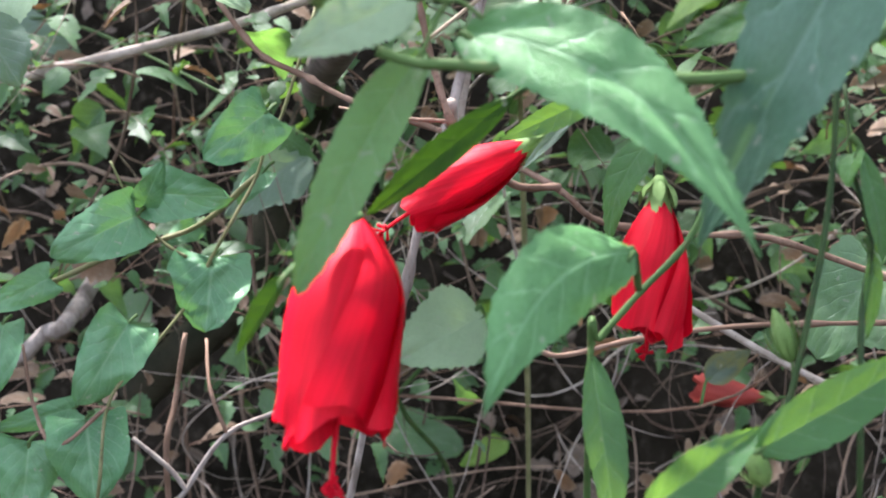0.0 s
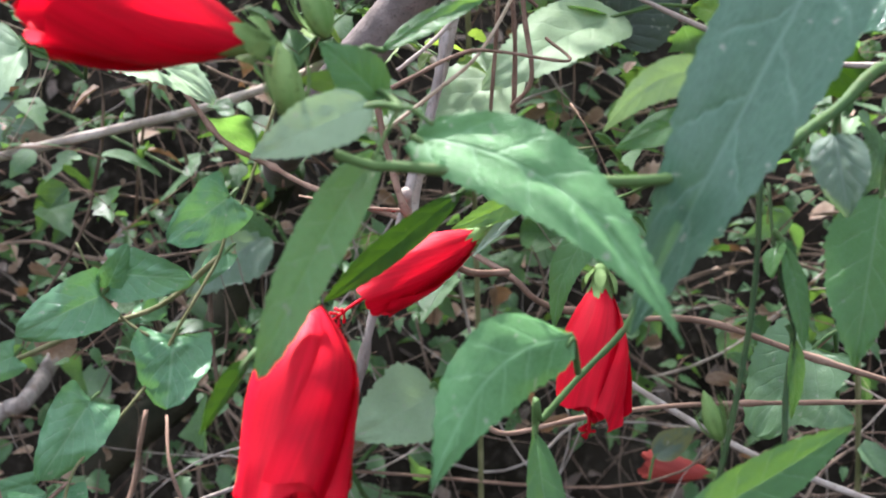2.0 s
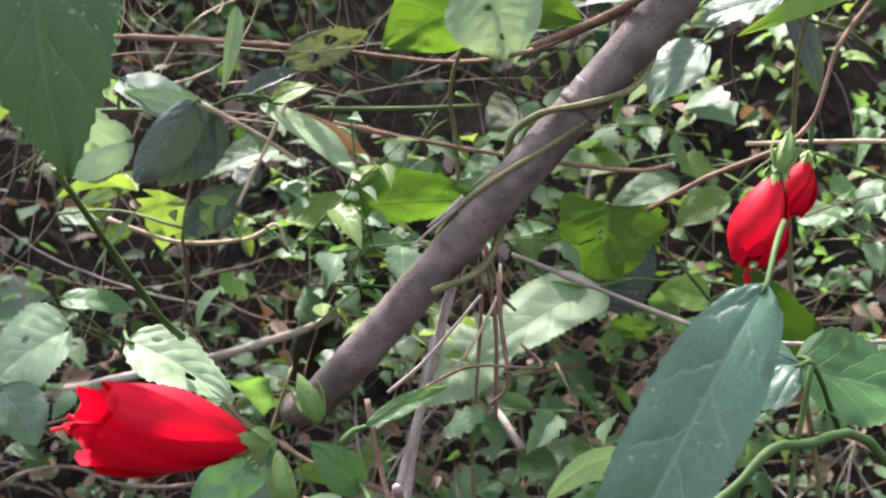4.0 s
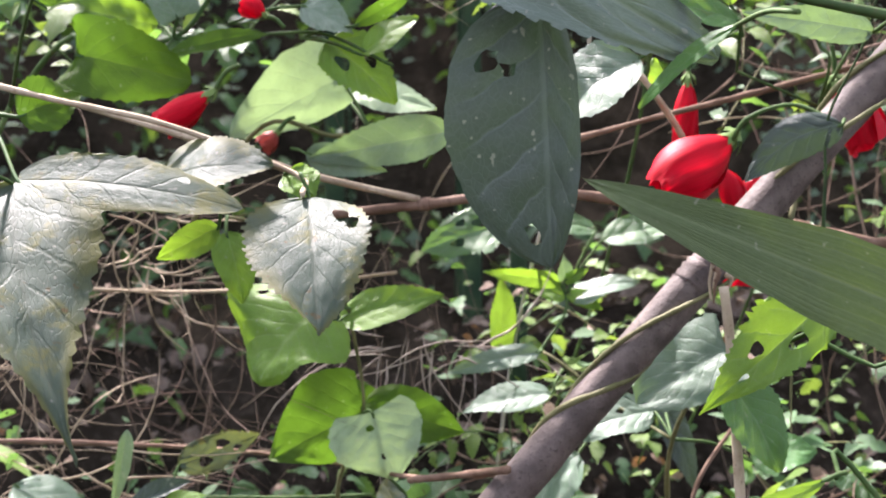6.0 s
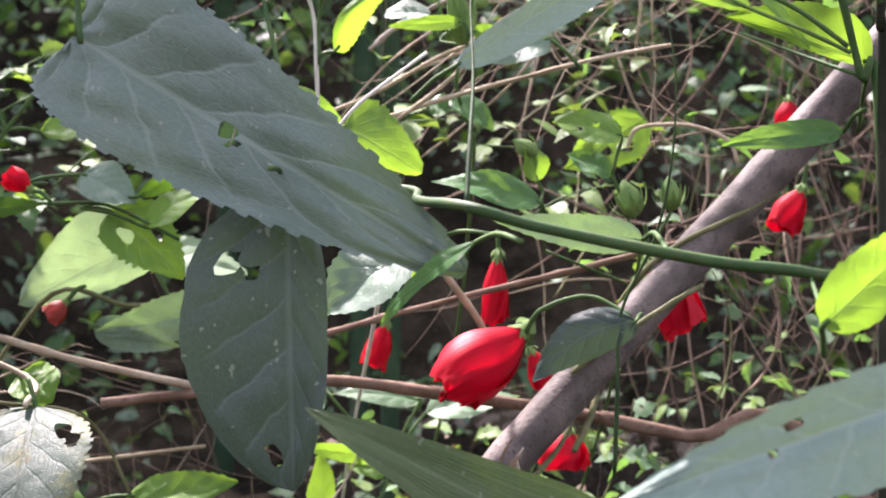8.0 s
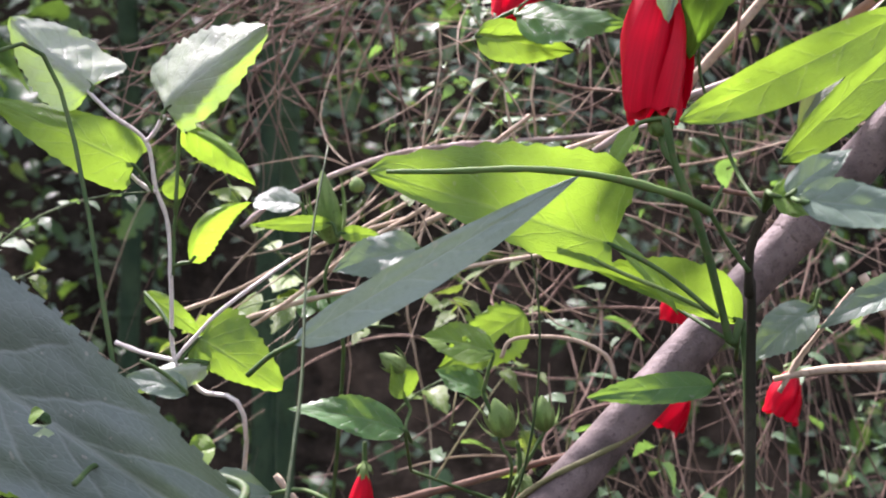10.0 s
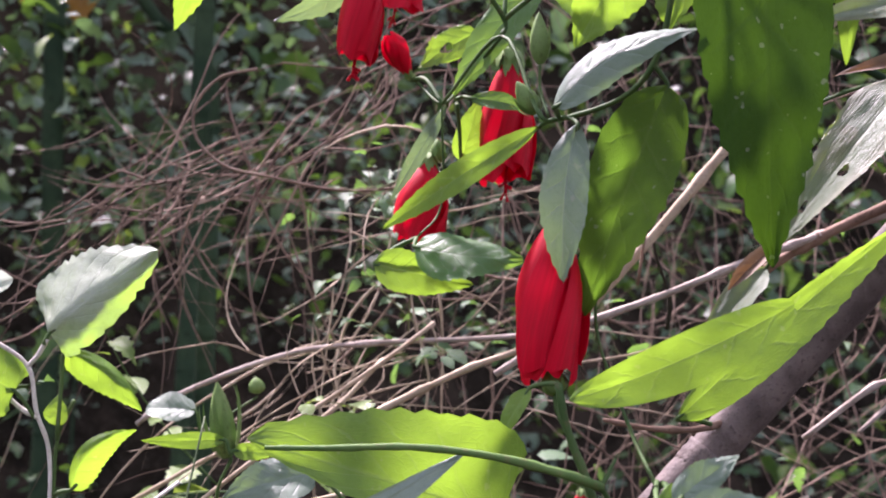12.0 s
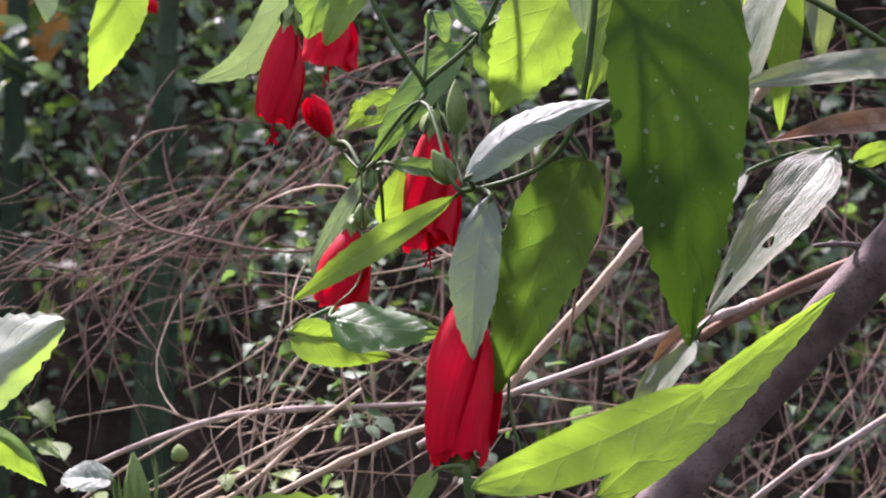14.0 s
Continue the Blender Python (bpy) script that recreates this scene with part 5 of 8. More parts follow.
leaf(mid_vine, (-0.0169, 0.5106, 1.0339), (-0.0086, 0.5104, 0.9982), (0.4074, -0.9075, 0.102), 0.0258, "ovate", YOUNG, att=(-0.0213, 0.5508, 1.0447))
leaf(mid_vine, (-0.0281, 0.6196, 0.8262), (0.0559, 0.6288, 0.8291), (0.1038, -0.9863, 0.1282), 0.0351, "ovate", OLIVE, teeth=12, fold=-12, ragged=0.07, skew=-0.26, att=(-0.019, 0.6398, 0.8526))
leaf(mid_vine, (0.1191, 0.6877, 0.7657), (0.157, 0.6874, 0.7992), (0.0026, -0.9999, -0.0116), 0.0506, "ovate", DARK, teeth=14, att=(0.1182, 0.6876, 0.7544))
leaf(mid_vine, (0.0733, 0.6688, 0.8832), (0.056, 0.669, 0.8696), (-0.4472, -0.6925, 0.5661), 0.0400, "ovate", YELLOWED, att=(0.048, 0.6292, 0.905))
tube(mid_vine, "stem", [(-0.019, 0.6398, 0.8526), (0.0117, 0.6493, 0.8312), (0.0382, 0.669, 0.8285)], 0.00099, 0.00103, STALK)
tube(mid_vine, "stem", [(0.0382, 0.669, 0.8285), (0.1182, 0.6876, 0.7544)], 0.00103, 0.00106, STALK)
leaf(mid_vine, (0.0111, 0.7394, 0.8561), (-0.0023, 0.7395, 0.8338), (0.2512, -0.9558, -0.1529), 0.0306, "heart", PALE, att=(0.0314, 0.6893, 0.8756))
leaf(mid_vine, (0.0664, 0.6887, 0.8469), (0.0432, 0.6889, 0.826), (-0.4563, -0.7356, 0.5006), 0.0426, "heart", LOW_PALE, att=(0.0382, 0.669, 0.8285))


curl_plant = thing("broad_leaved_plant", (-0.22, 0.78, 0), "plant with curled grey-green leaves before dead vines", "plant")
tube(curl_plant, "stem", [(-0.1043, 0.6309, 0.8808), (-0.1205, 0.6408, 0.8141), (-0.1289, 0.6907, 0.7716), (-0.2, 0.95, 0.62), (-0.22, 1.02, 0.3)], 0.00098, 0.00106, TWIG)
tube(curl_plant, "stem", [(-0.1043, 0.6309, 0.8808), (-0.1533, 0.6315, 0.8814), (-0.1925, 0.642, 0.8813)], 0.00098, 0.00099, STALK)
tube(curl_plant, "stem", [(-0.1043, 0.6309, 0.8808), (-0.0804, 0.5907, 0.8859), (-0.0634, 0.6205, 0.8857)], 0.00098, 0.00097, STALK)
leaf(curl_plant, (-0.099, 0.6209, 0.8813), (-0.1301, 0.621, 0.8381), (0.4365, -0.8415, -0.3184), 0.0420, "ovate", DARK, fold=22, att=(-0.1043, 0.6309, 0.8808))
leaf(curl_plant, (-0.186, 0.6219, 0.883), (-0.1591, 0.6214, 0.8417), (0.4729, -0.8215, 0.3186), 0.0424, "round", MINT, holes=((0.45, 0.1, 0.05),), att=(-0.1925, 0.642, 0.8813))
leaf(curl_plant, (-0.1503, 0.6216, 0.898), (-0.1088, 0.6209, 0.8685), (0.4889, -0.5215, 0.6992), 0.0434, "ovate", PALE, att=(-0.1533, 0.6315, 0.8814))
leaf(curl_plant, (-0.0785, 0.5809, 0.9321), (-0.087, 0.5808, 0.8871), (0.4105, -0.9088, -0.0749), 0.0094, "blade", PALE, fold=25)
leaf(curl_plant, (-0.0721, 0.6106, 0.8831), (-0.0204, 0.6097, 0.8433), (0.5197, -0.5095, 0.6858), 0.0283, "lance", MINT, att=(-0.0804, 0.5907, 0.8859))
leaf(curl_plant, (-0.0651, 0.6105, 0.8846), (-0.0402, 0.6102, 0.8923), (-0.2073, -0.7306, 0.6505), 0.0174, "ovate", YOUNG, ragged=0.1, att=(-0.0634, 0.6205, 0.8857))
leaf(curl_plant, (-0.0841, 0.6107, 0.8848), (-0.049, 0.6104, 0.9003), (-0.2559, -0.7848, 0.5645), 0.0149, "lance", DARK, fold=30, att=(-0.0634, 0.6205, 0.8857))
leaf(curl_plant, (-0.0584, 0.6404, 0.8796), (-0.0091, 0.6396, 0.8475), (0.0675, -0.9896, 0.1268), 0.0152, "lance", DRYLEAF, fold=25, att=(-0.0634, 0.6205, 0.8857))
leaf(curl_plant, (-0.1391, 0.6512, 0.8482), (-0.183, 0.6516, 0.8286), (0.0263, -0.9964, -0.0807), 0.0121, "lance", PALE, att=(-0.1123, 0.6359, 0.8543))
leaf(curl_plant, (-0.206, 0.6919, 0.822), (-0.1778, 0.6915, 0.8129), (0.2307, -0.6387, 0.734), 0.0179, "ovate", LOW_DARK, att=(-0.1205, 0.6408, 0.8141))
leaf(curl_plant, (-0.1212, 0.6909, 0.821), (-0.1321, 0.6909, 0.7999), (-0.4492, -0.8632, 0.2306), 0.0269, "ovate", GREEN, att=(-0.1205, 0.6408, 0.8141))
leaf(curl_plant, (-0.0997, 0.6907, 0.849), (-0.0839, 0.6905, 0.8382), (0.4148, -0.6653, 0.6208), 0.0224, "round", DARK, att=(-0.1123, 0.6359, 0.8543))
leaf(curl_plant, (-0.1744, 0.5995, 0.7629), (-0.215, 0.5986, 0.7356), (-0.3538, -0.7558, 0.551), 0.0634, "ovate", MINT, holes=((0.5, 0.3, 0.06),), att=(-0.1518, 0.6186, 0.7469))
leaf(curl_plant, (-0.1203, 0.4992, 0.7685), (-0.0721, 0.4975, 0.7388), (0.4065, -0.5954, 0.693), 0.0404, "ovate", MINT, holes=((0.6, 0.2, 0.05), (0.2, -0.4, 0.04),), att=(-0.1518, 0.6186, 0.7469))
leaf(curl_plant, (-0.1804, 0.6003, 0.7785), (-0.1403, 0.5997, 0.7718), (0.1222, -0.6004, 0.7903), 0.0211, "ovate", GREEN, att=(-0.1518, 0.6186, 0.7469))
leaf(curl_plant, (-0.2011, 0.5585, 0.7374), (-0.1811, 0.557, 0.7081), (0.6631, -0.5731, 0.4815), 0.0417, "ovate", PALE, att=(-0.2139, 0.579, 0.7455))
leaf(curl_plant, (-0.094, 0.3074, 0.9568), (-0.0952, 0.3223, 0.8434), (0.525, -0.8431, -0.116), 0.0619, "ovate", SHADED, teeth=20, bend=0.081, att=(-0.1092, 0.359, 0.9876))
tube(curl_plant, "stem", [(-0.0998, 0.3224, 0.8463), (-0.0967, 0.4499, 0.7877), (-0.0951, 0.4991, 0.7695)], 0.00111, 0.00186, STALK)
leaf(curl_plant, (-0.0972, 0.615, 0.8768), (-0.1473, 0.61, 0.8895), (0.1194, -0.9895, 0.0811), 0.0191, "ovate", PALE, ragged=0.22, skew=0.13, att=(-0.1043, 0.6309, 0.8808))
leaf(curl_plant, (-0.0588, 0.63, 0.907), (-0.0131, 0.64, 0.9238), (0.2003, -0.979, 0.0382), 0.0257, "ovate", YELLOWED, ragged=0.3, holes=((0.3, 0.3, 0.08), (0.55, -0.3, 0.08), (0.7, 0.3, 0.06)), att=(-0.0634, 0.6205, 0.8857))
leaf(curl_plant, (-0.1386, 0.6, 0.8642), (-0.1824, 0.6, 0.8523), (-0.0019, -1, 0.0068), 0.0369, "oval", MINT, holes=((0.45, 0.1, 0.05),), droop=0.3, att=(-0.1925, 0.642, 0.8813))
leaf(curl_plant, (-0.1034, 0.59, 0.8831), (-0.1349, 0.585, 0.8409), (0.1695, -0.9855, -0.01), 0.0301, "oval", DARK, fold=-24, teeth=0, skew=-0.18, att=(-0.1043, 0.6309, 0.8808))
leaf(curl_plant, (-0.0868, 0.63, 0.8348), (-0.118, 0.63, 0.8124), (0.0085, -0.9999, -0.0118), 0.0268, "oval", DARK, teeth=0, att=(-0.1205, 0.6408, 0.8141))


# ---- middle: right side plants ----

right_plant = thing("broad_leaved_plant", (0.3, 0.8, 0), "leafy plant with bluish veined leaves beside the branch", "plant")
tube(right_plant, "stem", [(0.2431, 0.5572, 0.9752), (0.22, 0.5872, 0.9223), (0.2302, 0.6468, 0.8553), (0.242, 0.6862, 0.76), (0.29, 0.75, 0.5), (0.3, 0.8, 0)], 0.00118, 0.00212, GREENVINE)
tube(right_plant, "stem", [(0.22, 0.5872, 0.9223), (0.1906, 0.6277, 0.9425), (0.1544, 0.6483, 0.9704), (0.1332, 0.6885, 0.9627)], 0.00093, 0.00106, GREENVINE)
tube(right_plant, "stem", [(0.1544, 0.6483, 0.9704), (0.1761, 0.6882, 1.0046), (0.1396, 0.6889, 1.0528)], 0.00101, 0.00106, STALK)
leaf(right_plant, (0.2402, 0.5422, 0.9725), (0.1926, 0.5477, 0.9444), (-0.3762, -0.7903, 0.4836), 0.0485, "heart", PALE, wave=0.06, att=(0.2431, 0.5572, 0.9752))
leaf(right_plant, (0.2139, 0.6074, 0.9368), (0.1637, 0.6079, 0.9225), (-0.1855, -0.762, 0.6204), 0.0323, "ovate", PALE, wave=0.07, holes=((0.35, 0.3, 0.05),), att=(0.22, 0.5872, 0.9223))
leaf(right_plant, (0.1524, 0.6283, 0.9707), (0.097, 0.6289, 0.958), (-0.1175, -0.8745, 0.4706), 0.0172, "ovate", PALE, att=(0.1544, 0.6483, 0.9704))
leaf(right_plant, (0.158, 0.6281, 0.9462), (0.1029, 0.6287, 0.9344), (-0.1683, -0.6316, 0.7568), 0.0270, "ovate", PALE, att=(0.1662, 0.6381, 0.9597))
leaf(right_plant, (0.1396, 0.6889, 1.051), (0.0846, 0.6894, 1.0333), (-0.1433, -0.8978, 0.4164), 0.0400, "ovate", LOW_PALE, ragged=0.2, holes=((0.3, 0.3, 0.08), (0.6, -0.3, 0.08), (0.5, 0.5, 0.06),), att=(0.1396, 0.6889, 1.0528))
leaf(right_plant, (0.1352, 0.7085, 0.963), (0.1359, 0.7087, 1.0188), (0.4577, -0.8891, -0.0014), 0.0233, "ovate", YOUNG)
leaf(right_plant, (0.1745, 0.6883, 1.0135), (0.1233, 0.6889, 1.0204), (-0.0351, -0.9857, -0.1649), 0.0134, "ovate", YOUNG, teeth=10, att=(0.1761, 0.6882, 1.0046))
leaf(right_plant, (0.1745, 0.6883, 1.0135), (0.1905, 0.6881, 1.0214), (-0.0385, -0.9975, 0.0584), 0.0092, "ovate", YOUNG, teeth=10, att=(0.1761, 0.6882, 1.0046))
leaf(right_plant, (0.1761, 0.6882, 1.0046), (0.1532, 0.6885, 1.0074), (0.0471, -0.8741, 0.4834), 0.0148, "ovate", YOUNG, teeth=10, att=(0.1761, 0.6882, 1.0046))
leaf(right_plant, (0.1778, 0.6882, 1.001), (0.2232, 0.6877, 1.0136), (-0.2179, -0.6033, 0.7672), 0.0265, "ovate", PALE, teeth=10, att=(0.1761, 0.6882, 1.0046))
leaf(right_plant, (0.1761, 0.6882, 1.0064), (0.199, 0.6879, 0.9955), (0.1832, -0.8929, 0.4114), 0.0148, "ovate", YOUNG, teeth=10, att=(0.1761, 0.6882, 1.0046))
leaf(right_plant, (0.1744, 0.6882, 1.0117), (0.1747, 0.6883, 1.0311), (0.6342, -0.7731, -0.0042), 0.0158, "ovate", PALE, teeth=10, att=(0.1761, 0.6882, 1.0046))
leaf(right_plant, (0.1961, 0.6882, 1.0468), (0.1431, 0.6888, 1.0509), (0.0392, -0.7844, 0.619), 0.0211, "ovate", LOW_PALE, teeth=10, att=(0.1761, 0.6882, 1.0046))
leaf(right_plant, (0.1995, 0.6881, 1.0396), (0.2562, 0.6875, 1.0495), (-0.1222, -0.7489, 0.6513), 0.0290, "ovate", LOW_PALE, teeth=10, att=(0.1761, 0.6882, 1.0046))
leaf(right_plant, (0.2246, 0.6473, 0.946), (0.2457, 0.6468, 0.887), (0.2929, -0.9494, 0.1135), 0.0211, "lance", DARK, att=(0.22, 0.5872, 0.9223))
leaf(right_plant, (0.1706, 0.6078, 0.9135), (0.1415, 0.608, 0.8757), (-0.6568, -0.5617, 0.503), 0.0452, "ovate", PALE, att=(0.1905, 0.6276, 0.9294))
leaf(right_plant, (0.2752, 0.6265, 0.9055), (0.3145, 0.6261, 0.9115), (-0.1185, -0.6841, 0.7197), 0.0358, "ovate", GREEN, att=(0.22, 0.5872, 0.9223))
leaf(right_plant, (0.1911, 0.6371, 0.8302), (0.161, 0.6374, 0.8107), (-0.4467, -0.5808, 0.6805), 0.0317, "ovate", LOW_YOUNG, att=(0.2302, 0.6468, 0.8553))
leaf(right_plant, (0.1723, 0.6874, 0.8386), (0.1278, 0.6878, 0.8161), (-0.3601, -0.6142, 0.7023), 0.0338, "ovate", LOW_PALE, att=(0.2038, 0.6671, 0.8471))
leaf(right_plant, (0.15, 0.7377, 0.8488), (0.1048, 0.7382, 0.8418), (-0.1218, -0.6584, 0.7428), 0.0257, "ovate", LOW_YOUNG, att=(0.2038, 0.6671, 0.8471))
leaf(right_plant, (0.2378, 0.6665, 0.8122), (0.2689, 0.6661, 0.8187), (-0.171, -0.5943, 0.7858), 0.0283, "ovate", LOW_PALE, ragged=0.15, att=(0.2302, 0.6468, 0.8553))
leaf(right_plant, (0.2966, 0.6659, 0.8322), (0.2723, 0.6661, 0.8152), (-0.489, -0.5253, 0.6964), 0.0330, "ovate", LOW_PALE, att=(0.2864, 0.666, 0.8392))
tube(right_plant, "stem", [(0.2038, 0.6671, 0.8471), (0.2302, 0.6468, 0.8553), (0.2864, 0.666, 0.8392)], 0.00103, 0.00103, STALK)
leaf(right_plant, (0.184, 0.5958, 0.7431), (0.1533, 0.5969, 0.762), (0.3184, -0.7641, 0.5611), 0.0353, "ovate", GREEN, att=(0.1948, 0.6159, 0.7458))
leaf(right_plant, (0.115, 0.5756, 0.8258), (0.108, 0.57, 0.7875), (-0.0865, -0.9834, 0.1595), 0.0560, "heart", OLIVE, ragged=0.08, holes=((0.5, 0.1, 0.04),), skew=-0.03, att=(0.1948, 0.6159, 0.7458))
leaf(right_plant, (0.1948, 0.6569, 0.7702), (0.2552, 0.6638, 0.7358), (0.1024, -0.9945, -0.0197), 0.0427, "heart", DULL, skew=0.05, att=(0.1998, 0.6372, 0.775))
leaf(right_plant, (0.1209, 0.66, 0.7764), (0.0422, 0.6, 0.7401), (0.10, -0.66, 0.74), 0.0488, "ovate", MINT, teeth=22, skew=0.03, att=(0.1393, 0.6479, 0.7811))
leaf(right_plant, (0.0657, 0.665, 0.7525), (0.0108, 0.66, 0.7039), (-0.05, -0.70, 0.70), 0.0530, "ovate", MINT, teeth=20, fold=5, skew=-0.03, att=(0.1393, 0.6479, 0.7811))
leaf(right_plant, (0.1761, 0.6172, 0.7714), (0.1475, 0.6177, 0.7781), (0.1266, -0.789, 0.6012), 0.0284, "ovate", YOUNG, att=(0.1998, 0.6372, 0.775))
tube(right_plant, "stem", [(0.1948, 0.6159, 0.7458), (0.1998, 0.6372, 0.775), (0.1393, 0.6479, 0.7811)], 0.00095, 0.00099, STALK)
leaf(right_plant, (0.1485, 0.3473, 0.7759), (0.1042, 0.3569, 0.7582), (-0.4004, -0.6414, 0.6545), 0.0431, "ovate", SHADE, teeth=12, bend=0.07, att=(0.1552, 0.3572, 0.7748))
leaf(right_plant, (0.1595, 0.3969, 0.7678), (0.2168, 0.3957, 0.7517), (0.1603, -0.7646, 0.6242), 0.0474, "ovate", GREEN, teeth=18, bend=0.026, att=(0.1574, 0.397, 0.7701))
tube(right_plant, "stem", [(0.1574, 0.397, 0.7701), (0.1552, 0.3572, 0.7748), (0.1769, 0.3957, 0.7433)], 0.00088, 0.00110, STALK)


near_plant = thing("hibiscus_shoot", (0.42, 0.3, 0), "near hibiscus shoot with long thin leaves", "shrub")
tube(near_plant, "stem", [(0.2237, 0.3372, 0.9311), (0.2437, 0.3469, 0.921), (0.4, 0.32, 0.7), (0.42, 0.3, 0)], 0.00099, 0.00122, STALK)
leaf(near_plant, (0.2207, 0.3372, 0.9308), (0.1238, 0.3382, 0.8882), (-0.061, -0.9914, 0.1157), 0.0127, "lance", YOUNG, fold=10, teeth=0, skew=-0.06, att=(0.2277, 0.3372, 0.9331))
leaf(near_plant, (0.2485, 0.4, 1), (0.1905, 0.4044, 0.9493), (-0.131, -0.9894, 0.0634), 0.0375, "drip", YOUNG, ragged=0.16, holes=((0.35, -0.3, 0.06), (0.55, 0.3, 0.05), (0.7, -0.1, 0.04)), skew=0.15, att=(0.2349, 0.3999, 0.9826))
leaf(near_plant, (0.2118, 0.4325, 0.9606), (0.2327, 0.4344, 0.9217), (0.4583, -0.8649, 0.2048), 0.0387, "ovate", GREEN, teeth=10, att=(0.2349, 0.3999, 0.9826))
tube(near_plant, "stem", [(0.2349, 0.3999, 0.9826), (0.2593, 0.3898, 0.9689), (0.2962, 0.369, 0.9563), (0.42, 0.3, 0.6)], 0.00094, 0.00088, STALK)


# ---- middle: near dark leaves and their green stem ----

dark_shoot = thing("hibiscus_shoot", (0.5, 0.34, 0), "hibiscus shoot with two large dark grey-green leaves", "shrub")
tube(dark_shoot, "stem", [(0.1382, 0.3850, 1.1239), (0.1690, 0.3620, 1.1175), (0.1700, 0.3350, 1.1091), (0.1814, 0.2923, 1.1002), (0.2035, 0.2910, 1.0940), (0.2558, 0.2923, 1.0844), (0.2938, 0.2992, 1.0810), (0.3567, 0.3151, 1.0685), (0.3800, 0.3300, 0.9500), (0.4600, 0.3400, 0.6000), (0.5000, 0.3400, 0.0000)], 0.00152, 0.00223, GREENBARK, sides=10, lumps=0.05)
tube(dark_shoot, "stem", [(0.0498, 0.3356, 1.2119), (0.0557, 0.3289, 1.1823), (0.0589, 0.3267, 1.158)], 0.00114, 0.00092, STALK)
tube(dark_shoot, "stem", [(0.0498, 0.3356, 1.2119), (0.0888, 0.4200, 1.2779), (0.1322, 0.3850, 1.1225)], 0.00076, 0.00095, STALK)
leaf(dark_shoot, (0.0464, 0.383, 1.177), (0.1878, 0.352, 1.087), (-0.2637, -0.961, -0.0835), 0.0631, "broad", SKYLIT, pucker=2.4, fold=5, bow=0.03, teeth=24, wave=0.02, ragged=0.012, holes=((0.5, 0.02, 0.022), (0.53, 0.12, 0.014)), label="large dark grey-green leaf with small bite holes", skew=-0.05, att=(0.0538, 0.3482, 1.176))
leaf(dark_shoot, (0.1244, 0.388, 1.121), (0.1285, 0.392, 1.01), (-0.0436, -0.9744, -0.2206), 0.0618, "oval", DARK, pucker=1.6, fold=-6, bow=0.03, teeth=0, ragged=0.02, wave=0.03, holes=((0.24, 0.62, 0.042), (0.28, 0.36, 0.022), (0.88, 0.3, 0.04)), label="dark hanging leaf with bite holes", bend=-0.004, skew=0.5, att=(0.1207, 0.3292, 1.118))
leaf(dark_shoot, (0.2737, 0.262, 0.9695), (0.1339, 0.338, 1.04), (-0.4283, -0.896, 0.1172), 0.0316, "blade", SAGE, fold=4, bow=0.02, skew=-0.02, att=(0.2665, 0.2627, 0.975))
tube(dark_shoot, "stem", [(0.2665, 0.2627, 0.975), (0.2984, 0.2911, 0.9821), (0.42, 0.33, 0.9), (0.46, 0.34, 0.6)], 0.00064, 0.00067, STALK)
leaf(dark_shoot, (0.3013, 0.196, 1.05), (0.2061, 0.214, 1.016), (-0.2085, -0.9756, 0.0687), 0.0303, "ovate", SLATE, teeth=10, fold=6, holes=((0.55, 0.4, 0.022), (0.62, -0.1, 0.015)), skew=-0.22, att=(0.36, 0.2101, 1.05))
tube(dark_shoot, "stem", [(0.36, 0.2101, 1.05), (0.375, 0.2408, 1.0), (0.4, 0.32, 0.8), (0.46, 0.34, 0.6)], 0.00055, 0.00075, STALK)
tube(dark_shoot, "stem", [(0.1814, 0.2922, 1.1006), (0.1839, 0.3041, 1.1233), (0.1869, 0.3207, 1.1493), (0.189, 0.345, 1.19), (0.196, 0.37, 1.235)], 0.0008, 0.0003, DARKSTALK)
leaf(dark_shoot, (0.2552, 0.3711, 1.1019), (0.1981, 0.3558, 1.1058), (0.2406, -0.9495, -0.2012), 0.0159, "ovate", PALE, teeth=10, att=(0.2462, 0.3028, 1.0884))
leaf(dark_shoot, (0.2713, 0.2433, 1.0609), (0.2984, 0.2266, 1.09), (-0.3532, -0.9153, -0.1935), 0.0201, "ovate", YOUNG, att=(0.2795, 0.2636, 1.0542))
tube(dark_shoot, "stem", [(0.2795, 0.2636, 1.0542), (0.2858, 0.2812, 1.0696), (0.2903, 0.2995, 1.081)], 0.00064, 0.00071, STALK)
leaf(dark_shoot, (0.1849, 0.366, 1.164), (0.2854, 0.361, 1.226), (-0.024, -0.9988, -0.0419), 0.0165, "ovate", SLATE, fold=6, teeth=0, skew=0.21, att=(0.1703, 0.3776, 1.1538), label="narrow drooping leaf with a pale sheen painted on")
leaf(dark_shoot, (0.1812, 0.4667, 1.1111), (0.1378, 0.4741, 1.08), (-0.4762, -0.7287, 0.4922), 0.0491, "ovate", PALE, teeth=10, fold=14, att=(0.2058, 0.4045, 1.1077))
leaf(dark_shoot, (0.1884, 0.3267, 1.0941), (0.1593, 0.3624, 1.0697), (-0.8291, -0.479, 0.2884), 0.0108, "lance", GREEN, att=(0.1972, 0.2862, 1.0889))
leaf(dark_shoot, (0.1752, 0.4094, 1.088), (0.1751, 0.408, 1.099), (0.6557, -0.7501, -0.0864), 0.0132, "ovate", YOUNG)


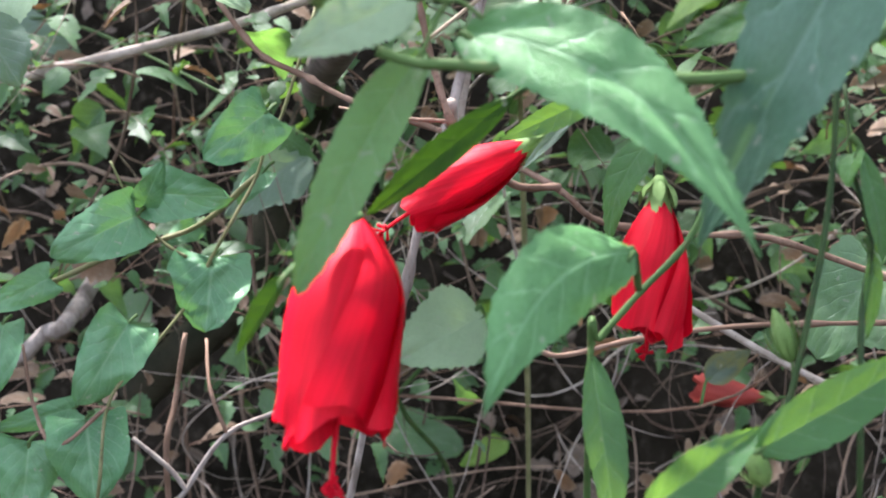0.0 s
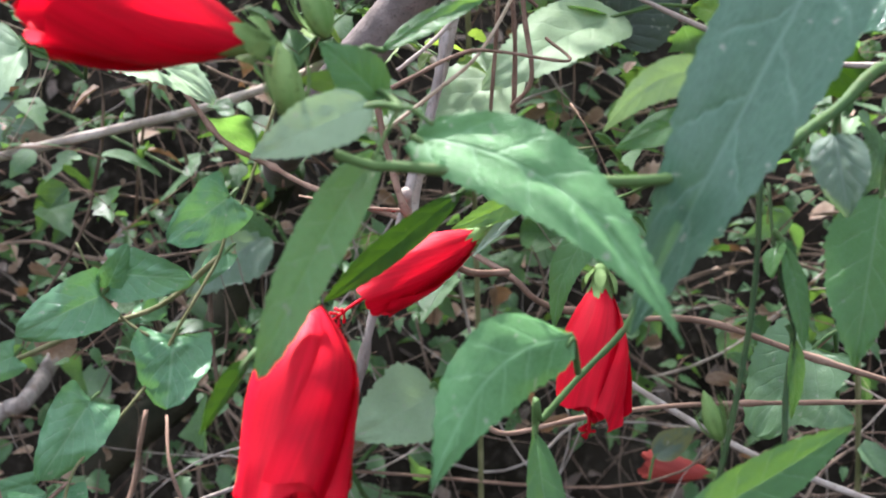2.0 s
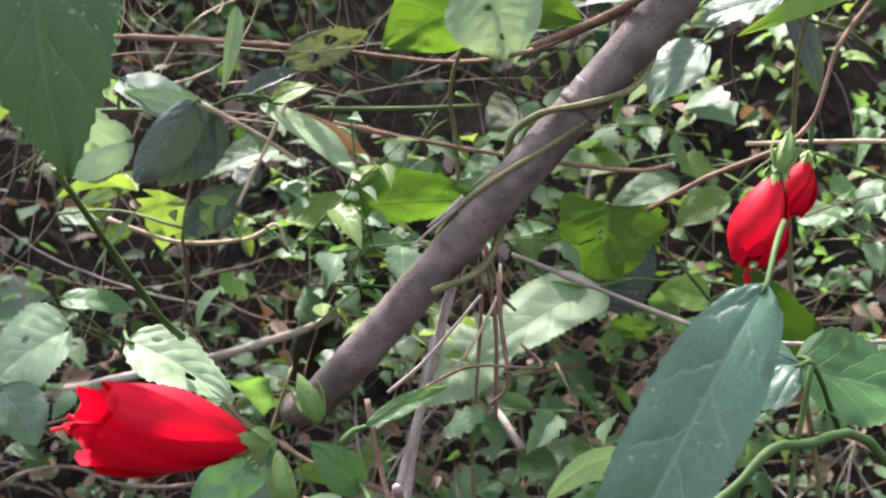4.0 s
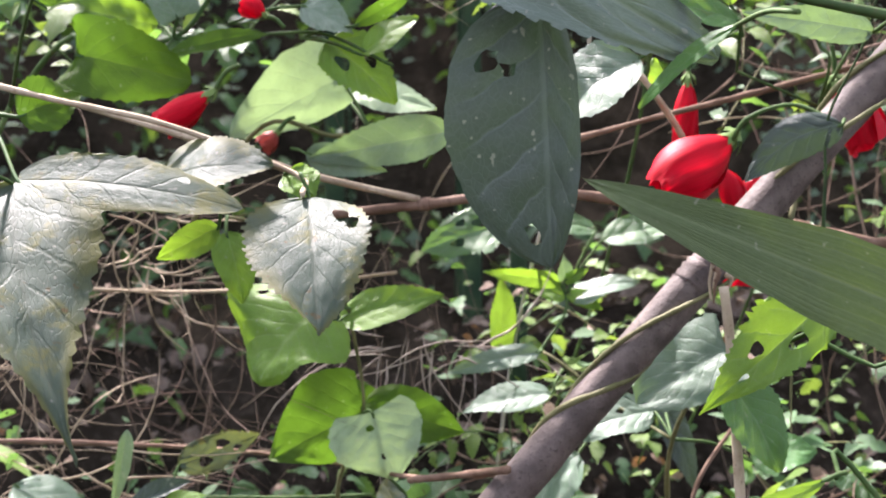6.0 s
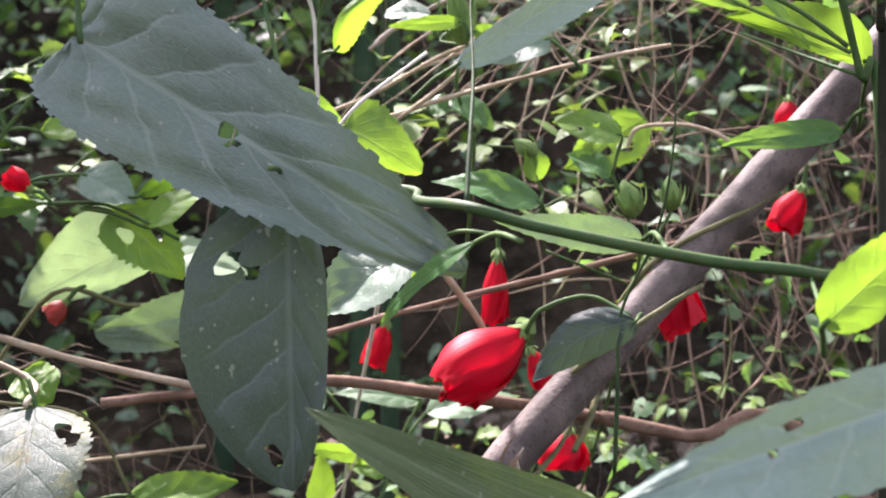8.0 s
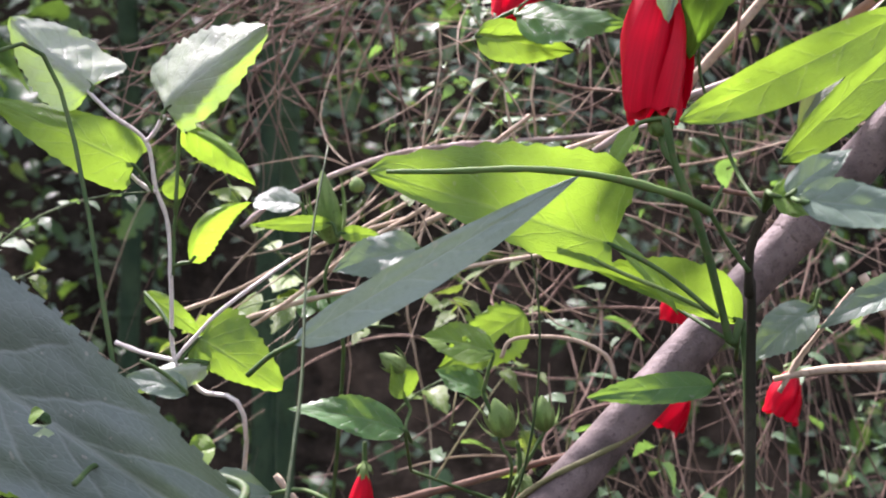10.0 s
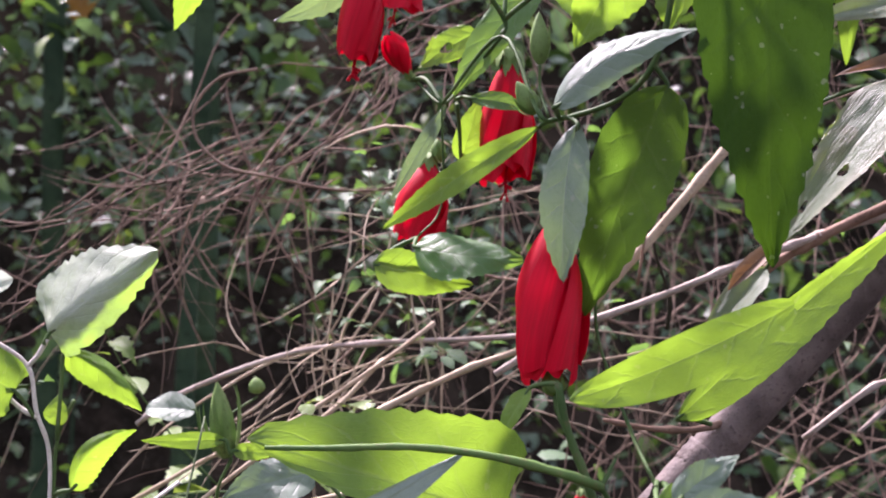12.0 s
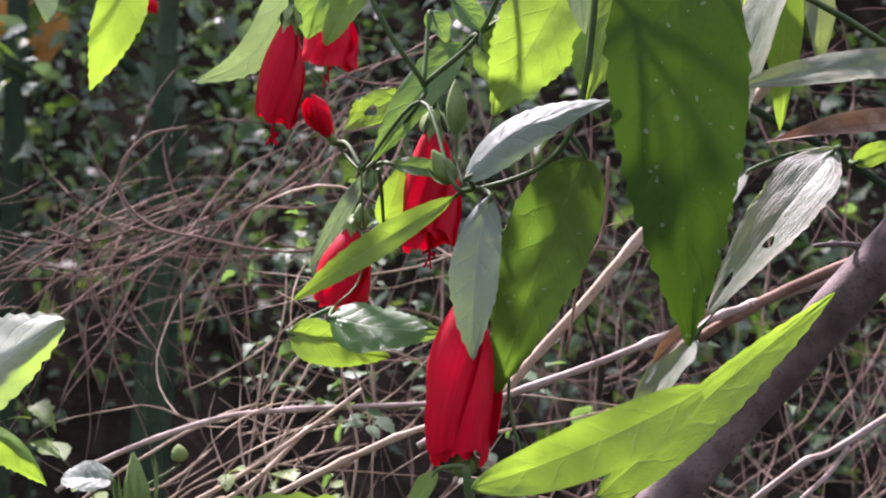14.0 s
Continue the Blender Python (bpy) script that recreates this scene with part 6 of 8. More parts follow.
leaf(right_plant, (0.3153, 0.6, 1.203), (0.2694, 0.6, 1.173), (0.0327, -0.9982, -0.0505), 0.0350, "ovate", YOUNG, ragged=0.1, holes=((0.35, -0.4, 0.09), (0.55, -0.3, 0.06), (0.6, 0.4, 0.05)), skew=-0.13)


# ---- middle: flowers ----
flower((0.185, 0.5123, 0.8429), (0.1697, 0.5072, 0.7988), 0.0269, "red flower hanging by a leaf in the undergrowth", stalk=(0.1913, 0.5173, 0.8612), flare=-0.42, stamen=0.12, seed=20)
flower((0.2101, 0.547, 0.85), (0.1998, 0.547, 0.8204), 0.0181, "smaller red flower hanging behind another", stalk=(0.2127, 0.5471, 0.8698), flare=-0.35, seed=21)
stick("hanging_twig", [(0.1329, 0.5678, 0.8236), (0.1615, 0.5575, 0.8401), (0.195, 0.5472, 0.854), (0.2127, 0.5471, 0.8698), (0.2274, 0.5571, 0.9044), (0.2514, 0.5669, 0.9339)], 0.00120, 0.00120, TWIG, "thin dark flowering twig", "twig")
bud(right_plant, (0.1847, 0.5073, 0.8416), (0.1927, 0.5173, 0.8611), 0.0110, seed=22)
flower((0.2298, 0.489, 1.077), (0.1924, 0.475, 1.047), 0.0300, "bright red flower resting on a brown branch", stalk=(0.2396, 0.4777, 1.0863), flare=-0.30, stamen=0.08, seed=24)
flower((0.2276, 0.5655, 1.121), (0.2257, 0.5689, 1.0844), 0.0144, "narrow red flower hanging behind a twig", stalk=(0.2276, 0.5644, 1.1335), flare=0.0, seed=24)
flower((0.1733, 0.6409, 1.0904), (0.1654, 0.6434, 1.0657), 0.0158, "small orange red flower far back", stalk=(0.1768, 0.6395, 1.1041), flare=0.2, seed=25)
flower((0.3017, 0.543, 1.115), (0.3211, 0.5454, 1.0797), 0.0256, "red flower half hidden behind the thick branch", stalk=(0.2992, 0.5413, 1.1339), flare=0.1, seed=26)
flower((0.2429, 0.5594, 1.0714), (0.2534, 0.5608, 1.0504), 0.0142, "red flower partly hidden behind leaves", stalk=(0.2404, 0.5583, 1.0838), flare=0.0, seed=27)
flower((0.2708, 0.5783, 1.0718), (0.2631, 0.5802, 1.0544), 0.0127, "small red flower behind a grey leaf", stalk=(0.2749, 0.5771, 1.0829), seed=28)
flower((-0.0242, 0.5121, 1.1033), (-0.0498, 0.5146, 1.0864), 0.0160, "red flower bud lying sideways on a stem", stalk=(-0.0097, 0.5053, 1.1157), flare=0.0, seed=29)
flower((0.0025, 0.5125, 1.1417), (-0.0089, 0.5123, 1.1489), 0.0115, "small red flower tip between leaves", stalk=(0.0117, 0.5127, 1.136), flare=0.0, seed=30)
flower((-0.0003, 0.617, 1.0993), (-0.0096, 0.6182, 1.0904), 0.0119, "dull red flower tip in shade", stalk=(0.0096, 0.6158, 1.1075), mat=FADED, seed=31)
flower((0.2744, 0.6321, 1.0308), (0.2731, 0.6355, 1.0062), 0.0286, "red flower hanging below the branch", stalk=(0.2756, 0.6199, 1.045), flare=0.1, seed=32)
flower((0.408, 0.6241, 1.2224), (0.407, 0.6268, 1.2027), 0.0146, "red flower beside the branch", stalk=(0.4092, 0.6224, 1.2339), seed=33)
flower((0.4091, 0.6112, 1.1665), (0.3966, 0.6156, 1.1425), 0.0187, "red flower below the branch", stalk=(0.4122, 0.6092, 1.1793), flare=0.1, seed=34)
flower((0.464, 0.5945, 1.176), (0.4564, 0.599, 1.1476), 0.0197, "red flower at a dark stem", stalk=(0.4654, 0.5927, 1.1886), seed=35)


# ---- middle: twigs ----

side_branch = thing("brown_branch", (0.7, 0.66, 0.02), "smooth brown side branch under a red flower", "branch")
tube(side_branch, "limb", [(0.0347, 0.5273, 1.0435), (0.079, 0.5332, 1.0486), (0.138, 0.5277, 1.0544), (0.1918, 0.5241, 1.0484), (0.2504, 0.5304, 1.0405), (0.3179, 0.5367, 1.0275), (0.396, 0.5425, 1.0106), (0.62, 0.62, 0.7), (0.7, 0.66, 0.02)], 0.00239, 0.00396, TWIG, sides=12, lumps=0.08)
tube(side_branch, "knot", [(0.0784, 0.5333, 1.0486), (0.0817, 0.533, 1.049), (0.0849, 0.5326, 1.0494)], 0.00350, 0.00377, TWIG, "swollen knot", sides=10)
tube(side_branch, "knot", [(0.1891, 0.5243, 1.0489), (0.1928, 0.524, 1.0484), (0.1966, 0.5238, 1.0478)], 0.00350, 0.00377, TWIG, "swollen knot", sides=10)
tube(side_branch, "knot", [(0.2728, 0.5311, 1.037), (0.2762, 0.5309, 1.0362), (0.2799, 0.5317, 1.0354)], 0.00357, 0.00385, TWIG, "swollen knot", sides=10)
stick("pale_twig", [(-0.0872, 0.5005, 1.0952), (-0.0396, 0.5085, 1.0816), (-0.0084, 0.5171, 1.073), (0.0213, 0.5259, 1.064), (0.079, 0.5329, 1.0513)], 0.00151, 0.00189, TAN, "pale tan twig in the thicket", "twig", knots=2)
stick("dark_twig", [(0.1027, 0.5493, 1.0665), (0.139, 0.555, 1.0784), (0.1987, 0.5532, 1.0951), (0.2565, 0.5518, 1.109), (0.3007, 0.5519, 1.1207), (0.3515, 0.5511, 1.1347)], 0.00139, 0.00175, TWIG, "thin dark twig in the thicket", "twig", knots=4)
stick("tan_stick", [(0.1833, 0.5061, 1.1182), (0.1967, 0.5071, 1.1011), (0.2135, 0.5185, 1.0796), (0.2188, 0.5299, 1.0656)], 0.00159, 0.00164, TAN, "short tan broken stick", "twig")
stick("climbing_vine", [(0.2276, 0.5137, 1.0274), (0.2388, 0.4957, 1.0426), (0.2568, 0.4868, 1.0622), (0.2771, 0.4834, 1.0767), (0.3015, 0.4846, 1.0917), (0.3148, 0.4979, 1.0982)], 0.00133, 0.00133, GREENVINE, "thin olive vine climbing along the branch", "vine")
leaf(right_plant, (0.2732, 0.457, 1.0785), (0.2281, 0.4612, 1.0518), (-0.0999, -0.9949, 0.0098), 0.0244, "ovate", DARK, fold=-14, bend=0.107, att=(0.2776, 0.4665, 1.082))
stick("arched_stalk", [(0.2287, 0.4843, 1.0747), (0.2355, 0.478, 1.0849), (0.2561, 0.4767, 1.0908), (0.2736, 0.4668, 1.0812)], 0.00110, 0.00108, STALK, "arched green flower stalk", "stalk")
stick("upright_shoot", [(0.2638, 0.4635, 1.0108), (0.2652, 0.4596, 1.053), (0.2666, 0.4569, 1.082), (0.2793, 0.4434, 1.1143), (0.2838, 0.4301, 1.148), (0.284, 0.425, 1.185), (0.279, 0.43, 1.225)], 0.00095, 0.0003, DARKSTALK, "thin dark green upright stem", "stem")
stick("white_stick", [(0.2134, 0.4477, 1.0034), (0.216, 0.4475, 0.9762), (0.2181, 0.4473, 0.9267), (0.2195, 0.4471, 0.8975)], 0.00223, 0.00247, TAN, "pale peeled straight stick", "stick", lumps=0.04)
stick("brown_twig", [(-0.1888, 0.6322, 0.9227), (-0.1299, 0.6314, 0.9213), (-0.0397, 0.6403, 0.9152), (0.0297, 0.6395, 0.9067), (0.0738, 0.5689, 0.906), (0.1125, 0.4885, 0.9166)], 0.00131, 0.00133, TWIG, "long thin brown twig across the tangle", "twig", knots=3)
stick("brown_twig", [(0.0732, 0.5489, 0.9065), (0.0994, 0.5086, 0.9139), (0.1169, 0.4685, 0.9205)], 0.00175, 0.00205, TWIG, "bundle of dry brown stalks at the branch", "twig")
stick("brown_twig", [(-0.0347, 0.6501, 0.8737), (0.0054, 0.6495, 0.8648), (0.0624, 0.6488, 0.8541), (0.1317, 0.6379, 0.8441), (0.1568, 0.6276, 0.8465)], 0.00134, 0.00131, TWIG, "thin brown twig in the thicket", "twig", knots=2)
stick("green_twig", [(-0.0472, 0.6703, 0.8829), (0.0044, 0.6696, 0.8823), (0.0527, 0.6691, 0.8834)], 0.00138, 0.00103, STALK, "thin green twig in the thicket", "twig")
stick("pale_twig", [(0.1883, 0.5873, 0.8572), (0.2285, 0.5868, 0.8579), (0.2625, 0.5864, 0.8575), (0.302, 0.5859, 0.8533), (0.3583, 0.5852, 0.8526)], 0.00124, 0.00124, TAN, "thin tan twig in the thicket", "twig", knots=2)
stick("pale_twig", [(-0.2347, 0.6935, 1.0698), (-0.1576, 0.6923, 1.0193), (-0.0941, 0.6915, 1.0097), (-0.0164, 0.6905, 1.0105), (0.0685, 0.6896, 1.0201)], 0.00106, 0.00106, TAN, "thin pale dry vine", "vine")
stick("pale_twig", [(-0.1663, 0.6514, 0.82), (-0.1262, 0.6508, 0.806), (-0.0859, 0.6504, 0.8072), (-0.069, 0.6502, 0.8154), (-0.0625, 0.65, 0.8019)], 0.00134, 0.00101, TAN, "curved pale dry twig", "twig")
stick("pale_twig", [(-0.1032, 0.6109, 0.8835), (-0.0717, 0.6105, 0.8656), (-0.0521, 0.6102, 0.852)], 0.00127, 0.00127, TAN, "short pale broken twig", "twig")
stick("pale_twig", [(-0.0571, 0.6104, 0.8829), (-0.0702, 0.6104, 0.856), (-0.0848, 0.6104, 0.8276)], 0.00127, 0.00095, TAN, "thin leaning pale twig", "twig")
stick("hanging_stalk", [(0.0398, 0.5298, 0.8073), (0.0297, 0.5289, 0.7852), (0.0223, 0.5376, 0.7557), (0.0132, 0.546, 0.7196), (0.0051, 0.5541, 0.6767), (0.0042, 0.4682, 0.7048)], 0.00250, 0.00233, GREYTWIG, "grey hanging dead stalk", "stalk", knots=2)
stick("hanging_stalk", [(0.0425, 0.5298, 0.8073), (0.045, 0.5286, 0.7822), (0.0418, 0.5363, 0.7301)], 0.00111, 0.00085, TWIG, "thin hanging dead stalk", "stalk")
stick("hanging_stalk", [(0.0467, 0.5297, 0.8072), (0.0518, 0.5279, 0.7683), (0.0516, 0.5358, 0.7215)], 0.00111, 0.00113, TWIG, "thin brown hanging stalk", "stalk")
stick("hanging_stalk", [(0.0468, 0.5298, 0.81), (0.0548, 0.5286, 0.7849), (0.0616, 0.5282, 0.7765)], 0.00111, 0.00083, TWIG, "short bent dead stalk", "stalk")
stick("long_twig", [(0.0611, 0.5394, 0.8033), (0.0969, 0.5585, 0.7877), (0.1587, 0.5768, 0.762), (0.2062, 0.586, 0.7507), (0.2762, 0.5954, 0.7497), (0.3325, 0.595, 0.7505)], 0.00113, 0.00155, GREYTWIG, "long thin grey twig", "twig", knots=4)
stick("curved_twig", [(-0.0055, 0.4964, 0.7256), (0.0159, 0.4969, 0.7417), (0.0346, 0.4975, 0.7574), (0.0513, 0.5086, 0.7849), (0.054, 0.5193, 0.7999)], 0.00080, 0.00082, TAN, "thin curved tan stem", "twig")


# ---- upper: sapling with toothed leaves ----

sapling = thing("sapling", (0.14, 0.97, 0.5), "slender pale-stemmed sapling with folded toothed leaves", "sapling")
tube(sapling, "stem", [(0.0947, 0.4994, 1.2872), (0.1067, 0.4995, 1.276), (0.1214, 0.5042, 1.2656), (0.1257, 0.512, 1.2469), (0.1316, 0.5191, 1.2303), (0.1336, 0.5292, 1.2008), (0.1356, 0.5393, 1.1713), (0.1473, 0.5431, 1.157), (0.1701, 0.5458, 1.133), (0.15, 0.75, 0.98), (0.14, 0.97, 0.75)], 0.00084, 0.00120, PALESTEM, "thin whitish stem", sides=8)
tube(sapling, "stem", [(0.1294, 0.4958, 1.2764), (0.1257, 0.5006, 1.2702), (0.1214, 0.5042, 1.2656)], 0.00099, 0.00100, PALESTEM)
tube(sapling, "stem", [(0.1117, 0.5108, 1.2542), (0.1192, 0.5128, 1.248), (0.1258, 0.5124, 1.2444)], 0.00100, 0.00101, PALESTEM)
tube(sapling, "stem", [(0.1076, 0.5475, 1.1787), (0.1209, 0.5443, 1.1737), (0.1356, 0.5395, 1.1702)], 0.00104, 0.00103, PALESTEM)
tube(sapling, "stem", [(0.1356, 0.5395, 1.1702), (0.1437, 0.5385, 1.1799), (0.1571, 0.5369, 1.1944), (0.1884, 0.5378, 1.2193)], 0.00103, 0.00080, PALESTEM)
tube(sapling, "stem", [(0.1344, 0.5257, 1.2082), (0.1349, 0.5177, 1.2354), (0.1414, 0.5085, 1.2521)], 0.00077, 0.00076, STALK)
leaf(sapling, (0.0975, 0.4994, 1.289), (0.0604, 0.4968, 1.318), (0.247, -0.9403, 0.234), 0.0540, "broad", SHEEN, teeth=15, fold=-34, ragged=0.07, label="folded toothed leaf with a sheen put into its colour", bend=-0.054, skew=0.36, att=(0.0965, 0.4994, 1.286))
leaf(sapling, (0.1301, 0.4958, 1.279), (0.1734, 0.4773, 1.314), (-0.3658, -0.9299, -0.0378), 0.0500, "broad", SHEEN, teeth=15, fold=-34, ragged=0.07, label="folded toothed leaf with a sheen put into its colour", bend=-0.013, skew=-0.34, att=(0.1278, 0.4964, 1.274))
leaf(sapling, (0.1164, 0.5068, 1.2552), (0.0526, 0.5069, 1.2824), (-0.0115, -0.9997, -0.0235), 0.0290, "broad", YOUNG, teeth=13, fold=-14, att=(0.1248, 0.5125, 1.2444), label="yellow-green toothed leaf")
leaf(sapling, (0.1359, 0.5051, 1.273), (0.1706, 0.5048, 1.248), (-0.0647, -0.9948, -0.079), 0.0177, "ovate", YOUNG, teeth=13, fold=-35, pucker=2.5, label="rolled yellow-green toothed leaf", bend=-0.088, skew=0.39, att=(0.1351, 0.5122, 1.237))
leaf(sapling, (0.1348, 0.5136, 1.2412), (0.1342, 0.5113, 1.2544), (-0.3721, -0.912, -0.1729), 0.0124, "ovate", YOUNG, teeth=8, att=(0.1349, 0.5177, 1.2354))
leaf(sapling, (0.1418, 0.5214, 1.214), (0.1691, 0.5064, 1.24), (-0.1957, -0.9221, -0.3338), 0.0163, "ovate", YOUNG, teeth=13, fold=-30, label="folded toothed leaf with a pale rim", bend=-0.188, skew=0.45, att=(0.1349, 0.5219, 1.212))
leaf(sapling, (0.1469, 0.5407, 1.181), (0.1857, 0.5347, 1.157), (-0.1217, -0.9913, 0.0507), 0.0319, "broad", YOUNG, fold=-10, teeth=15, ragged=0.07, label="broad yellow-green toothed leaf", skew=-0.27, att=(0.1387, 0.539, 1.17))
leaf(sapling, (0.1197, 0.5516, 1.203), (0.1487, 0.5507, 1.182), (0.0517, -0.9924, 0.1118), 0.0123, "ovate", YOUNG, att=(0.136, 0.5324, 1.1807))
# paleness comes from the sheen painted into the leaf colour
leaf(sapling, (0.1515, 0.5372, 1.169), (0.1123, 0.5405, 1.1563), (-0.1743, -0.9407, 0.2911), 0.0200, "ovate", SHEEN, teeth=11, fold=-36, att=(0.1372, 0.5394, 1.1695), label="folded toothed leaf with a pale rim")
leaf(sapling, (0.2085, 0.5515, 1.2398), (0.1696, 0.5579, 1.2386), (-0.1584, -0.9839, -0.0825), 0.0093, "ovate", YOUNG, att=(0.2115, 0.5523, 1.2329))
leaf(sapling, (0.2125, 0.5518, 1.235), (0.2331, 0.5487, 1.2338), (-0.1492, -0.9866, -0.0656), 0.0093, "ovate", YOUNG, att=(0.2115, 0.5523, 1.2329))
leaf(sapling, (0.1945, 0.5919, 1.2567), (0.1694, 0.5957, 1.2571), (-0.1093, -0.7737, 0.624), 0.0192, "round", PALE, att=(0.1974, 0.5937, 1.2438))
leaf(sapling, (0.2497, 0.5272, 1.2243), (0.2078, 0.5258, 1.212), (-0.0886, -0.9069, 0.4119), 0.0279, "ovate", PALE, att=(0.2647, 0.5274, 1.2102))
leaf(sapling, (0.2047, 0.5818, 1.2069), (0.2275, 0.5814, 1.1896), (0.3725, -0.776, 0.509), 0.0266, "ovate", GREEN, att=(0.2105, 0.5821, 1.2002))
leaf(sapling, (0.2036, 0.5833, 1.2001), (0.191, 0.5844, 1.2053), (0.1889, -0.7666, 0.6137), 0.0228, "ovate", GREEN, att=(0.2105, 0.5821, 1.2002))
tube(sapling, "stem", [(0.2125, 0.5653, 1.2321), (0.2065, 0.5694, 1.2158), (0.2105, 0.5821, 1.2002), (0.2182, 0.5976, 1.1675), (0.21, 0.75, 1.02), (0.14, 0.97, 0.75)], 0.00082, 0.00113, STALK)
bud(sapling, (0.2098, 0.5657, 1.232), (0.2034, 0.5597, 1.2682), 0.0126, bracts=12, seed=36)
tube(sapling, "stem", [(0.2125, 0.5653, 1.2321), (0.201, 0.6055, 1.2473), (0.2261, 0.6179, 1.2678)], 0.00055, 0.00060, STALK)
bud(sapling, (0.2261, 0.6177, 1.2693), (0.2244, 0.6162, 1.2781), 0.0090, bracts=0, seed=37)
stick("dry_stalk", [(0.3774, 0.4161, 1.158), (0.3958, 0.4125, 1.1618), (0.4132, 0.4096, 1.1628), (0.4437, 0.4045, 1.1644)], 0.00110, 0.00265, TAN, "pale dry stalk lying across the stems", "stalk", lumps=0.1)
stick("dry_stalk", [(0.3798, 0.4166, 1.153), (0.3879, 0.4128, 1.1673), (0.3992, 0.4082, 1.1828), (0.4074, 0.4049, 1.1938)], 0.00110, 0.00088, TAN, "thin pale dry stalk", "stalk", knots=2)
leaf(right_plant, (0.3925, 0.4086, 1.1866), (0.3686, 0.4163, 1.1648), (-0.5259, -0.7969, 0.2974), 0.0219, "ovate", PALE, att=(0.3944, 0.4071, 1.1936))
leaf(right_plant, (0.4273, 0.3807, 1.1966), (0.3859, 0.3909, 1.1761), (-0.3991, -0.829, 0.3917), 0.0162, "ovate", PALE, att=(0.4313, 0.3793, 1.2009))
leaf(sapling, (0.3542, 0.4202, 1.1554), (0.3042, 0.429, 1.1502), (-0.1913, -0.9588, 0.2098), 0.0149, "ovate", GREEN, teeth=8, att=(0.3504, 0.3896, 1.1575))
leaf(sapling, (0.2437, 0.5358, 1.1537), (0.2364, 0.5334, 1.1745), (0.6263, -0.7685, 0.1308), 0.0237, "ovate", YOUNG, att=(0.2466, 0.5363, 1.1485))
leaf(sapling, (0.2848, 0.5258, 1.1751), (0.2505, 0.5298, 1.1825), (0.0196, -0.8381, 0.5451), 0.0269, "ovate", YOUNG, ragged=0.12, holes=((0.4, 0.2, 0.06), (0.6, -0.3, 0.06),), att=(0.2803, 0.5297, 1.1568))
leaf(sapling, (0.2803, 0.5297, 1.1568), (0.2576, 0.5314, 1.1669), (0.1655, -0.8422, 0.5131), 0.0202, "ovate", GREEN, att=(0.2803, 0.5297, 1.1568))
leaf(sapling, (0.2409, 0.5082, 1.1381), (0.188, 0.5045, 1.1472), (0.1513, -0.827, 0.5414), 0.0244, "ovate", GREEN, att=(0.2448, 0.5187, 1.1331))
bud(sapling, (0.2432, 0.5337, 1.1668), (0.2312, 0.5342, 1.1745), 0.0090, seed=38)
bud(sapling, (0.2916, 0.5315, 1.136), (0.2856, 0.5293, 1.1542), 0.0127, bracts=10, seed=39)
bud(sapling, (0.3098, 0.5282, 1.1388), (0.3078, 0.5256, 1.1558), 0.0106, bracts=10, seed=40)
tube(sapling, "stem", [(0.2466, 0.5363, 1.1485), (0.2409, 0.5082, 1.1381), (0.2477, 0.5411, 1.1198)], 0.00080, 0.00080, STALK)
tube(sapling, "stem", [(0.2803, 0.5297, 1.1568), (0.2891, 0.5323, 1.1334), (0.2967, 0.5568, 1.1035), (0.3, 0.8, 0.95), (0.2, 0.97, 0.7)], 0.00080, 0.00110, STALK)
tube(sapling, "stem", [(0.3098, 0.5282, 1.1388), (0.3, 0.5329, 1.1204), (0.2967, 0.5568, 1.1035)], 0.00080, 0.00110, STALK)
tube(sapling, "stem", [(0.2477, 0.5411, 1.1198), (0.2967, 0.5568, 1.1035)], 0.00080, 0.00082, STALK)
leaf(sapling, (0.1556, 0.5534, 1.1304), (0.1401, 0.557, 1.1237), (-0.3943, -0.7706, 0.5008), 0.0202, "ovate", YOUNG)
leaf(sapling, (0.1426, 0.5308, 1.1545), (0.1145, 0.5338, 1.1618), (0.0695, -0.7903, 0.6088), 0.0195, "ovate", PALE, att=(0.1206, 0.5316, 1.1694))


# ---- upper: flowering shoots ----

upper_shoot = thing("hibiscus_shoot", (0.36, 0.42, 0), "upright hibiscus shoot with translucent yellow-green leaves", "shrub")
tube(upper_shoot, "stem", [(0.3205, 0.3731, 1.2511), (0.3253, 0.3757, 1.2334), (0.3354, 0.3786, 1.2099), (0.3491, 0.3891, 1.1706), (0.3578, 0.3943, 1.1368), (0.35, 0.4, 0.7), (0.36, 0.42, 0)], 0.00141, 0.00203, STALK, sides=10)
tube(upper_shoot, "stem", [(0.3521, 0.3594, 1.2146), (0.3498, 0.3675, 1.2016), (0.3519, 0.3753, 1.1863), (0.3554, 0.3837, 1.1668), (0.35, 0.4, 0.9)], 0.00155, 0.00201, MOSSLOG, sides=10)
tube(upper_shoot, "stem", [(0.3521, 0.3594, 1.2146), (0.3525, 0.3861, 1.2359), (0.342, 0.3915, 1.2704), (0.3399, 0.3878, 1.2912)], 0.00078, 0.00064, STALK)
tube(upper_shoot, "stem", [(0.3496, 0.369, 1.1938), (0.3409, 0.3682, 1.2053), (0.3329, 0.3626, 1.2143)], 0.00098, 0.00097, STALK)
tube(upper_shoot, "stem", [(0.2161, 0.3647, 1.2248), (0.2364, 0.3613, 1.225), (0.2642, 0.3564, 1.2259), (0.2921, 0.3523, 1.2232), (0.318, 0.3542, 1.2178), (0.3329, 0.3626, 1.2143)], 0.00085, 0.00185, LIGHTSTALK, "thin green stalk")
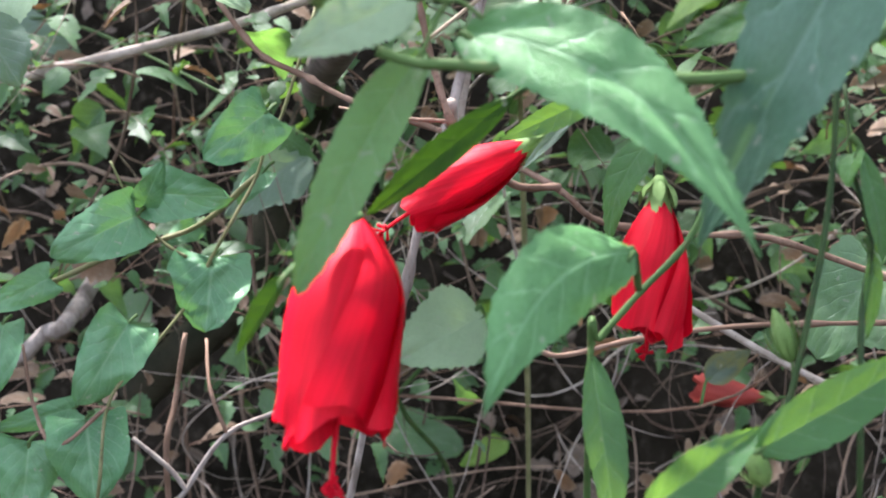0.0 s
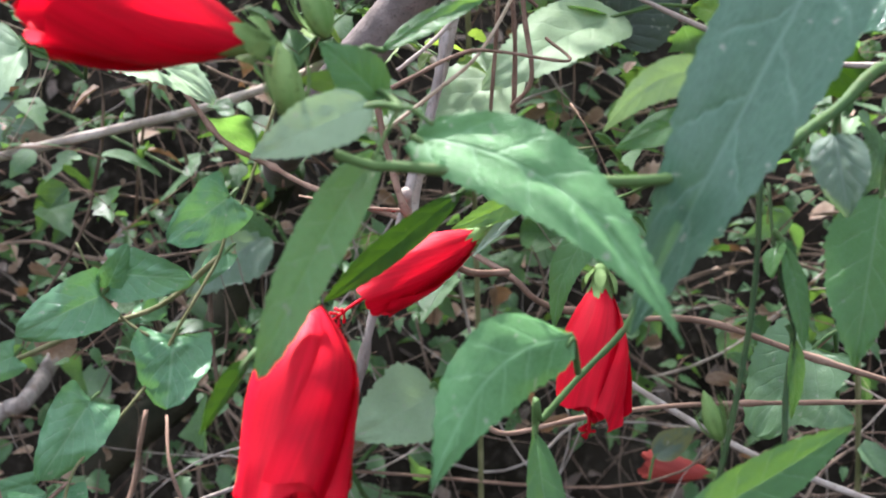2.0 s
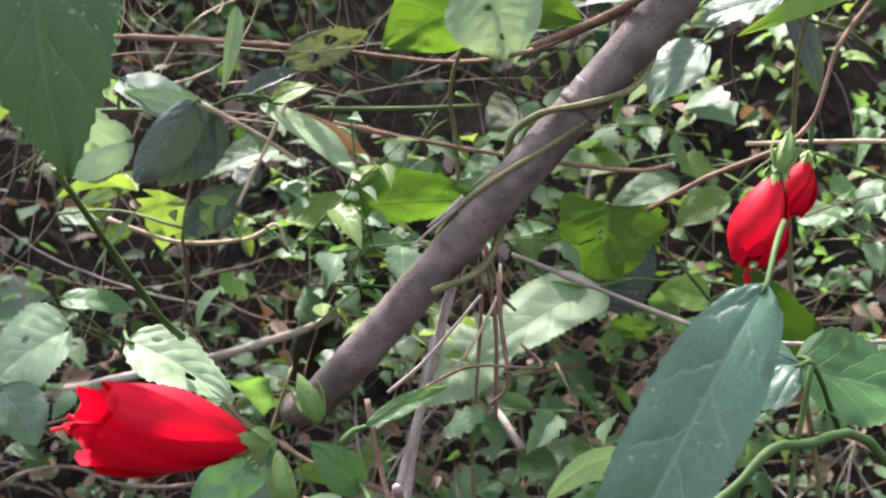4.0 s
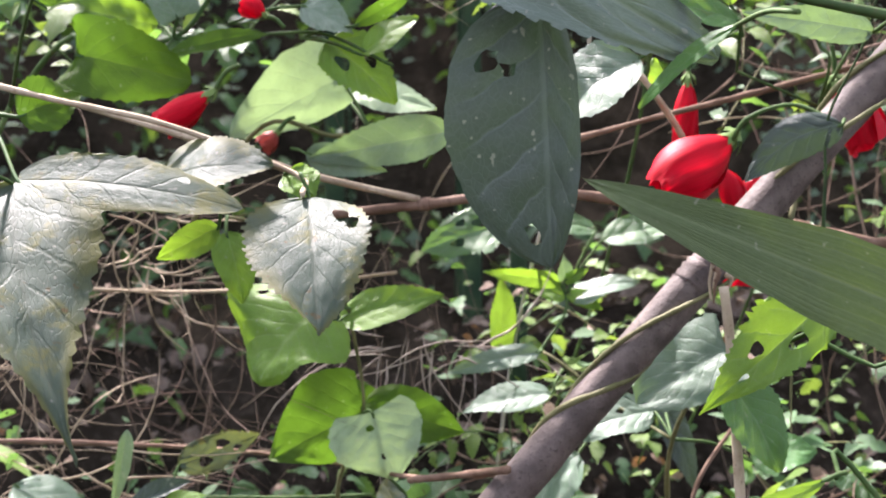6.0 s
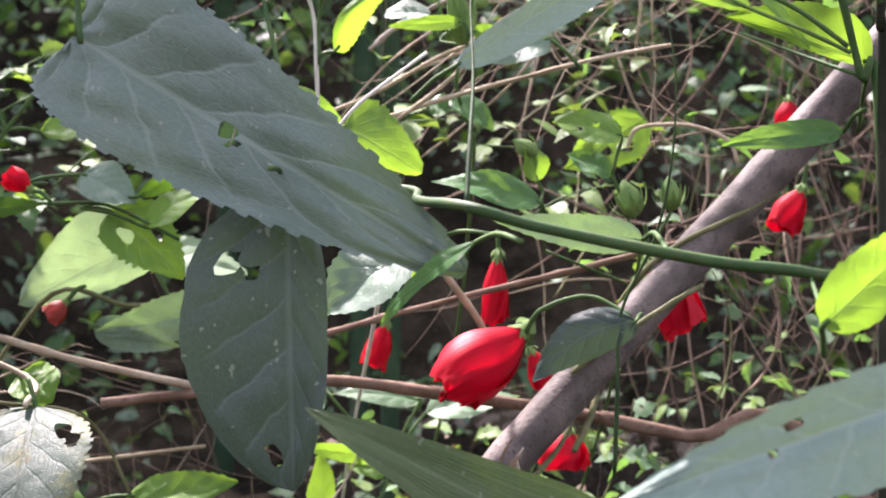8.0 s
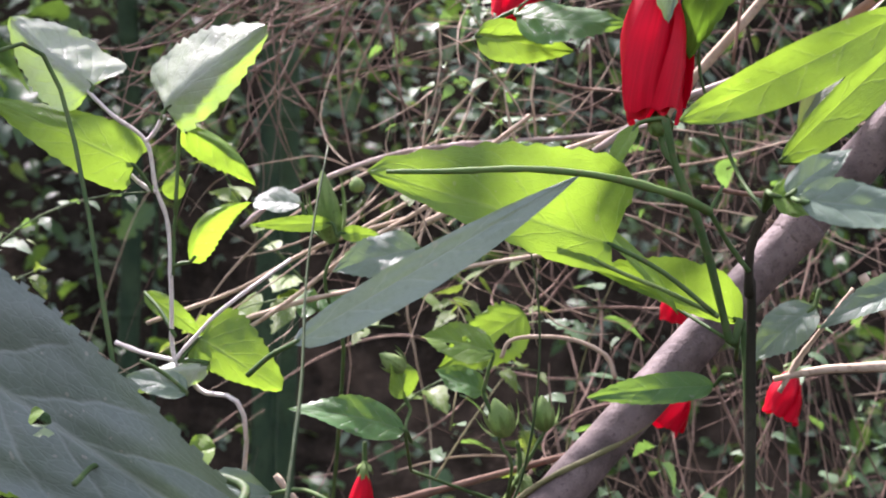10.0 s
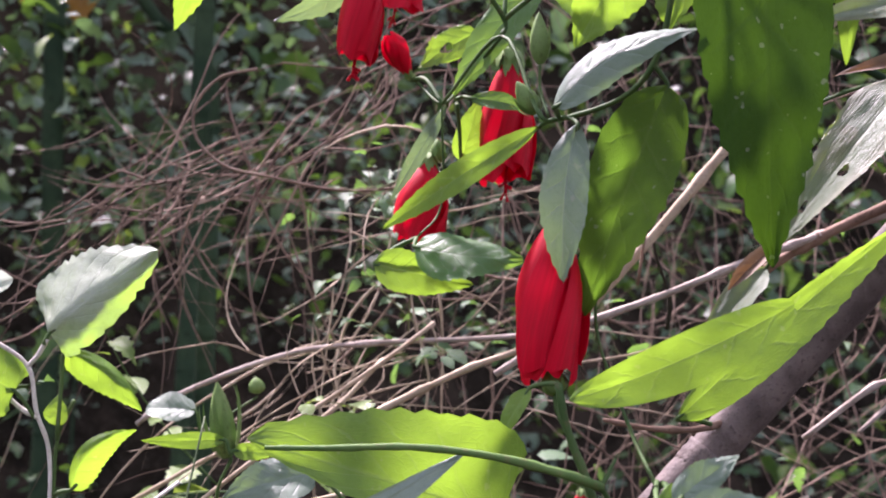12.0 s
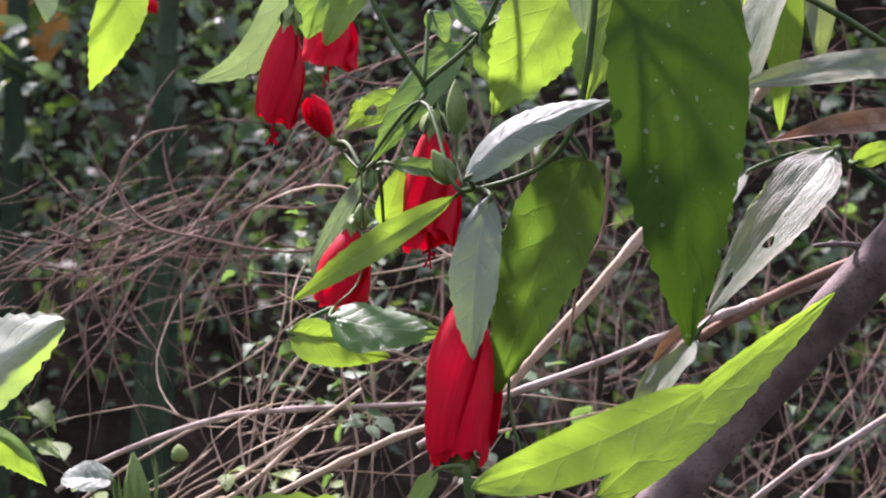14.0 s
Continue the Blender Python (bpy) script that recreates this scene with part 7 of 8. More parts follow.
leaf(upper_shoot, (0.3029, 0.3856, 1.205), (0.2111, 0.383, 1.229), (-0.0024, -0.993, -0.1182), 0.0421, "broad", YOUNG, fold=5, bow=0.03, teeth=8, ragged=0.02, pucker=0.6, label="large translucent yellow-green leaf", skew=0.43, att=(0.3393, 0.3772, 1.179))
leaf(upper_shoot, (0.3296, 0.3905, 1.1802), (0.2961, 0.399, 1.2186), (0.3492, -0.8034, 0.4823), 0.0096, "lance", YOUNG)
leaf(upper_shoot, (0.3588, 0.4, 1.179), (0.2998, 0.405, 1.199), (-0.1199, -0.987, -0.1068), 0.0224, "ovate", YOUNG, teeth=16, fold=8, skew=0.59, att=(0.3891, 0.4856, 1.171))
tube(upper_shoot, "stem", [(0.2803, 0.385, 1.207), (0.3029, 0.385, 1.196), (0.3236, 0.385, 1.188), (0.3435, 0.385, 1.179)], 0.0007, 0.0009, CALYX, "pale green stalk")
leaf(upper_shoot, (0.3783, 0.3029, 1.271), (0.3151, 0.3421, 1.242), (-0.4372, -0.8704, -0.2265), 0.0203, "oval", YOUNG, fold=8, teeth=0, ragged=0.006, bend=-0.026, skew=-0.11, pucker=0.5)
tube(upper_shoot, "stem", [(0.339, 0.3648, 1.2245), (0.3329, 0.3626, 1.2143)], 0.00059, 0.00078, STALK)
leaf(upper_shoot, (0.3747, 0.3963, 1.242), (0.4549, 0.3553, 1.318), (-0.3718, -0.9224, -0.1049), 0.0196, "ovate", YOUNG, teeth=16, pucker=0.5, fold=10, ragged=0.03, bend=-0.012, skew=0.32, att=(0.39, 0.3996, 1.241))
leaf(upper_shoot, (0.3355, 0.3015, 1.2078), (0.3546, 0.2955, 1.2222), (-0.4624, -0.8472, 0.2618), 0.0125, "ovate", PALE, att=(0.3521, 0.3594, 1.2146))
leaf(upper_shoot, (0.3305, 0.3022, 1.2085), (0.3474, 0.3006, 1.2022), (0.0698, -0.9062, 0.4171), 0.0170, "ovate", YOUNG, att=(0.3521, 0.3594, 1.2146))
leaf(upper_shoot, (0.3348, 0.292, 1.2044), (0.3787, 0.286, 1.1972), (-0.0574, -0.9138, 0.402), 0.0212, "ovate", PALE, att=(0.3521, 0.3594, 1.2146))
leaf(upper_shoot, (0.3121, 0.3798, 1.2502), (0.3029, 0.3846, 1.2337), (-0.7047, -0.6821, 0.1952), 0.0100, "lance", YOUNG, att=(0.3205, 0.3731, 1.2511))
tube(upper_shoot, "stem", [(0.3205, 0.449, 1.2059), (0.3491, 0.3891, 1.1706)], 0.00069, 0.00081, STALK)


top_shoot = thing("hibiscus_shoot", (0.42, 0.46, 0), "tall hibiscus shoot with hanging leaves and flower buds", "shrub")
tube(top_shoot, "stem", [(0.2923, 0.4567, 1.383), (0.3117, 0.4259, 1.4046), (0.3185, 0.3937, 1.3611), (0.3271, 0.3926, 1.3581), (0.3485, 0.3812, 1.3643), (0.3587, 0.3706, 1.3763), (0.3617, 0.359, 1.3981), (0.3613, 0.3438, 1.4365)], 0.00073, 0.00125, STALK, sides=8)
tube(top_shoot, "stem", [(0.3613, 0.3438, 1.4365), (0.3951, 0.36, 1.4683), (0.4419, 0.3742, 1.4569), (0.62, 0.5, 1.4), (0.55, 0.48, 0.9), (0.42, 0.46, 0)], 0.00125, 0.00184, STALK)
tube(top_shoot, "stem", [(0.2829, 0.4097, 1.4495), (0.2957, 0.4128, 1.4274), (0.3124, 0.424, 1.4114), (0.3117, 0.4259, 1.4046)], 0.00138, 0.00094, STALK)
tube(top_shoot, "stem", [(0.2829, 0.4097, 1.4495), (0.3132, 0.3782, 1.4646), (0.3613, 0.3438, 1.4365)], 0.00115, 0.00125, STALK)
tube(top_shoot, "stem", [(0.3027, 0.4621, 1.3947), (0.2923, 0.4567, 1.383), (0.2844, 0.4754, 1.3988)], 0.00074, 0.00076, STALK)
tube(top_shoot, "stem", [(0.3117, 0.4259, 1.4046), (0.3027, 0.4621, 1.3947)], 0.00094, 0.00074, STALK)
tube(top_shoot, "stem", [(0.3124, 0.424, 1.4114), (0.3316, 0.405, 1.4281), (0.3362, 0.3783, 1.4457)], 0.00117, 0.00110, STALK)
leaf(top_shoot, (0.3285, 0.3733, 1.3503), (0.3233, 0.3746, 1.2888), (-0.3669, -0.9302, 0.0106), 0.0196, "lance", PALE, fold=8, bend=0.033, att=(0.3271, 0.3926, 1.3581))
leaf(top_shoot, (0.3644, 0.3716, 1.3682), (0.3345, 0.3855, 1.2787), (-0.3523, -0.9355, -0.0276), 0.0375, "ovate", OLIVE, teeth=10, fold=8, bend=0.006, att=(0.3588, 0.3709, 1.3753))
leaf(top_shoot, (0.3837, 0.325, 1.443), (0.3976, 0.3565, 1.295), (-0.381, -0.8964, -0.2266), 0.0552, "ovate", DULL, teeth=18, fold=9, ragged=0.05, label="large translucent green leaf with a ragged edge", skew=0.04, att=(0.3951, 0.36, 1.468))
leaf(top_shoot, (0.3593, 0.375, 1.4398), (0.3343, 0.3936, 1.389), (-0.246, -0.9431, -0.2236), 0.0387, "ovate", YOUNG, teeth=16, fold=6, att=(0.3608, 0.3554, 1.4329))
leaf(top_shoot, (0.3768, 0.3624, 1.4335), (0.3671, 0.3755, 1.3914), (-0.7914, -0.6112, -0.008), 0.0302, "ovate", YOUNG, teeth=12, att=(0.3616, 0.3448, 1.4325))
leaf(top_shoot, (0.3298, 0.3971, 1.4196), (0.3425, 0.4006, 1.3958), (0.3684, -0.9278, 0.0592), 0.0231, "ovate", YOUNG, att=(0.3316, 0.405, 1.4281))
leaf(top_shoot, (0.3423, 0.4009, 1.435), (0.3343, 0.4062, 1.4215), (-0.6978, -0.702, 0.1423), 0.0188, "ovate", YOUNG, att=(0.3316, 0.405, 1.4281))
leaf(top_shoot, (0.3167, 0.3646, 1.3525), (0.3643, 0.3375, 1.3776), (-0.5599, -0.8069, 0.1883), 0.0196, "ovate", PALE, fold=-14, bend=-0.084, att=(0.3271, 0.3926, 1.3581))
leaf(top_shoot, (0.3226, 0.404, 1.3585), (0.2633, 0.4272, 1.3176), (-0.283, -0.9504, -0.1293), 0.0126, "lance", YOUNG, fold=14, att=(0.325, 0.3931, 1.3578))
leaf(top_shoot, (0.3297, 0.4255, 1.4321), (0.2973, 0.4547, 1.3867), (-0.6805, -0.7326, 0.0137), 0.0250, "ovate", GREEN, bend=-0.001, att=(0.3316, 0.405, 1.4281))
leaf(top_shoot, (0.266, 0.4702, 1.3124), (0.3065, 0.4539, 1.3018), (-0.4237, -0.8514, -0.3092), 0.0217, "ovate", YOUNG, teeth=12, att=(0.2834, 0.4637, 1.3232))
leaf(top_shoot, (0.2811, 0.4552, 1.3173), (0.3244, 0.4374, 1.3104), (-0.2801, -0.85, 0.4461), 0.0287, "ovate", GREEN, teeth=14, fold=-10, bend=0.071, att=(0.2834, 0.4637, 1.3232))
tube(top_shoot, "stem", [(0.2834, 0.4637, 1.3232), (0.2968, 0.4768, 1.343), (0.2923, 0.4567, 1.383)], 0.00048, 0.00049, STALK)
leaf(top_shoot, (0.3136, 0.4824, 1.429), (0.2875, 0.4923, 1.4123), (-0.3733, -0.927, 0.0355), 0.0191, "ovate", YOUNG, ragged=0.14, holes=((0.5, 0, 0.1),), att=(0.3027, 0.4621, 1.3947))
leaf(top_shoot, (0.3082, 0.4892, 1.3671), (0.3142, 0.4806, 1.3951), (-0.0851, -0.9575, -0.2757), 0.0154, "ovate", YOUNG, att=(0.3009, 0.4646, 1.3863))
leaf(top_shoot, (0.2966, 0.4656, 1.3862), (0.2744, 0.4813, 1.3438), (-0.2201, -0.9463, -0.237), 0.0080, "lance", PALE, att=(0.2923, 0.4567, 1.383))
leaf(top_shoot, (0.304, 0.4536, 1.3856), (0.3281, 0.4496, 1.3814), (-0.1053, -0.9511, 0.2903), 0.0107, "lance", GREEN, att=(0.3007, 0.4641, 1.3886))
leaf(top_shoot, (0.1888, 0.475, 1.4775), (0.174, 0.493, 1.4206), (0.3615, -0.8575, -0.366), 0.0258, "ovate", YOUNG, teeth=14, att=(0.2113, 0.4669, 1.4902))
leaf(top_shoot, (0.2546, 0.4627, 1.4714), (0.2192, 0.4822, 1.4254), (0.3314, -0.7503, -0.572), 0.0222, "ovate", PALE, teeth=12, bend=-0.176, att=(0.2681, 0.4491, 1.472))
leaf(top_shoot, (0.2764, 0.4567, 1.4767), (0.2684, 0.4762, 1.4489), (-0.6934, -0.6679, -0.2704), 0.0322, "ovate", GREEN, att=(0.2829, 0.4097, 1.4495))
leaf(top_shoot, (0.2904, 0.4462, 1.4652), (0.2741, 0.4566, 1.4385), (-0.5806, -0.8134, 0.0358), 0.0188, "lance", YOUNG, att=(0.2829, 0.4097, 1.4495))
leaf(top_shoot, (0.1421, 0.5137, 1.488), (0.1504, 0.5187, 1.4624), (0.6156, -0.7865, 0.0489), 0.0202, "ovate", PALE, att=(0.2113, 0.4669, 1.4902))
tube(top_shoot, "stem", [(0.2113, 0.4669, 1.4902), (0.2681, 0.4491, 1.472), (0.2829, 0.4097, 1.4495)], 0.00076, 0.00092, STALK)
leaf(top_shoot, (0.3478, 0.3291, 1.423), (0.3524, 0.3342, 1.3996), (-0.5798, -0.7643, -0.2823), 0.0100, "ovate", PALE, att=(0.3613, 0.3438, 1.4365))
leaf(top_shoot, (0.3194, 0.4041, 1.4412), (0.3338, 0.4045, 1.4282), (0.2029, -0.9595, 0.1956), 0.0157, "lance", GREEN, att=(0.3316, 0.405, 1.4281))
leaf(top_shoot, (0.3161, 0.4344, 1.4495), (0.3242, 0.4363, 1.4355), (0.3721, -0.924, 0.0883), 0.0166, "ovate", GREEN, att=(0.3124, 0.424, 1.4114))
bud(top_shoot, (0.3209, 0.3982, 1.3823), (0.319, 0.3932, 1.4026), 0.0084, bracts=3, seed=41)
tube(top_shoot, "stem", [(0.3228, 0.3933, 1.359), (0.3216, 0.4005, 1.3726), (0.3209, 0.3982, 1.3823)], 0.00065, 0.00066, STALK)
bud(top_shoot, (0.3206, 0.4033, 1.363), (0.3121, 0.4017, 1.3757), 0.0088, bracts=8, seed=42)
bud(top_shoot, (0.2989, 0.4963, 1.3675), (0.2976, 0.4937, 1.3788), 0.0078, bracts=5, seed=43)


# ---- upper: flowers ----
flower((0.3236, 0.3876, 1.3169), (0.3229, 0.3914, 1.2556), 0.0266, "closed deep red flower standing point up under leaves", flare=-0.1, calyx=False, seed=41, full=0.52)
bud(upper_shoot, (0.3259, 0.3941, 1.2498), (0.3231, 0.3906, 1.2593), 0.0105, bracts=6, seed=45)
tube(upper_shoot, "stem", [(0.3258, 0.3939, 1.2507), (0.3251, 0.3892, 1.2436), (0.3253, 0.3757, 1.2334)], 0.00126, 0.00141, STALK)
flower((0.2947, 0.4966, 1.3699), (0.2912, 0.5022, 1.3313), 0.0247, "red flower hanging behind a narrow leaf", stalk=(0.2982, 0.4939, 1.3775), flare=0.0, seed=46)
flower((0.3268, 0.4727, 1.4152), (0.328, 0.4828, 1.3556), 0.0250, "red flower hanging between green buds", stalk=(0.3245, 0.4604, 1.4239), flare=0.0, stamen=0.06, seed=47)
flower((0.2589, 0.4614, 1.4528), (0.2546, 0.4699, 1.4036), 0.0209, "red flower hanging against dead vines", stalk=(0.2583, 0.4585, 1.4644), flare=0.0, stamen=0.12, seed=48)
flower((0.2961, 0.5983, 1.5244), (0.293, 0.608, 1.4897), 0.0293, "open red flower partly behind leaves", stalk=(0.2944, 0.5759, 1.5307), flare=0.25, stamen=0.15, seed=49)
flower((0.2819, 0.4802, 1.4028), (0.2694, 0.473, 1.42), 0.0116, "half-grown red bud pointing up in a dark calyx", stalk=(0.2923, 0.4567, 1.383), flare=-0.45, seed=50)
flower((0.1896, 0.6949, 1.5635), (0.1858, 0.6983, 1.5538), 0.0141, "small red flower tip far back", stalk=(0.1913, 0.6919, 1.5738), seed=51)


# ---- upper: broken side twig on the thick branch ----
tube(big_branch, "side_twig", [(0.4973, 0.4198, 1.3387), (0.5019, 0.4102, 1.3516), (0.5168, 0.4061, 1.3553)], 0.00313, 0.00167, BARK, "short broken side twig", knots=2)
tube(big_branch, "side_twig", [(0.5019, 0.4102, 1.3516), (0.4913, 0.412, 1.3532), (0.4797, 0.4148, 1.3521)], 0.00167, 0.00095, BARK, "short broken side twig", knots=2)


# ---- upper: bamboo ----

bamboo = thing("bamboo_shoot", (0.62, 0.75, 0), "bamboo shoot with long hanging blades", "bamboo")
tube(bamboo, "stem", [(0.4729, 0.4763, 1.445), (0.4884, 0.4757, 1.4346), (0.5148, 0.4735, 1.4218), (0.5506, 0.4713, 1.4013), (0.5876, 0.4696, 1.3781), (0.62, 0.6, 1), (0.62, 0.75, 0)], 0.00192, 0.00246, CULM, sides=8)
tube(bamboo, "stem", [(0.4729, 0.4763, 1.445), (0.4764, 0.4686, 1.4716), (0.4787, 0.457, 1.5141)], 0.00164, 0.00137, CULM)
leaf(bamboo, (0.4853, 0.4396, 1.4945), (0.4695, 0.4656, 1.408), (-0.9207, -0.3868, 0.0524), 0.0275, "blade", BLADE, fold=6, att=(0.4787, 0.457, 1.5141))
leaf(bamboo, (0.4924, 0.4474, 1.4992), (0.4939, 0.4671, 1.4229), (-0.5001, -0.8361, -0.2253), 0.0178, "blade", YOUNG, fold=6, att=(0.4787, 0.457, 1.5141))
leaf(bamboo, (0.501, 0.4369, 1.4922), (0.505, 0.4476, 1.448), (-0.0357, -0.9704, -0.2388), 0.0159, "blade", BLADE, fold=6, att=(0.4787, 0.457, 1.5141))
leaf(bamboo, (0.4821, 0.459, 1.5036), (0.4829, 0.4714, 1.4558), (0.2309, -0.943, -0.2398), 0.0209, "blade", YOUNG, fold=6, att=(0.4787, 0.457, 1.5141))
leaf(bamboo, (0.5266, 0.3949, 1.4303), (0.4502, 0.4234, 1.4234), (-0.3515, -0.8427, 0.4078), 0.0201, "blade", BLADE, fold=8, att=(0.5698, 0.4321, 1.4549))
leaf(bamboo, (0.5339, 0.409, 1.411), (0.4689, 0.4352, 1.4035), (-0.3872, -0.8763, 0.2866), 0.0134, "blade", DRYLEAF, fold=28, att=(0.5721, 0.4397, 1.4241))
tube(bamboo, "stem", [(0.5698, 0.4321, 1.4549), (0.5721, 0.4397, 1.4241), (0.5876, 0.4696, 1.3781)], 0.00106, 0.00137, CULM)
leaf(bamboo, (0.4763, 0.3856, 1.3858), (0.431, 0.4178, 1.3191), (-0.7585, -0.6145, 0.2171), 0.0300, "blade", BLADE, wave=0.012, fold=8, ragged=0.08, bend=-0.03, holes=((0.55, -0.3, 0.035), (0.8, 0.2, 0.04),), att=(0.5217, 0.456, 1.4026))
leaf(bamboo, (0.4357, 0.4158, 1.323), (0.4131, 0.4317, 1.3009), (-0.7105, -0.6551, 0.257), 0.0097, "lance", DRYLEAF, fold=25, att=(0.44, 0.4196, 1.3252))
leaf(bamboo, (0.4415, 0.4531, 1.3169), (0.4154, 0.4694, 1.2757), (-0.7452, -0.6287, 0.2224), 0.0181, "blade", BLADE, fold=15, att=(0.4419, 0.4295, 1.3261))
leaf(bamboo, (0.4777, 0.4655, 1.4018), (0.4629, 0.4761, 1.3732), (-0.8495, -0.4515, 0.2728), 0.0079, "lance", BLADE, att=(0.5158, 0.4547, 1.4123))
leaf(bamboo, (0.514, 0.4375, 1.3989), (0.5358, 0.4302, 1.4092), (-0.2767, -0.9565, -0.0924), 0.0118, "ovate", YOUNG, att=(0.5318, 0.4733, 1.4089))


# ---- upper: twigs ----
stick("tan_stick", [(0.3645, 0.5209, 1.2814), (0.3747, 0.5133, 1.3022), (0.4075, 0.5068, 1.3408), (0.4437, 0.4979, 1.386), (0.4784, 0.4896, 1.4298), (0.5103, 0.4831, 1.4694)], 0.00239, 0.00254, TAN, "straight tan dead stick leaning through stems", "stick", knots=3)
stick("grey_twig", [(0.3301, 0.5097, 1.2711), (0.3613, 0.4979, 1.2911), (0.4092, 0.4881, 1.3102), (0.443, 0.4824, 1.3248), (0.4821, 0.4807, 1.3402), (0.5251, 0.478, 1.3561), (0.5718, 0.4737, 1.3751)], 0.00154, 0.00219, GREYTWIG, "grey twig with rough bark", "twig", knots=5)
stick("brown_twig", [(0.4586, 0.4898, 1.3243), (0.4747, 0.4836, 1.3349), (0.4997, 0.4748, 1.3482), (0.5419, 0.461, 1.367), (0.588, 0.447, 1.3833)], 0.00239, 0.00265, TWIG, "thick brown twig behind the branch", "twig", knots=2)
stick("pale_twig", [(0.1631, 0.6549, 1.2542), (0.1855, 0.6459, 1.2706), (0.2398, 0.6288, 1.292), (0.2834, 0.6179, 1.2987), (0.3536, 0.6019, 1.3029), (0.3892, 0.5727, 1.3053)], 0.00150, 0.00146, GREYTWIG, "long pale dry twig", "twig", knots=3)
stick("pale_twig", [(0.2223, 0.5825, 1.241), (0.2532, 0.5713, 1.2589), (0.29, 0.567, 1.2859), (0.312, 0.5682, 1.3039)], 0.00110, 0.00113, TAN, "thin pale twig in the thicket", "twig")
stick("pale_twig", [(0.2558, 0.5541, 1.2421), (0.2883, 0.5427, 1.2594), (0.3233, 0.5308, 1.2768), (0.3486, 0.523, 1.2862), (0.3736, 0.5142, 1.2996)], 0.00159, 0.00159, TAN, "pale knotted twig in the thicket", "twig", knots=2)
stick("pale_twig", [(0.4725, 0.4868, 1.244), (0.5009, 0.4748, 1.2669), (0.5131, 0.4708, 1.2721), (0.5365, 0.4619, 1.2875), (0.5681, 0.4498, 1.3079)], 0.00128, 0.00179, GREYTWIG, "pale forked dry twig", "twig", knots=2)
stick("pale_twig", [(0.4925, 0.4714, 1.2464), (0.5112, 0.4684, 1.263), (0.5204, 0.4686, 1.2747)], 0.00101, 0.00128, GREYTWIG, "short pale side twig", "twig")
stick("vine_loop", [(0.2171, 0.6037, 1.4464), (0.1971, 0.6092, 1.4416), (0.1845, 0.6158, 1.4266), (0.1864, 0.62, 1.4089), (0.2029, 0.6203, 1.3944), (0.2272, 0.6166, 1.389), (0.2671, 0.6198, 1.3848), (0.3033, 0.6117, 1.387)], 0.00091, 0.00093, DEADVINE, "dead vine bent in a wide loop", "vine")
stick("pale_twig", [(0.1644, 0.5808, 1.1935), (0.2017, 0.5724, 1.2049), (0.2399, 0.5444, 1.2097), (0.2761, 0.5366, 1.2182), (0.3124, 0.5294, 1.224)], 0.00137, 0.00106, TAN, "pale dry twig in the thicket", "twig")
stick("pale_twig", [(0.1385, 0.5895, 1.1715), (0.183, 0.5766, 1.1992), (0.2253, 0.5732, 1.2333), (0.2624, 0.5827, 1.2585), (0.2882, 0.5833, 1.2861)], 0.00110, 0.00117, TAN, "thin leaning pale twig", "twig")
stick("pale_twig", [(0.1175, 0.5991, 1.1931), (0.1633, 0.5881, 1.2103), (0.2037, 0.587, 1.2339), (0.2486, 0.5867, 1.2498)], 0.00111, 0.00115, TAN, "thin pale twig in the thicket", "twig")
stick("curved_twig", [(0.2914, 0.5427, 1.1742), (0.2975, 0.5399, 1.1834), (0.3223, 0.5356, 1.1838), (0.3409, 0.5339, 1.1763), (0.3467, 0.5352, 1.1647)], 0.00106, 0.00106, TAN, "arched pale twig in the thicket", "twig")
stick("dry_stalk", [(0.4387, 0.4598, 1.2076), (0.4491, 0.4613, 1.1911), (0.4623, 0.4637, 1.1674), (0.5, 0.55, 0.6), (0.5, 0.56, 0)], 0.00243, 0.00219, TAN, "thick dry tan stalk", "stalk")
stick("dry_stalk", [(0.4481, 0.4679, 1.2108), (0.4613, 0.4695, 1.1916), (0.482, 0.4707, 1.1676), (0.54, 0.56, 0.6), (0.54, 0.57, 0)], 0.00148, 0.00148, TWIG, "dry brown stalk in the thicket", "stalk")
stick("dark_twig", [(0.3706, 0.4736, 1.2483), (0.3903, 0.4709, 1.245), (0.4099, 0.4677, 1.2446), (0.4262, 0.4746, 1.2482)], 0.00099, 0.00176, TWIG, "short dark twig at a branch knot", "twig", knots=2)
stick("dry_strand", [(0.412, 0.4788, 1.4065), (0.4118, 0.4874, 1.3731), (0.4029, 0.4946, 1.3523), (0.399, 0.5046, 1.3162)], 0.00080, 0.00080, TWIG, "thin hanging dry strand", "strand")
stick("dry_strand", [(0.4092, 0.5131, 1.3569), (0.4134, 0.5176, 1.3357), (0.4216, 0.5213, 1.3145), (0.4214, 0.5254, 1.2986)], 0.00082, 0.00110, MOSSLOG, "black shrivelled strand in the thicket", "strand", knots=3)


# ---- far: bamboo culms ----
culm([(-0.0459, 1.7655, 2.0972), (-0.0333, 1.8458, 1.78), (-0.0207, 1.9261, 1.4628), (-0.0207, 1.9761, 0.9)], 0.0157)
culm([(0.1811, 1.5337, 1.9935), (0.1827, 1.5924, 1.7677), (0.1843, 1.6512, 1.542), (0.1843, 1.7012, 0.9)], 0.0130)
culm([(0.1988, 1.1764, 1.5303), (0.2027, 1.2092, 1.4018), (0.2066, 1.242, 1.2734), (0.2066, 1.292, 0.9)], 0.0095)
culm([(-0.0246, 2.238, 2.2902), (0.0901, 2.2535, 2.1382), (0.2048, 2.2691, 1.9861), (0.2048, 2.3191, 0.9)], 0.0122)

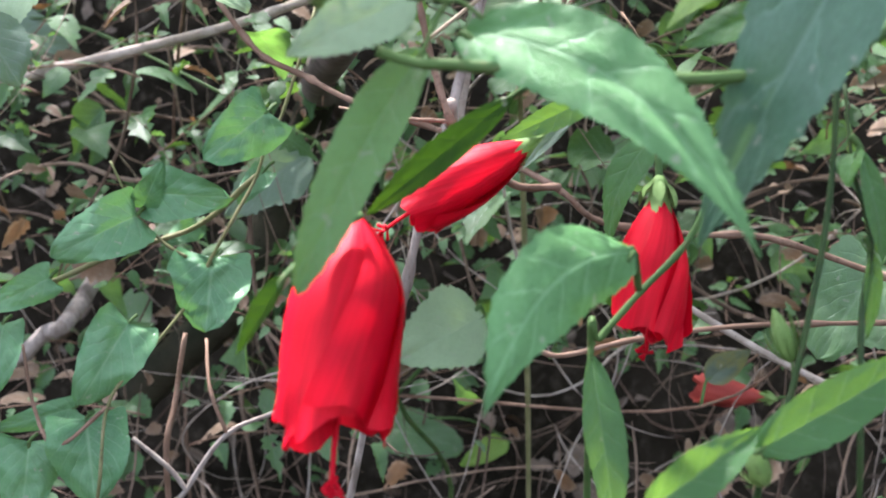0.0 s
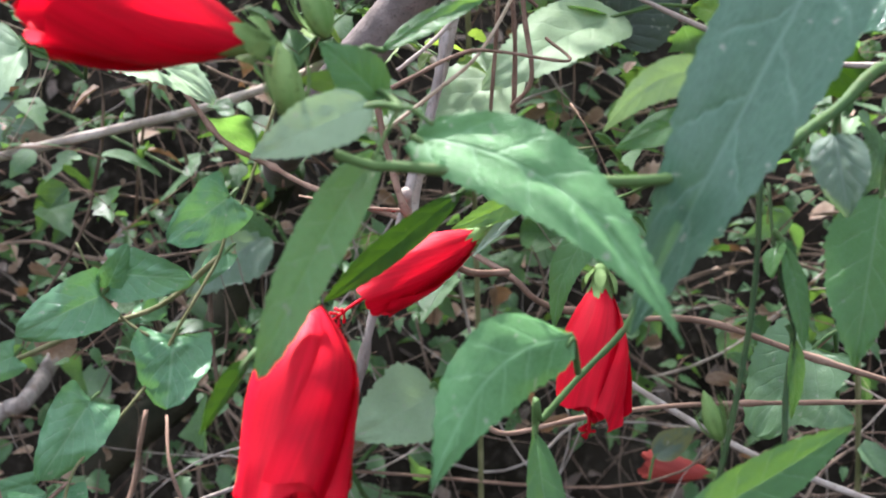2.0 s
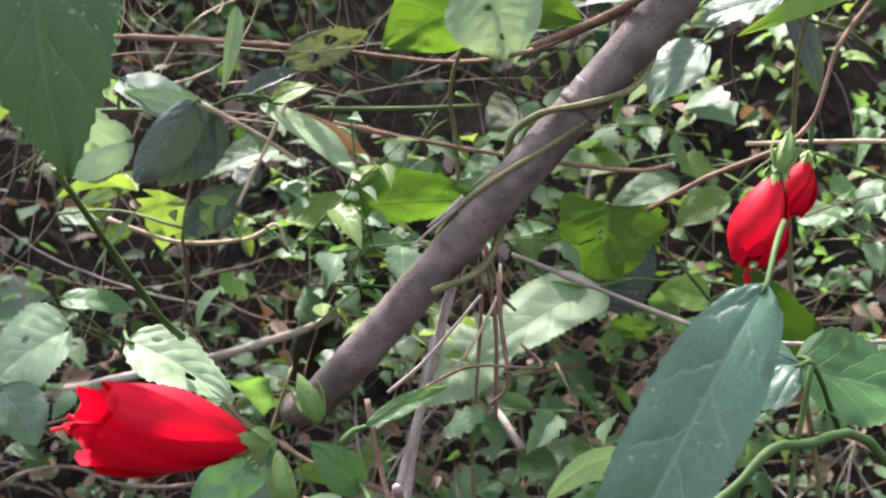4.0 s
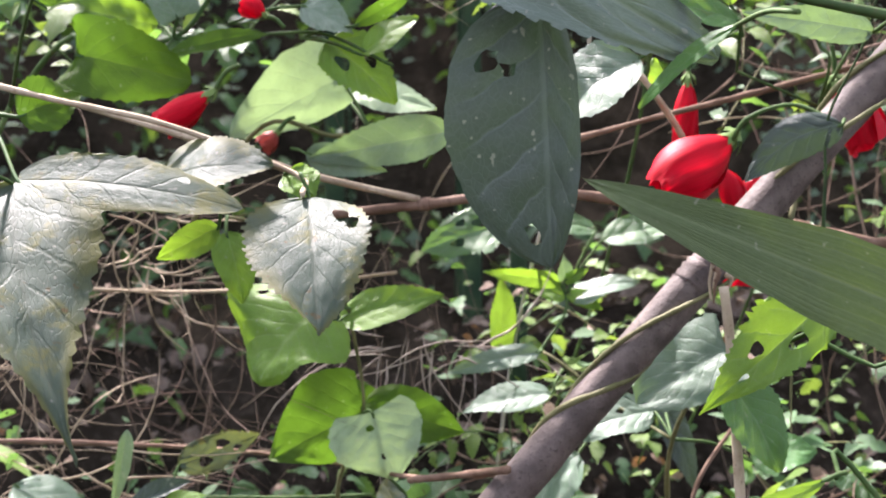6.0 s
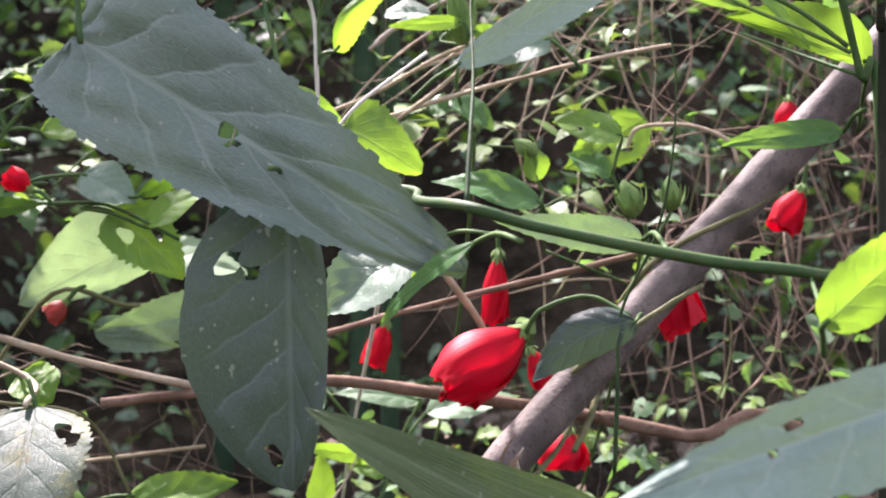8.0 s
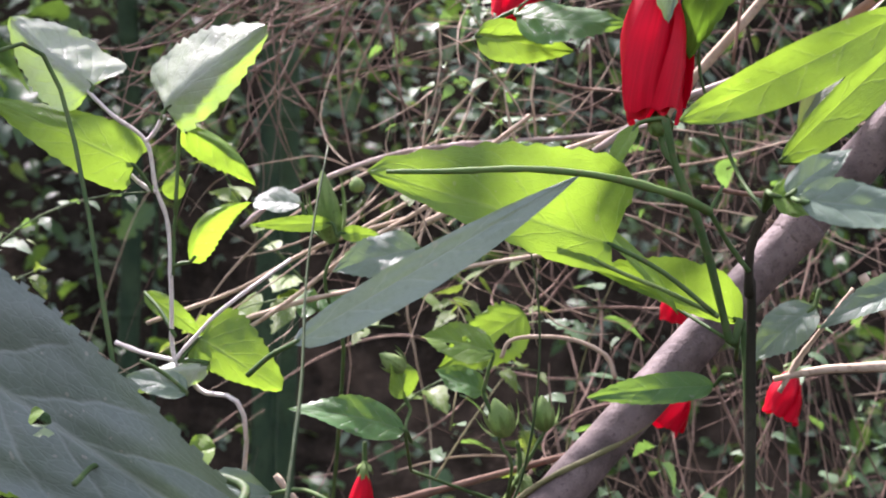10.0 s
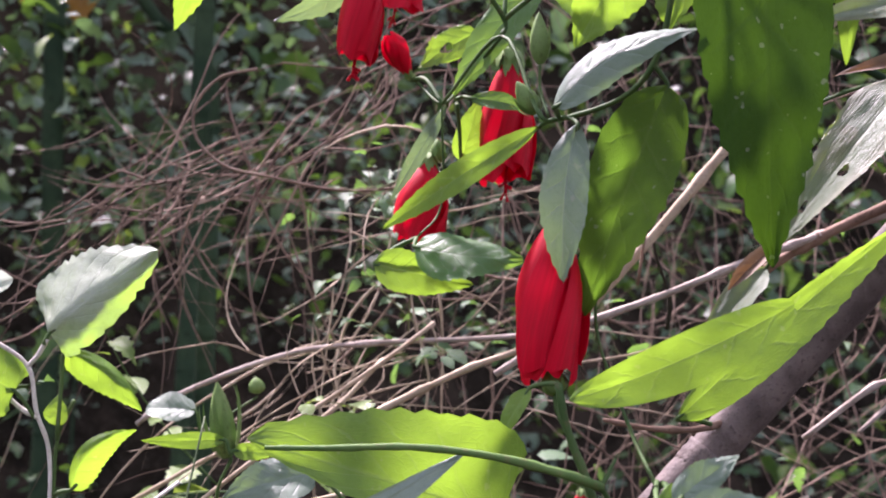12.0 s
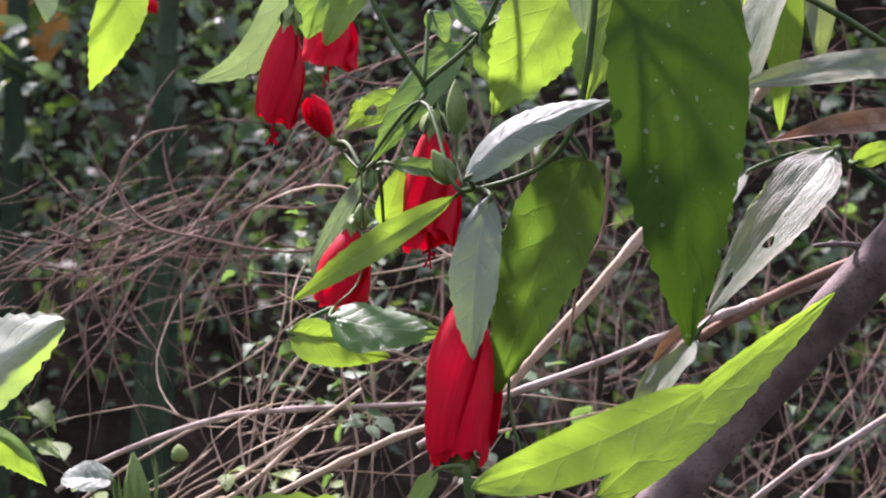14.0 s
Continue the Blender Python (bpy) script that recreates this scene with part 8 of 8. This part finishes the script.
far_shrub = thing("far_shrub", (0, 2.3, 1), "far shrub with a few orange-yellow leaves", "shrub")
tube(far_shrub, "stem", [(-0.0545, 2.0816, 2.1054), (-0.0124, 2.1564, 1.7857), (0, 2.3, 1)], 0.00292, 0.00389, CULM)
leaf(far_shrub, (-0.0626, 2.0538, 2.2183), (-0.0715, 2.0927, 2.0768), (0.6488, -0.7225, -0.2389), 0.1274, "ovate", FARGOLD, att=(-0.0545, 2.0816, 2.1054))
leaf(far_shrub, (-0.0097, 2.0621, 2.1439), (-0.0403, 2.0958, 2.0397), (-0.4228, -0.8912, -0.1644), 0.0695, "ovate", FARGOLD, att=(-0.0545, 2.0816, 2.1054))
leaf(far_shrub, (-0.0993, 2.0666, 2.1988), (-0.1291, 2.1027, 2.0851), (-0.3903, -0.9022, -0.1836), 0.0927, "ovate", FARGOLD, att=(-0.0545, 2.0816, 2.1054))


# ---- tangles and undergrowth ----
def band(a, b, spread, y0, y1):
    """Places along a slanting band from a to b, each given as (x, z)."""
    def place(rng):
        f = rng.random()
        return a[0] + (b[0] - a[0]) * f + rng.gauss(0, spread), rng.uniform(y0, y1), a[1] + (b[1] - a[1]) * f + rng.gauss(0, spread)
    return place


scatter_vines("dead_vine_tangle", 100, in_box(-0.5, 0.75, 0.70, 1.0, 0.62, 1.0), (0.0003, 0.0010), (0.15, 0.4), 0.5, DEADVINE, "loose tangle of thin dead brown vines", 5)
scatter_vines("dead_vine_tangle", 120, band((0.11, 1.37), (0.33, 1.49), 0.019, 0.66, 0.80), (0.0003, 0.0013), (0.06, 0.15), 0.10, DEADVINE, "matted band of curling dead vines", 6, stray=0.5, lean=0.7)
scatter_vines("dead_vine_tangle", 14, band((0.14, 1.42), (0.40, 1.50), 0.03, 0.66, 0.80), (0.0003, 0.0012), (0.12, 0.32), 1.0, DEADVINE, "dead vines hanging from the matted band", 23, stray=0.2)
scatter_vines("dead_vine_tangle", 340, in_box(0.34, 1.0, 0.64, 0.92, 1.1, 1.62), (0.0004, 0.0014), (0.15, 0.45), 0.8, DEADVINE, "dense curtain of hanging dead vines", 9, stray=0.28)
scatter_vines("dead_vine_tangle", 150, in_box(-0.6, 0.7, 0.78, 1.1, 0.3, 0.8), (0.0005, 0.0014), (0.15, 0.5), 0.4, DEADVINE, "brown dead stems over the litter", 7)
scatter_vines("dead_vine_tangle", 40, in_box(-0.45, 0.15, 0.64, 0.82, 0.85, 1.1), (0.0002, 0.0009), (0.1, 0.3), 0.45, DEADVINE, "curling dead vines behind pale leaves", 10, stray=0.4)
scatter_vines("dead_vine_tangle", 60, in_box(-0.16, 0.12, 0.70, 0.90, 0.93, 1.08), (0.0002, 0.0006), (0.08, 0.22), 0.75, DEADVINE, "thin dead strands hanging in a dark hollow", 36, stray=0.3)
scatter_vines("pale_vine_clump", 34, in_box(-0.113, -0.046, 0.620, 0.720, 1.005, 1.064), (0.0003, 0.0009), (0.03, 0.11), 0.45, TAN, "clump of pale curled dry vines", 51, stray=0.75)
scatter_vines("pale_vine_clump", 22, in_box(-0.183, -0.150, 0.620, 0.700, 0.948, 1.006), (0.0003, 0.0008), (0.03, 0.10), 0.7, TAN, "pale dry shreds hanging beside a leaf", 52, stray=0.6)
scatter_vines("pale_vine_clump", 16, in_box(-0.198, -0.095, 0.620, 0.720, 0.878, 0.921), (0.0003, 0.0009), (0.05, 0.16), 0.15, TAN, "heap of pale dry stalks", 53, stray=0.25)
scatter_vines("pale_vine_clump", 22, in_box(0.054, 0.122, 0.620, 0.700, 0.965, 0.981), (0.0004, 0.0010), (0.04, 0.12), 0.2, GREYTWIG, "bleached dry fern-like shreds", 54, stray=0.4)
scatter_vines("dry_stem_tangle", 36, in_box(-0.5, 0.95, 0.62, 0.9, 0.7, 1.45), (0.0003, 0.0011), (0.15, 0.4), 0.35, TAN, "pale dry stems in the tangle", 8, stray=0.3)
scatter_vines("dry_stem_tangle", 24, in_box(0.252, 0.341, 0.600, 0.720, 1.272, 1.412), (0.0005, 0.0012), (0.08, 0.26), 0.6, TAN, "pale dry stems hanging behind the red flowers", 55, stray=0.35)
scatter_vines("dry_stem_tangle", 14, in_box(0.227, 0.375, 0.580, 0.700, 1.263, 1.313), (0.0005, 0.0013), (0.1, 0.3), 0.12, TAN, "pale dry stems lying across the dark hollow", 56, stray=0.2, lean=0.45)
scatter_vines("dry_stem_tangle", 95, in_box(-0.45, 0.5, 0.72, 1.0, 0.3, 0.76), (0.0005, 0.0013), (0.1, 0.4), 0.45, GREYTWIG, "pale grey dead stems over the litter", 39, stray=0.3)
scatter_vines("dead_vine_tangle", 110, in_box(-0.45, 0.5, 0.76, 1.0, 0.3, 0.76), (0.0008, 0.0022), (0.1, 0.4), 0.45, DEADVINE, "thicker brown dead stems over the litter", 40, stray=0.25)
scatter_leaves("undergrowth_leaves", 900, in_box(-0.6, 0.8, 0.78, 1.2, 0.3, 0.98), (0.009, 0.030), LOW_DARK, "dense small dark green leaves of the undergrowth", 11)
scatter_leaves("undergrowth_leaves", 260, in_box(-0.5, 0.75, 0.72, 1.05, 0.45, 1.02), (0.009, 0.034), LOW_PALE, "pale green small leaves in the undergrowth", 12)
scatter_leaves("undergrowth_leaves", 130, in_box(0.0, 0.75, 0.70, 0.98, 0.80, 1.06), (0.009, 0.032), LOW_YOUNG, "fresh green small leaves in the undergrowth", 13)
scatter_sprays("undergrowth_shoots", 34, in_box(-0.02, 0.46, 0.64, 0.86, 0.68, 1.04), (0.018, 0.042), LOW_PALE, GREENVINE, "pale green toothed leaves of low shoots", 61)
scatter_sprays("undergrowth_shoots", 16, in_box(-0.02, 0.46, 0.64, 0.86, 0.84, 1.04), (0.014, 0.034), LOW_YOUNG, STALK, "fresh green toothed leaves of low shoots", 62)
scatter_sprays("undergrowth_shoots", 26, in_box(-0.30, 0.46, 0.66, 0.92, 0.62, 0.92), (0.016, 0.040), LOW_DARK, TWIG, "deep green leaves of low shoots", 63)
scatter_sprays("understorey_shoots", 48, in_box(-0.34, 0.36, 0.70, 0.98, 0.44, 0.74), (0.012, 0.034), LOW_PALE, TWIG, "soft pale leaves of shaded shoots", 64)
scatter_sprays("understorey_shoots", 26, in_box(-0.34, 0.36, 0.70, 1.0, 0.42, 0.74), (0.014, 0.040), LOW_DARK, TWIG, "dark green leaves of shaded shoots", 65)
scatter_sprays("creeper_shoots", 14, in_box(0.267, 0.326, 0.580, 0.660, 1.279, 1.381), (0.012, 0.022), LOW_PALE, GREENVINE, "small pale creeper leaves behind the flowers", 66, thick=0.0005)
scatter_sprays("creeper_shoots", 9, in_box(0.30, 0.75, 0.64, 0.84, 1.05, 1.45), (0.012, 0.026), LOW_PALE, GREENVINE, "pale creeper leaves on the dead vines", 67, thick=0.0005)
scatter_sprays("creeper_shoots", 6, in_box(0.159, 0.340, 0.580, 0.720, 1.176, 1.263), (0.014, 0.030), LOW_YOUNG, GREENVINE, "fresh leaves among the lower stems", 68, thick=0.0006)
scatter_sprays("leafy_shoots", 12, in_box(-0.133, 0.007, 0.600, 0.700, 1.143, 1.222), (0.020, 0.042), LOW_YOUNG, STALK, "jagged bright leaves of a bushy plant", 71)
scatter_sprays("leafy_shoots", 9, in_box(-0.133, 0.026, 0.600, 0.700, 1.133, 1.222), (0.020, 0.045), LOW_PALE, STALK, "jagged pale leaves of a bushy plant", 72)
scatter_sprays("leafy_shoots", 5, in_box(0.190, 0.417, 0.620, 0.740, 1.140, 1.250), (0.018, 0.040), LOW_YOUNG, STALK, "jagged green leaves over the dark stem", 73)
scatter_sprays("leafy_shoots", 5, in_box(0.161, 0.409, 0.620, 0.720, 1.031, 1.165), (0.016, 0.036), LOW_PALE, GREENVINE, "jagged pale leaves over the dark stem", 74)
scatter_sprays("leafy_shoots", 6, in_box(-0.059, -0.002, 0.580, 0.660, 0.754, 0.810), (0.018, 0.034), LOW_YOUNG, STALK, "jagged bright leaves beside the thick branch", 77)
scatter_sprays("leafy_shoots", 6, in_box(-0.075, 0.002, 0.620, 0.700, 0.740, 0.812), (0.018, 0.036), LOW_PALE, STALK, "jagged pale leaves beside the thick branch", 78)
scatter_leaves("near_undergrowth", 26, in_box(-0.15, 0.42, 0.62, 0.80, 0.70, 0.90), (0.025, 0.055), LOW_PALE, "pale green leaves under the branch", 18)
scatter_leaves("near_undergrowth", 20, in_box(-0.35, 0.42, 0.62, 0.80, 0.80, 0.92), (0.02, 0.05), LOW_YOUNG, "bright green leaves under the branch", 19, shapes=("ovate", "lance"))
scatter_leaves("understorey_leaves", 56, in_box(-0.32, 0.36, 0.74, 0.98, 0.50, 0.78), (0.030, 0.060), LOW_PALE, "soft pale green leaves in the shade of the bank", 31, flat=0.4)
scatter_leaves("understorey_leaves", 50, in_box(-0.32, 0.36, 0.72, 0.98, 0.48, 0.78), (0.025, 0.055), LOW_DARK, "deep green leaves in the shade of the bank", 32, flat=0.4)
scatter_leaves("creeper_leaves", 110, in_box(0.28, 0.9, 0.62, 1.0, 1.0, 1.5), (0.008, 0.024), LOW_PALE, "tiny pale creeper leaves on dead vines", 14)
scatter_leaves("undergrowth_leaves", 700, in_box(-0.5, 0.8, 0.66, 0.98, 0.55, 1.05), (0.005, 0.014), LOW_PALE, "tiny pale leaves and leaf scraps in the undergrowth", 34, flat=0.3)
scatter_leaves("undergrowth_leaves", 500, in_box(-0.5, 0.8, 0.66, 0.98, 0.55, 1.03), (0.005, 0.014), DRYLEAF, "tiny brown leaf scraps in the undergrowth", 35, flat=0.3)
scatter_leaves("litter_leaves", 2400, on_bank(-0.9, 1.2, 0.65, 1.6, 0.05), (0.012, 0.04), LITTER, "brown dead leaves on the bank", 15, flat=1.2)
scatter_leaves("withered_leaves", 70, in_box(-0.4, 0.8, 0.70, 0.95, 0.55, 1.0), (0.010, 0.028), DRYLEAF, "withered brown leaves caught in the tangle", 33, shapes=("ovate", "lance"), flat=0.1)
scatter_leaves("withered_leaves", 180, in_box(-0.36, 0.40, 0.76, 0.98, 0.38, 0.76), (0.012, 0.030), DRYLEAF, "pale brown dead leaves hanging low in the tangle", 79, flat=0.2)
scatter_leaves("far_foliage", 4200, on_bank(-1.6, 2.6, 1.5, 3.6, 1.3), (0.022, 0.065), LOW_DARK, "dark green foliage on the wooded slope", 16)
scatter_leaves("far_foliage", 3600, on_bank(-1.2, 2.0, 2.1, 3.4, 1.3), (0.015, 0.042), FARLEAF, "leaves on the wooded slope, greyed by haze in their colour", 27, flat=0.3)
scatter_leaves("far_foliage", 250, on_bank(-1.4, 2.2, 1.5, 3.2, 1.2), (0.025, 0.055), LOW_YOUNG, "paler leaves on the wooded slope", 17)
scatter_leaves("far_foliage", 2200, in_box(-0.9, 0.75, 1.5, 2.3, 1.67, 2.5), (0.018, 0.050), FARLEAF, "leaves behind the bamboo with blue-green haze in their colour", 75, flat=0.4)


# ---- unseen foliage added overhead to block the sun from bank and shoots ----
def overhead(x0, x1, y0, y1, z0, slope, thick):
    def place(rng):
        x, y = rng.uniform(x0, x1), rng.uniform(y0, y1)
        return x, y, z0 + slope * (y - y0) + rng.uniform(0, thick)
    return place


scatter_leaves("tree_canopy", 1950, overhead(-4.5, 4.0, 2.2, 7.0, 3.3, 0.45, 0.8), (0.22, 0.42), LOW_DARK, "unseen foliage added over the slope to shade it", 21, flat=1.0)
scatter_leaves("overhanging_foliage", 24, in_box(-0.26, -0.02, 0.69, 0.90, 1.58, 1.78), (0.05, 0.09), LOW_DARK, "unseen leaves added high up to shade the lower shoots", 37, flat=1.0)
scatter_leaves("overhanging_foliage", 24, in_box(-0.18, -0.02, 0.50, 0.64, 1.62, 1.80), (0.05, 0.09), LOW_DARK, "unseen leaves added high up to shade the large grey-green leaf", 38, flat=1.0)
scatter_leaves("overhanging_foliage", 140, in_box(-0.75, -0.05, 0.93, 1.25, 1.46, 1.75), (0.05, 0.09), LOW_DARK, "unseen leaves added at the left to block the sun", 22, flat=1.0)
# trunk and stem are added out of view to carry the sun-blocking leaves
stick("tree_trunk", [(-2.6, 3.6, 1.2), (-2.5, 3.7, 3.0), (-2.4, 3.8, 5.0)], 0.14, 0.1, MOSSLOG, "unseen dark trunk added to go with the shading foliage", "tree", sides=12, lumps=0.06)
stick("overhanging_stem", [(-0.6, 1.35, 0.85), (-0.55, 1.1, 1.3), (-0.45, 0.95, 1.6), (-0.25, 0.85, 1.62)], 0.008, 0.003, TWIG, "unseen brown stem added to go with the shading leaves", "shrub")
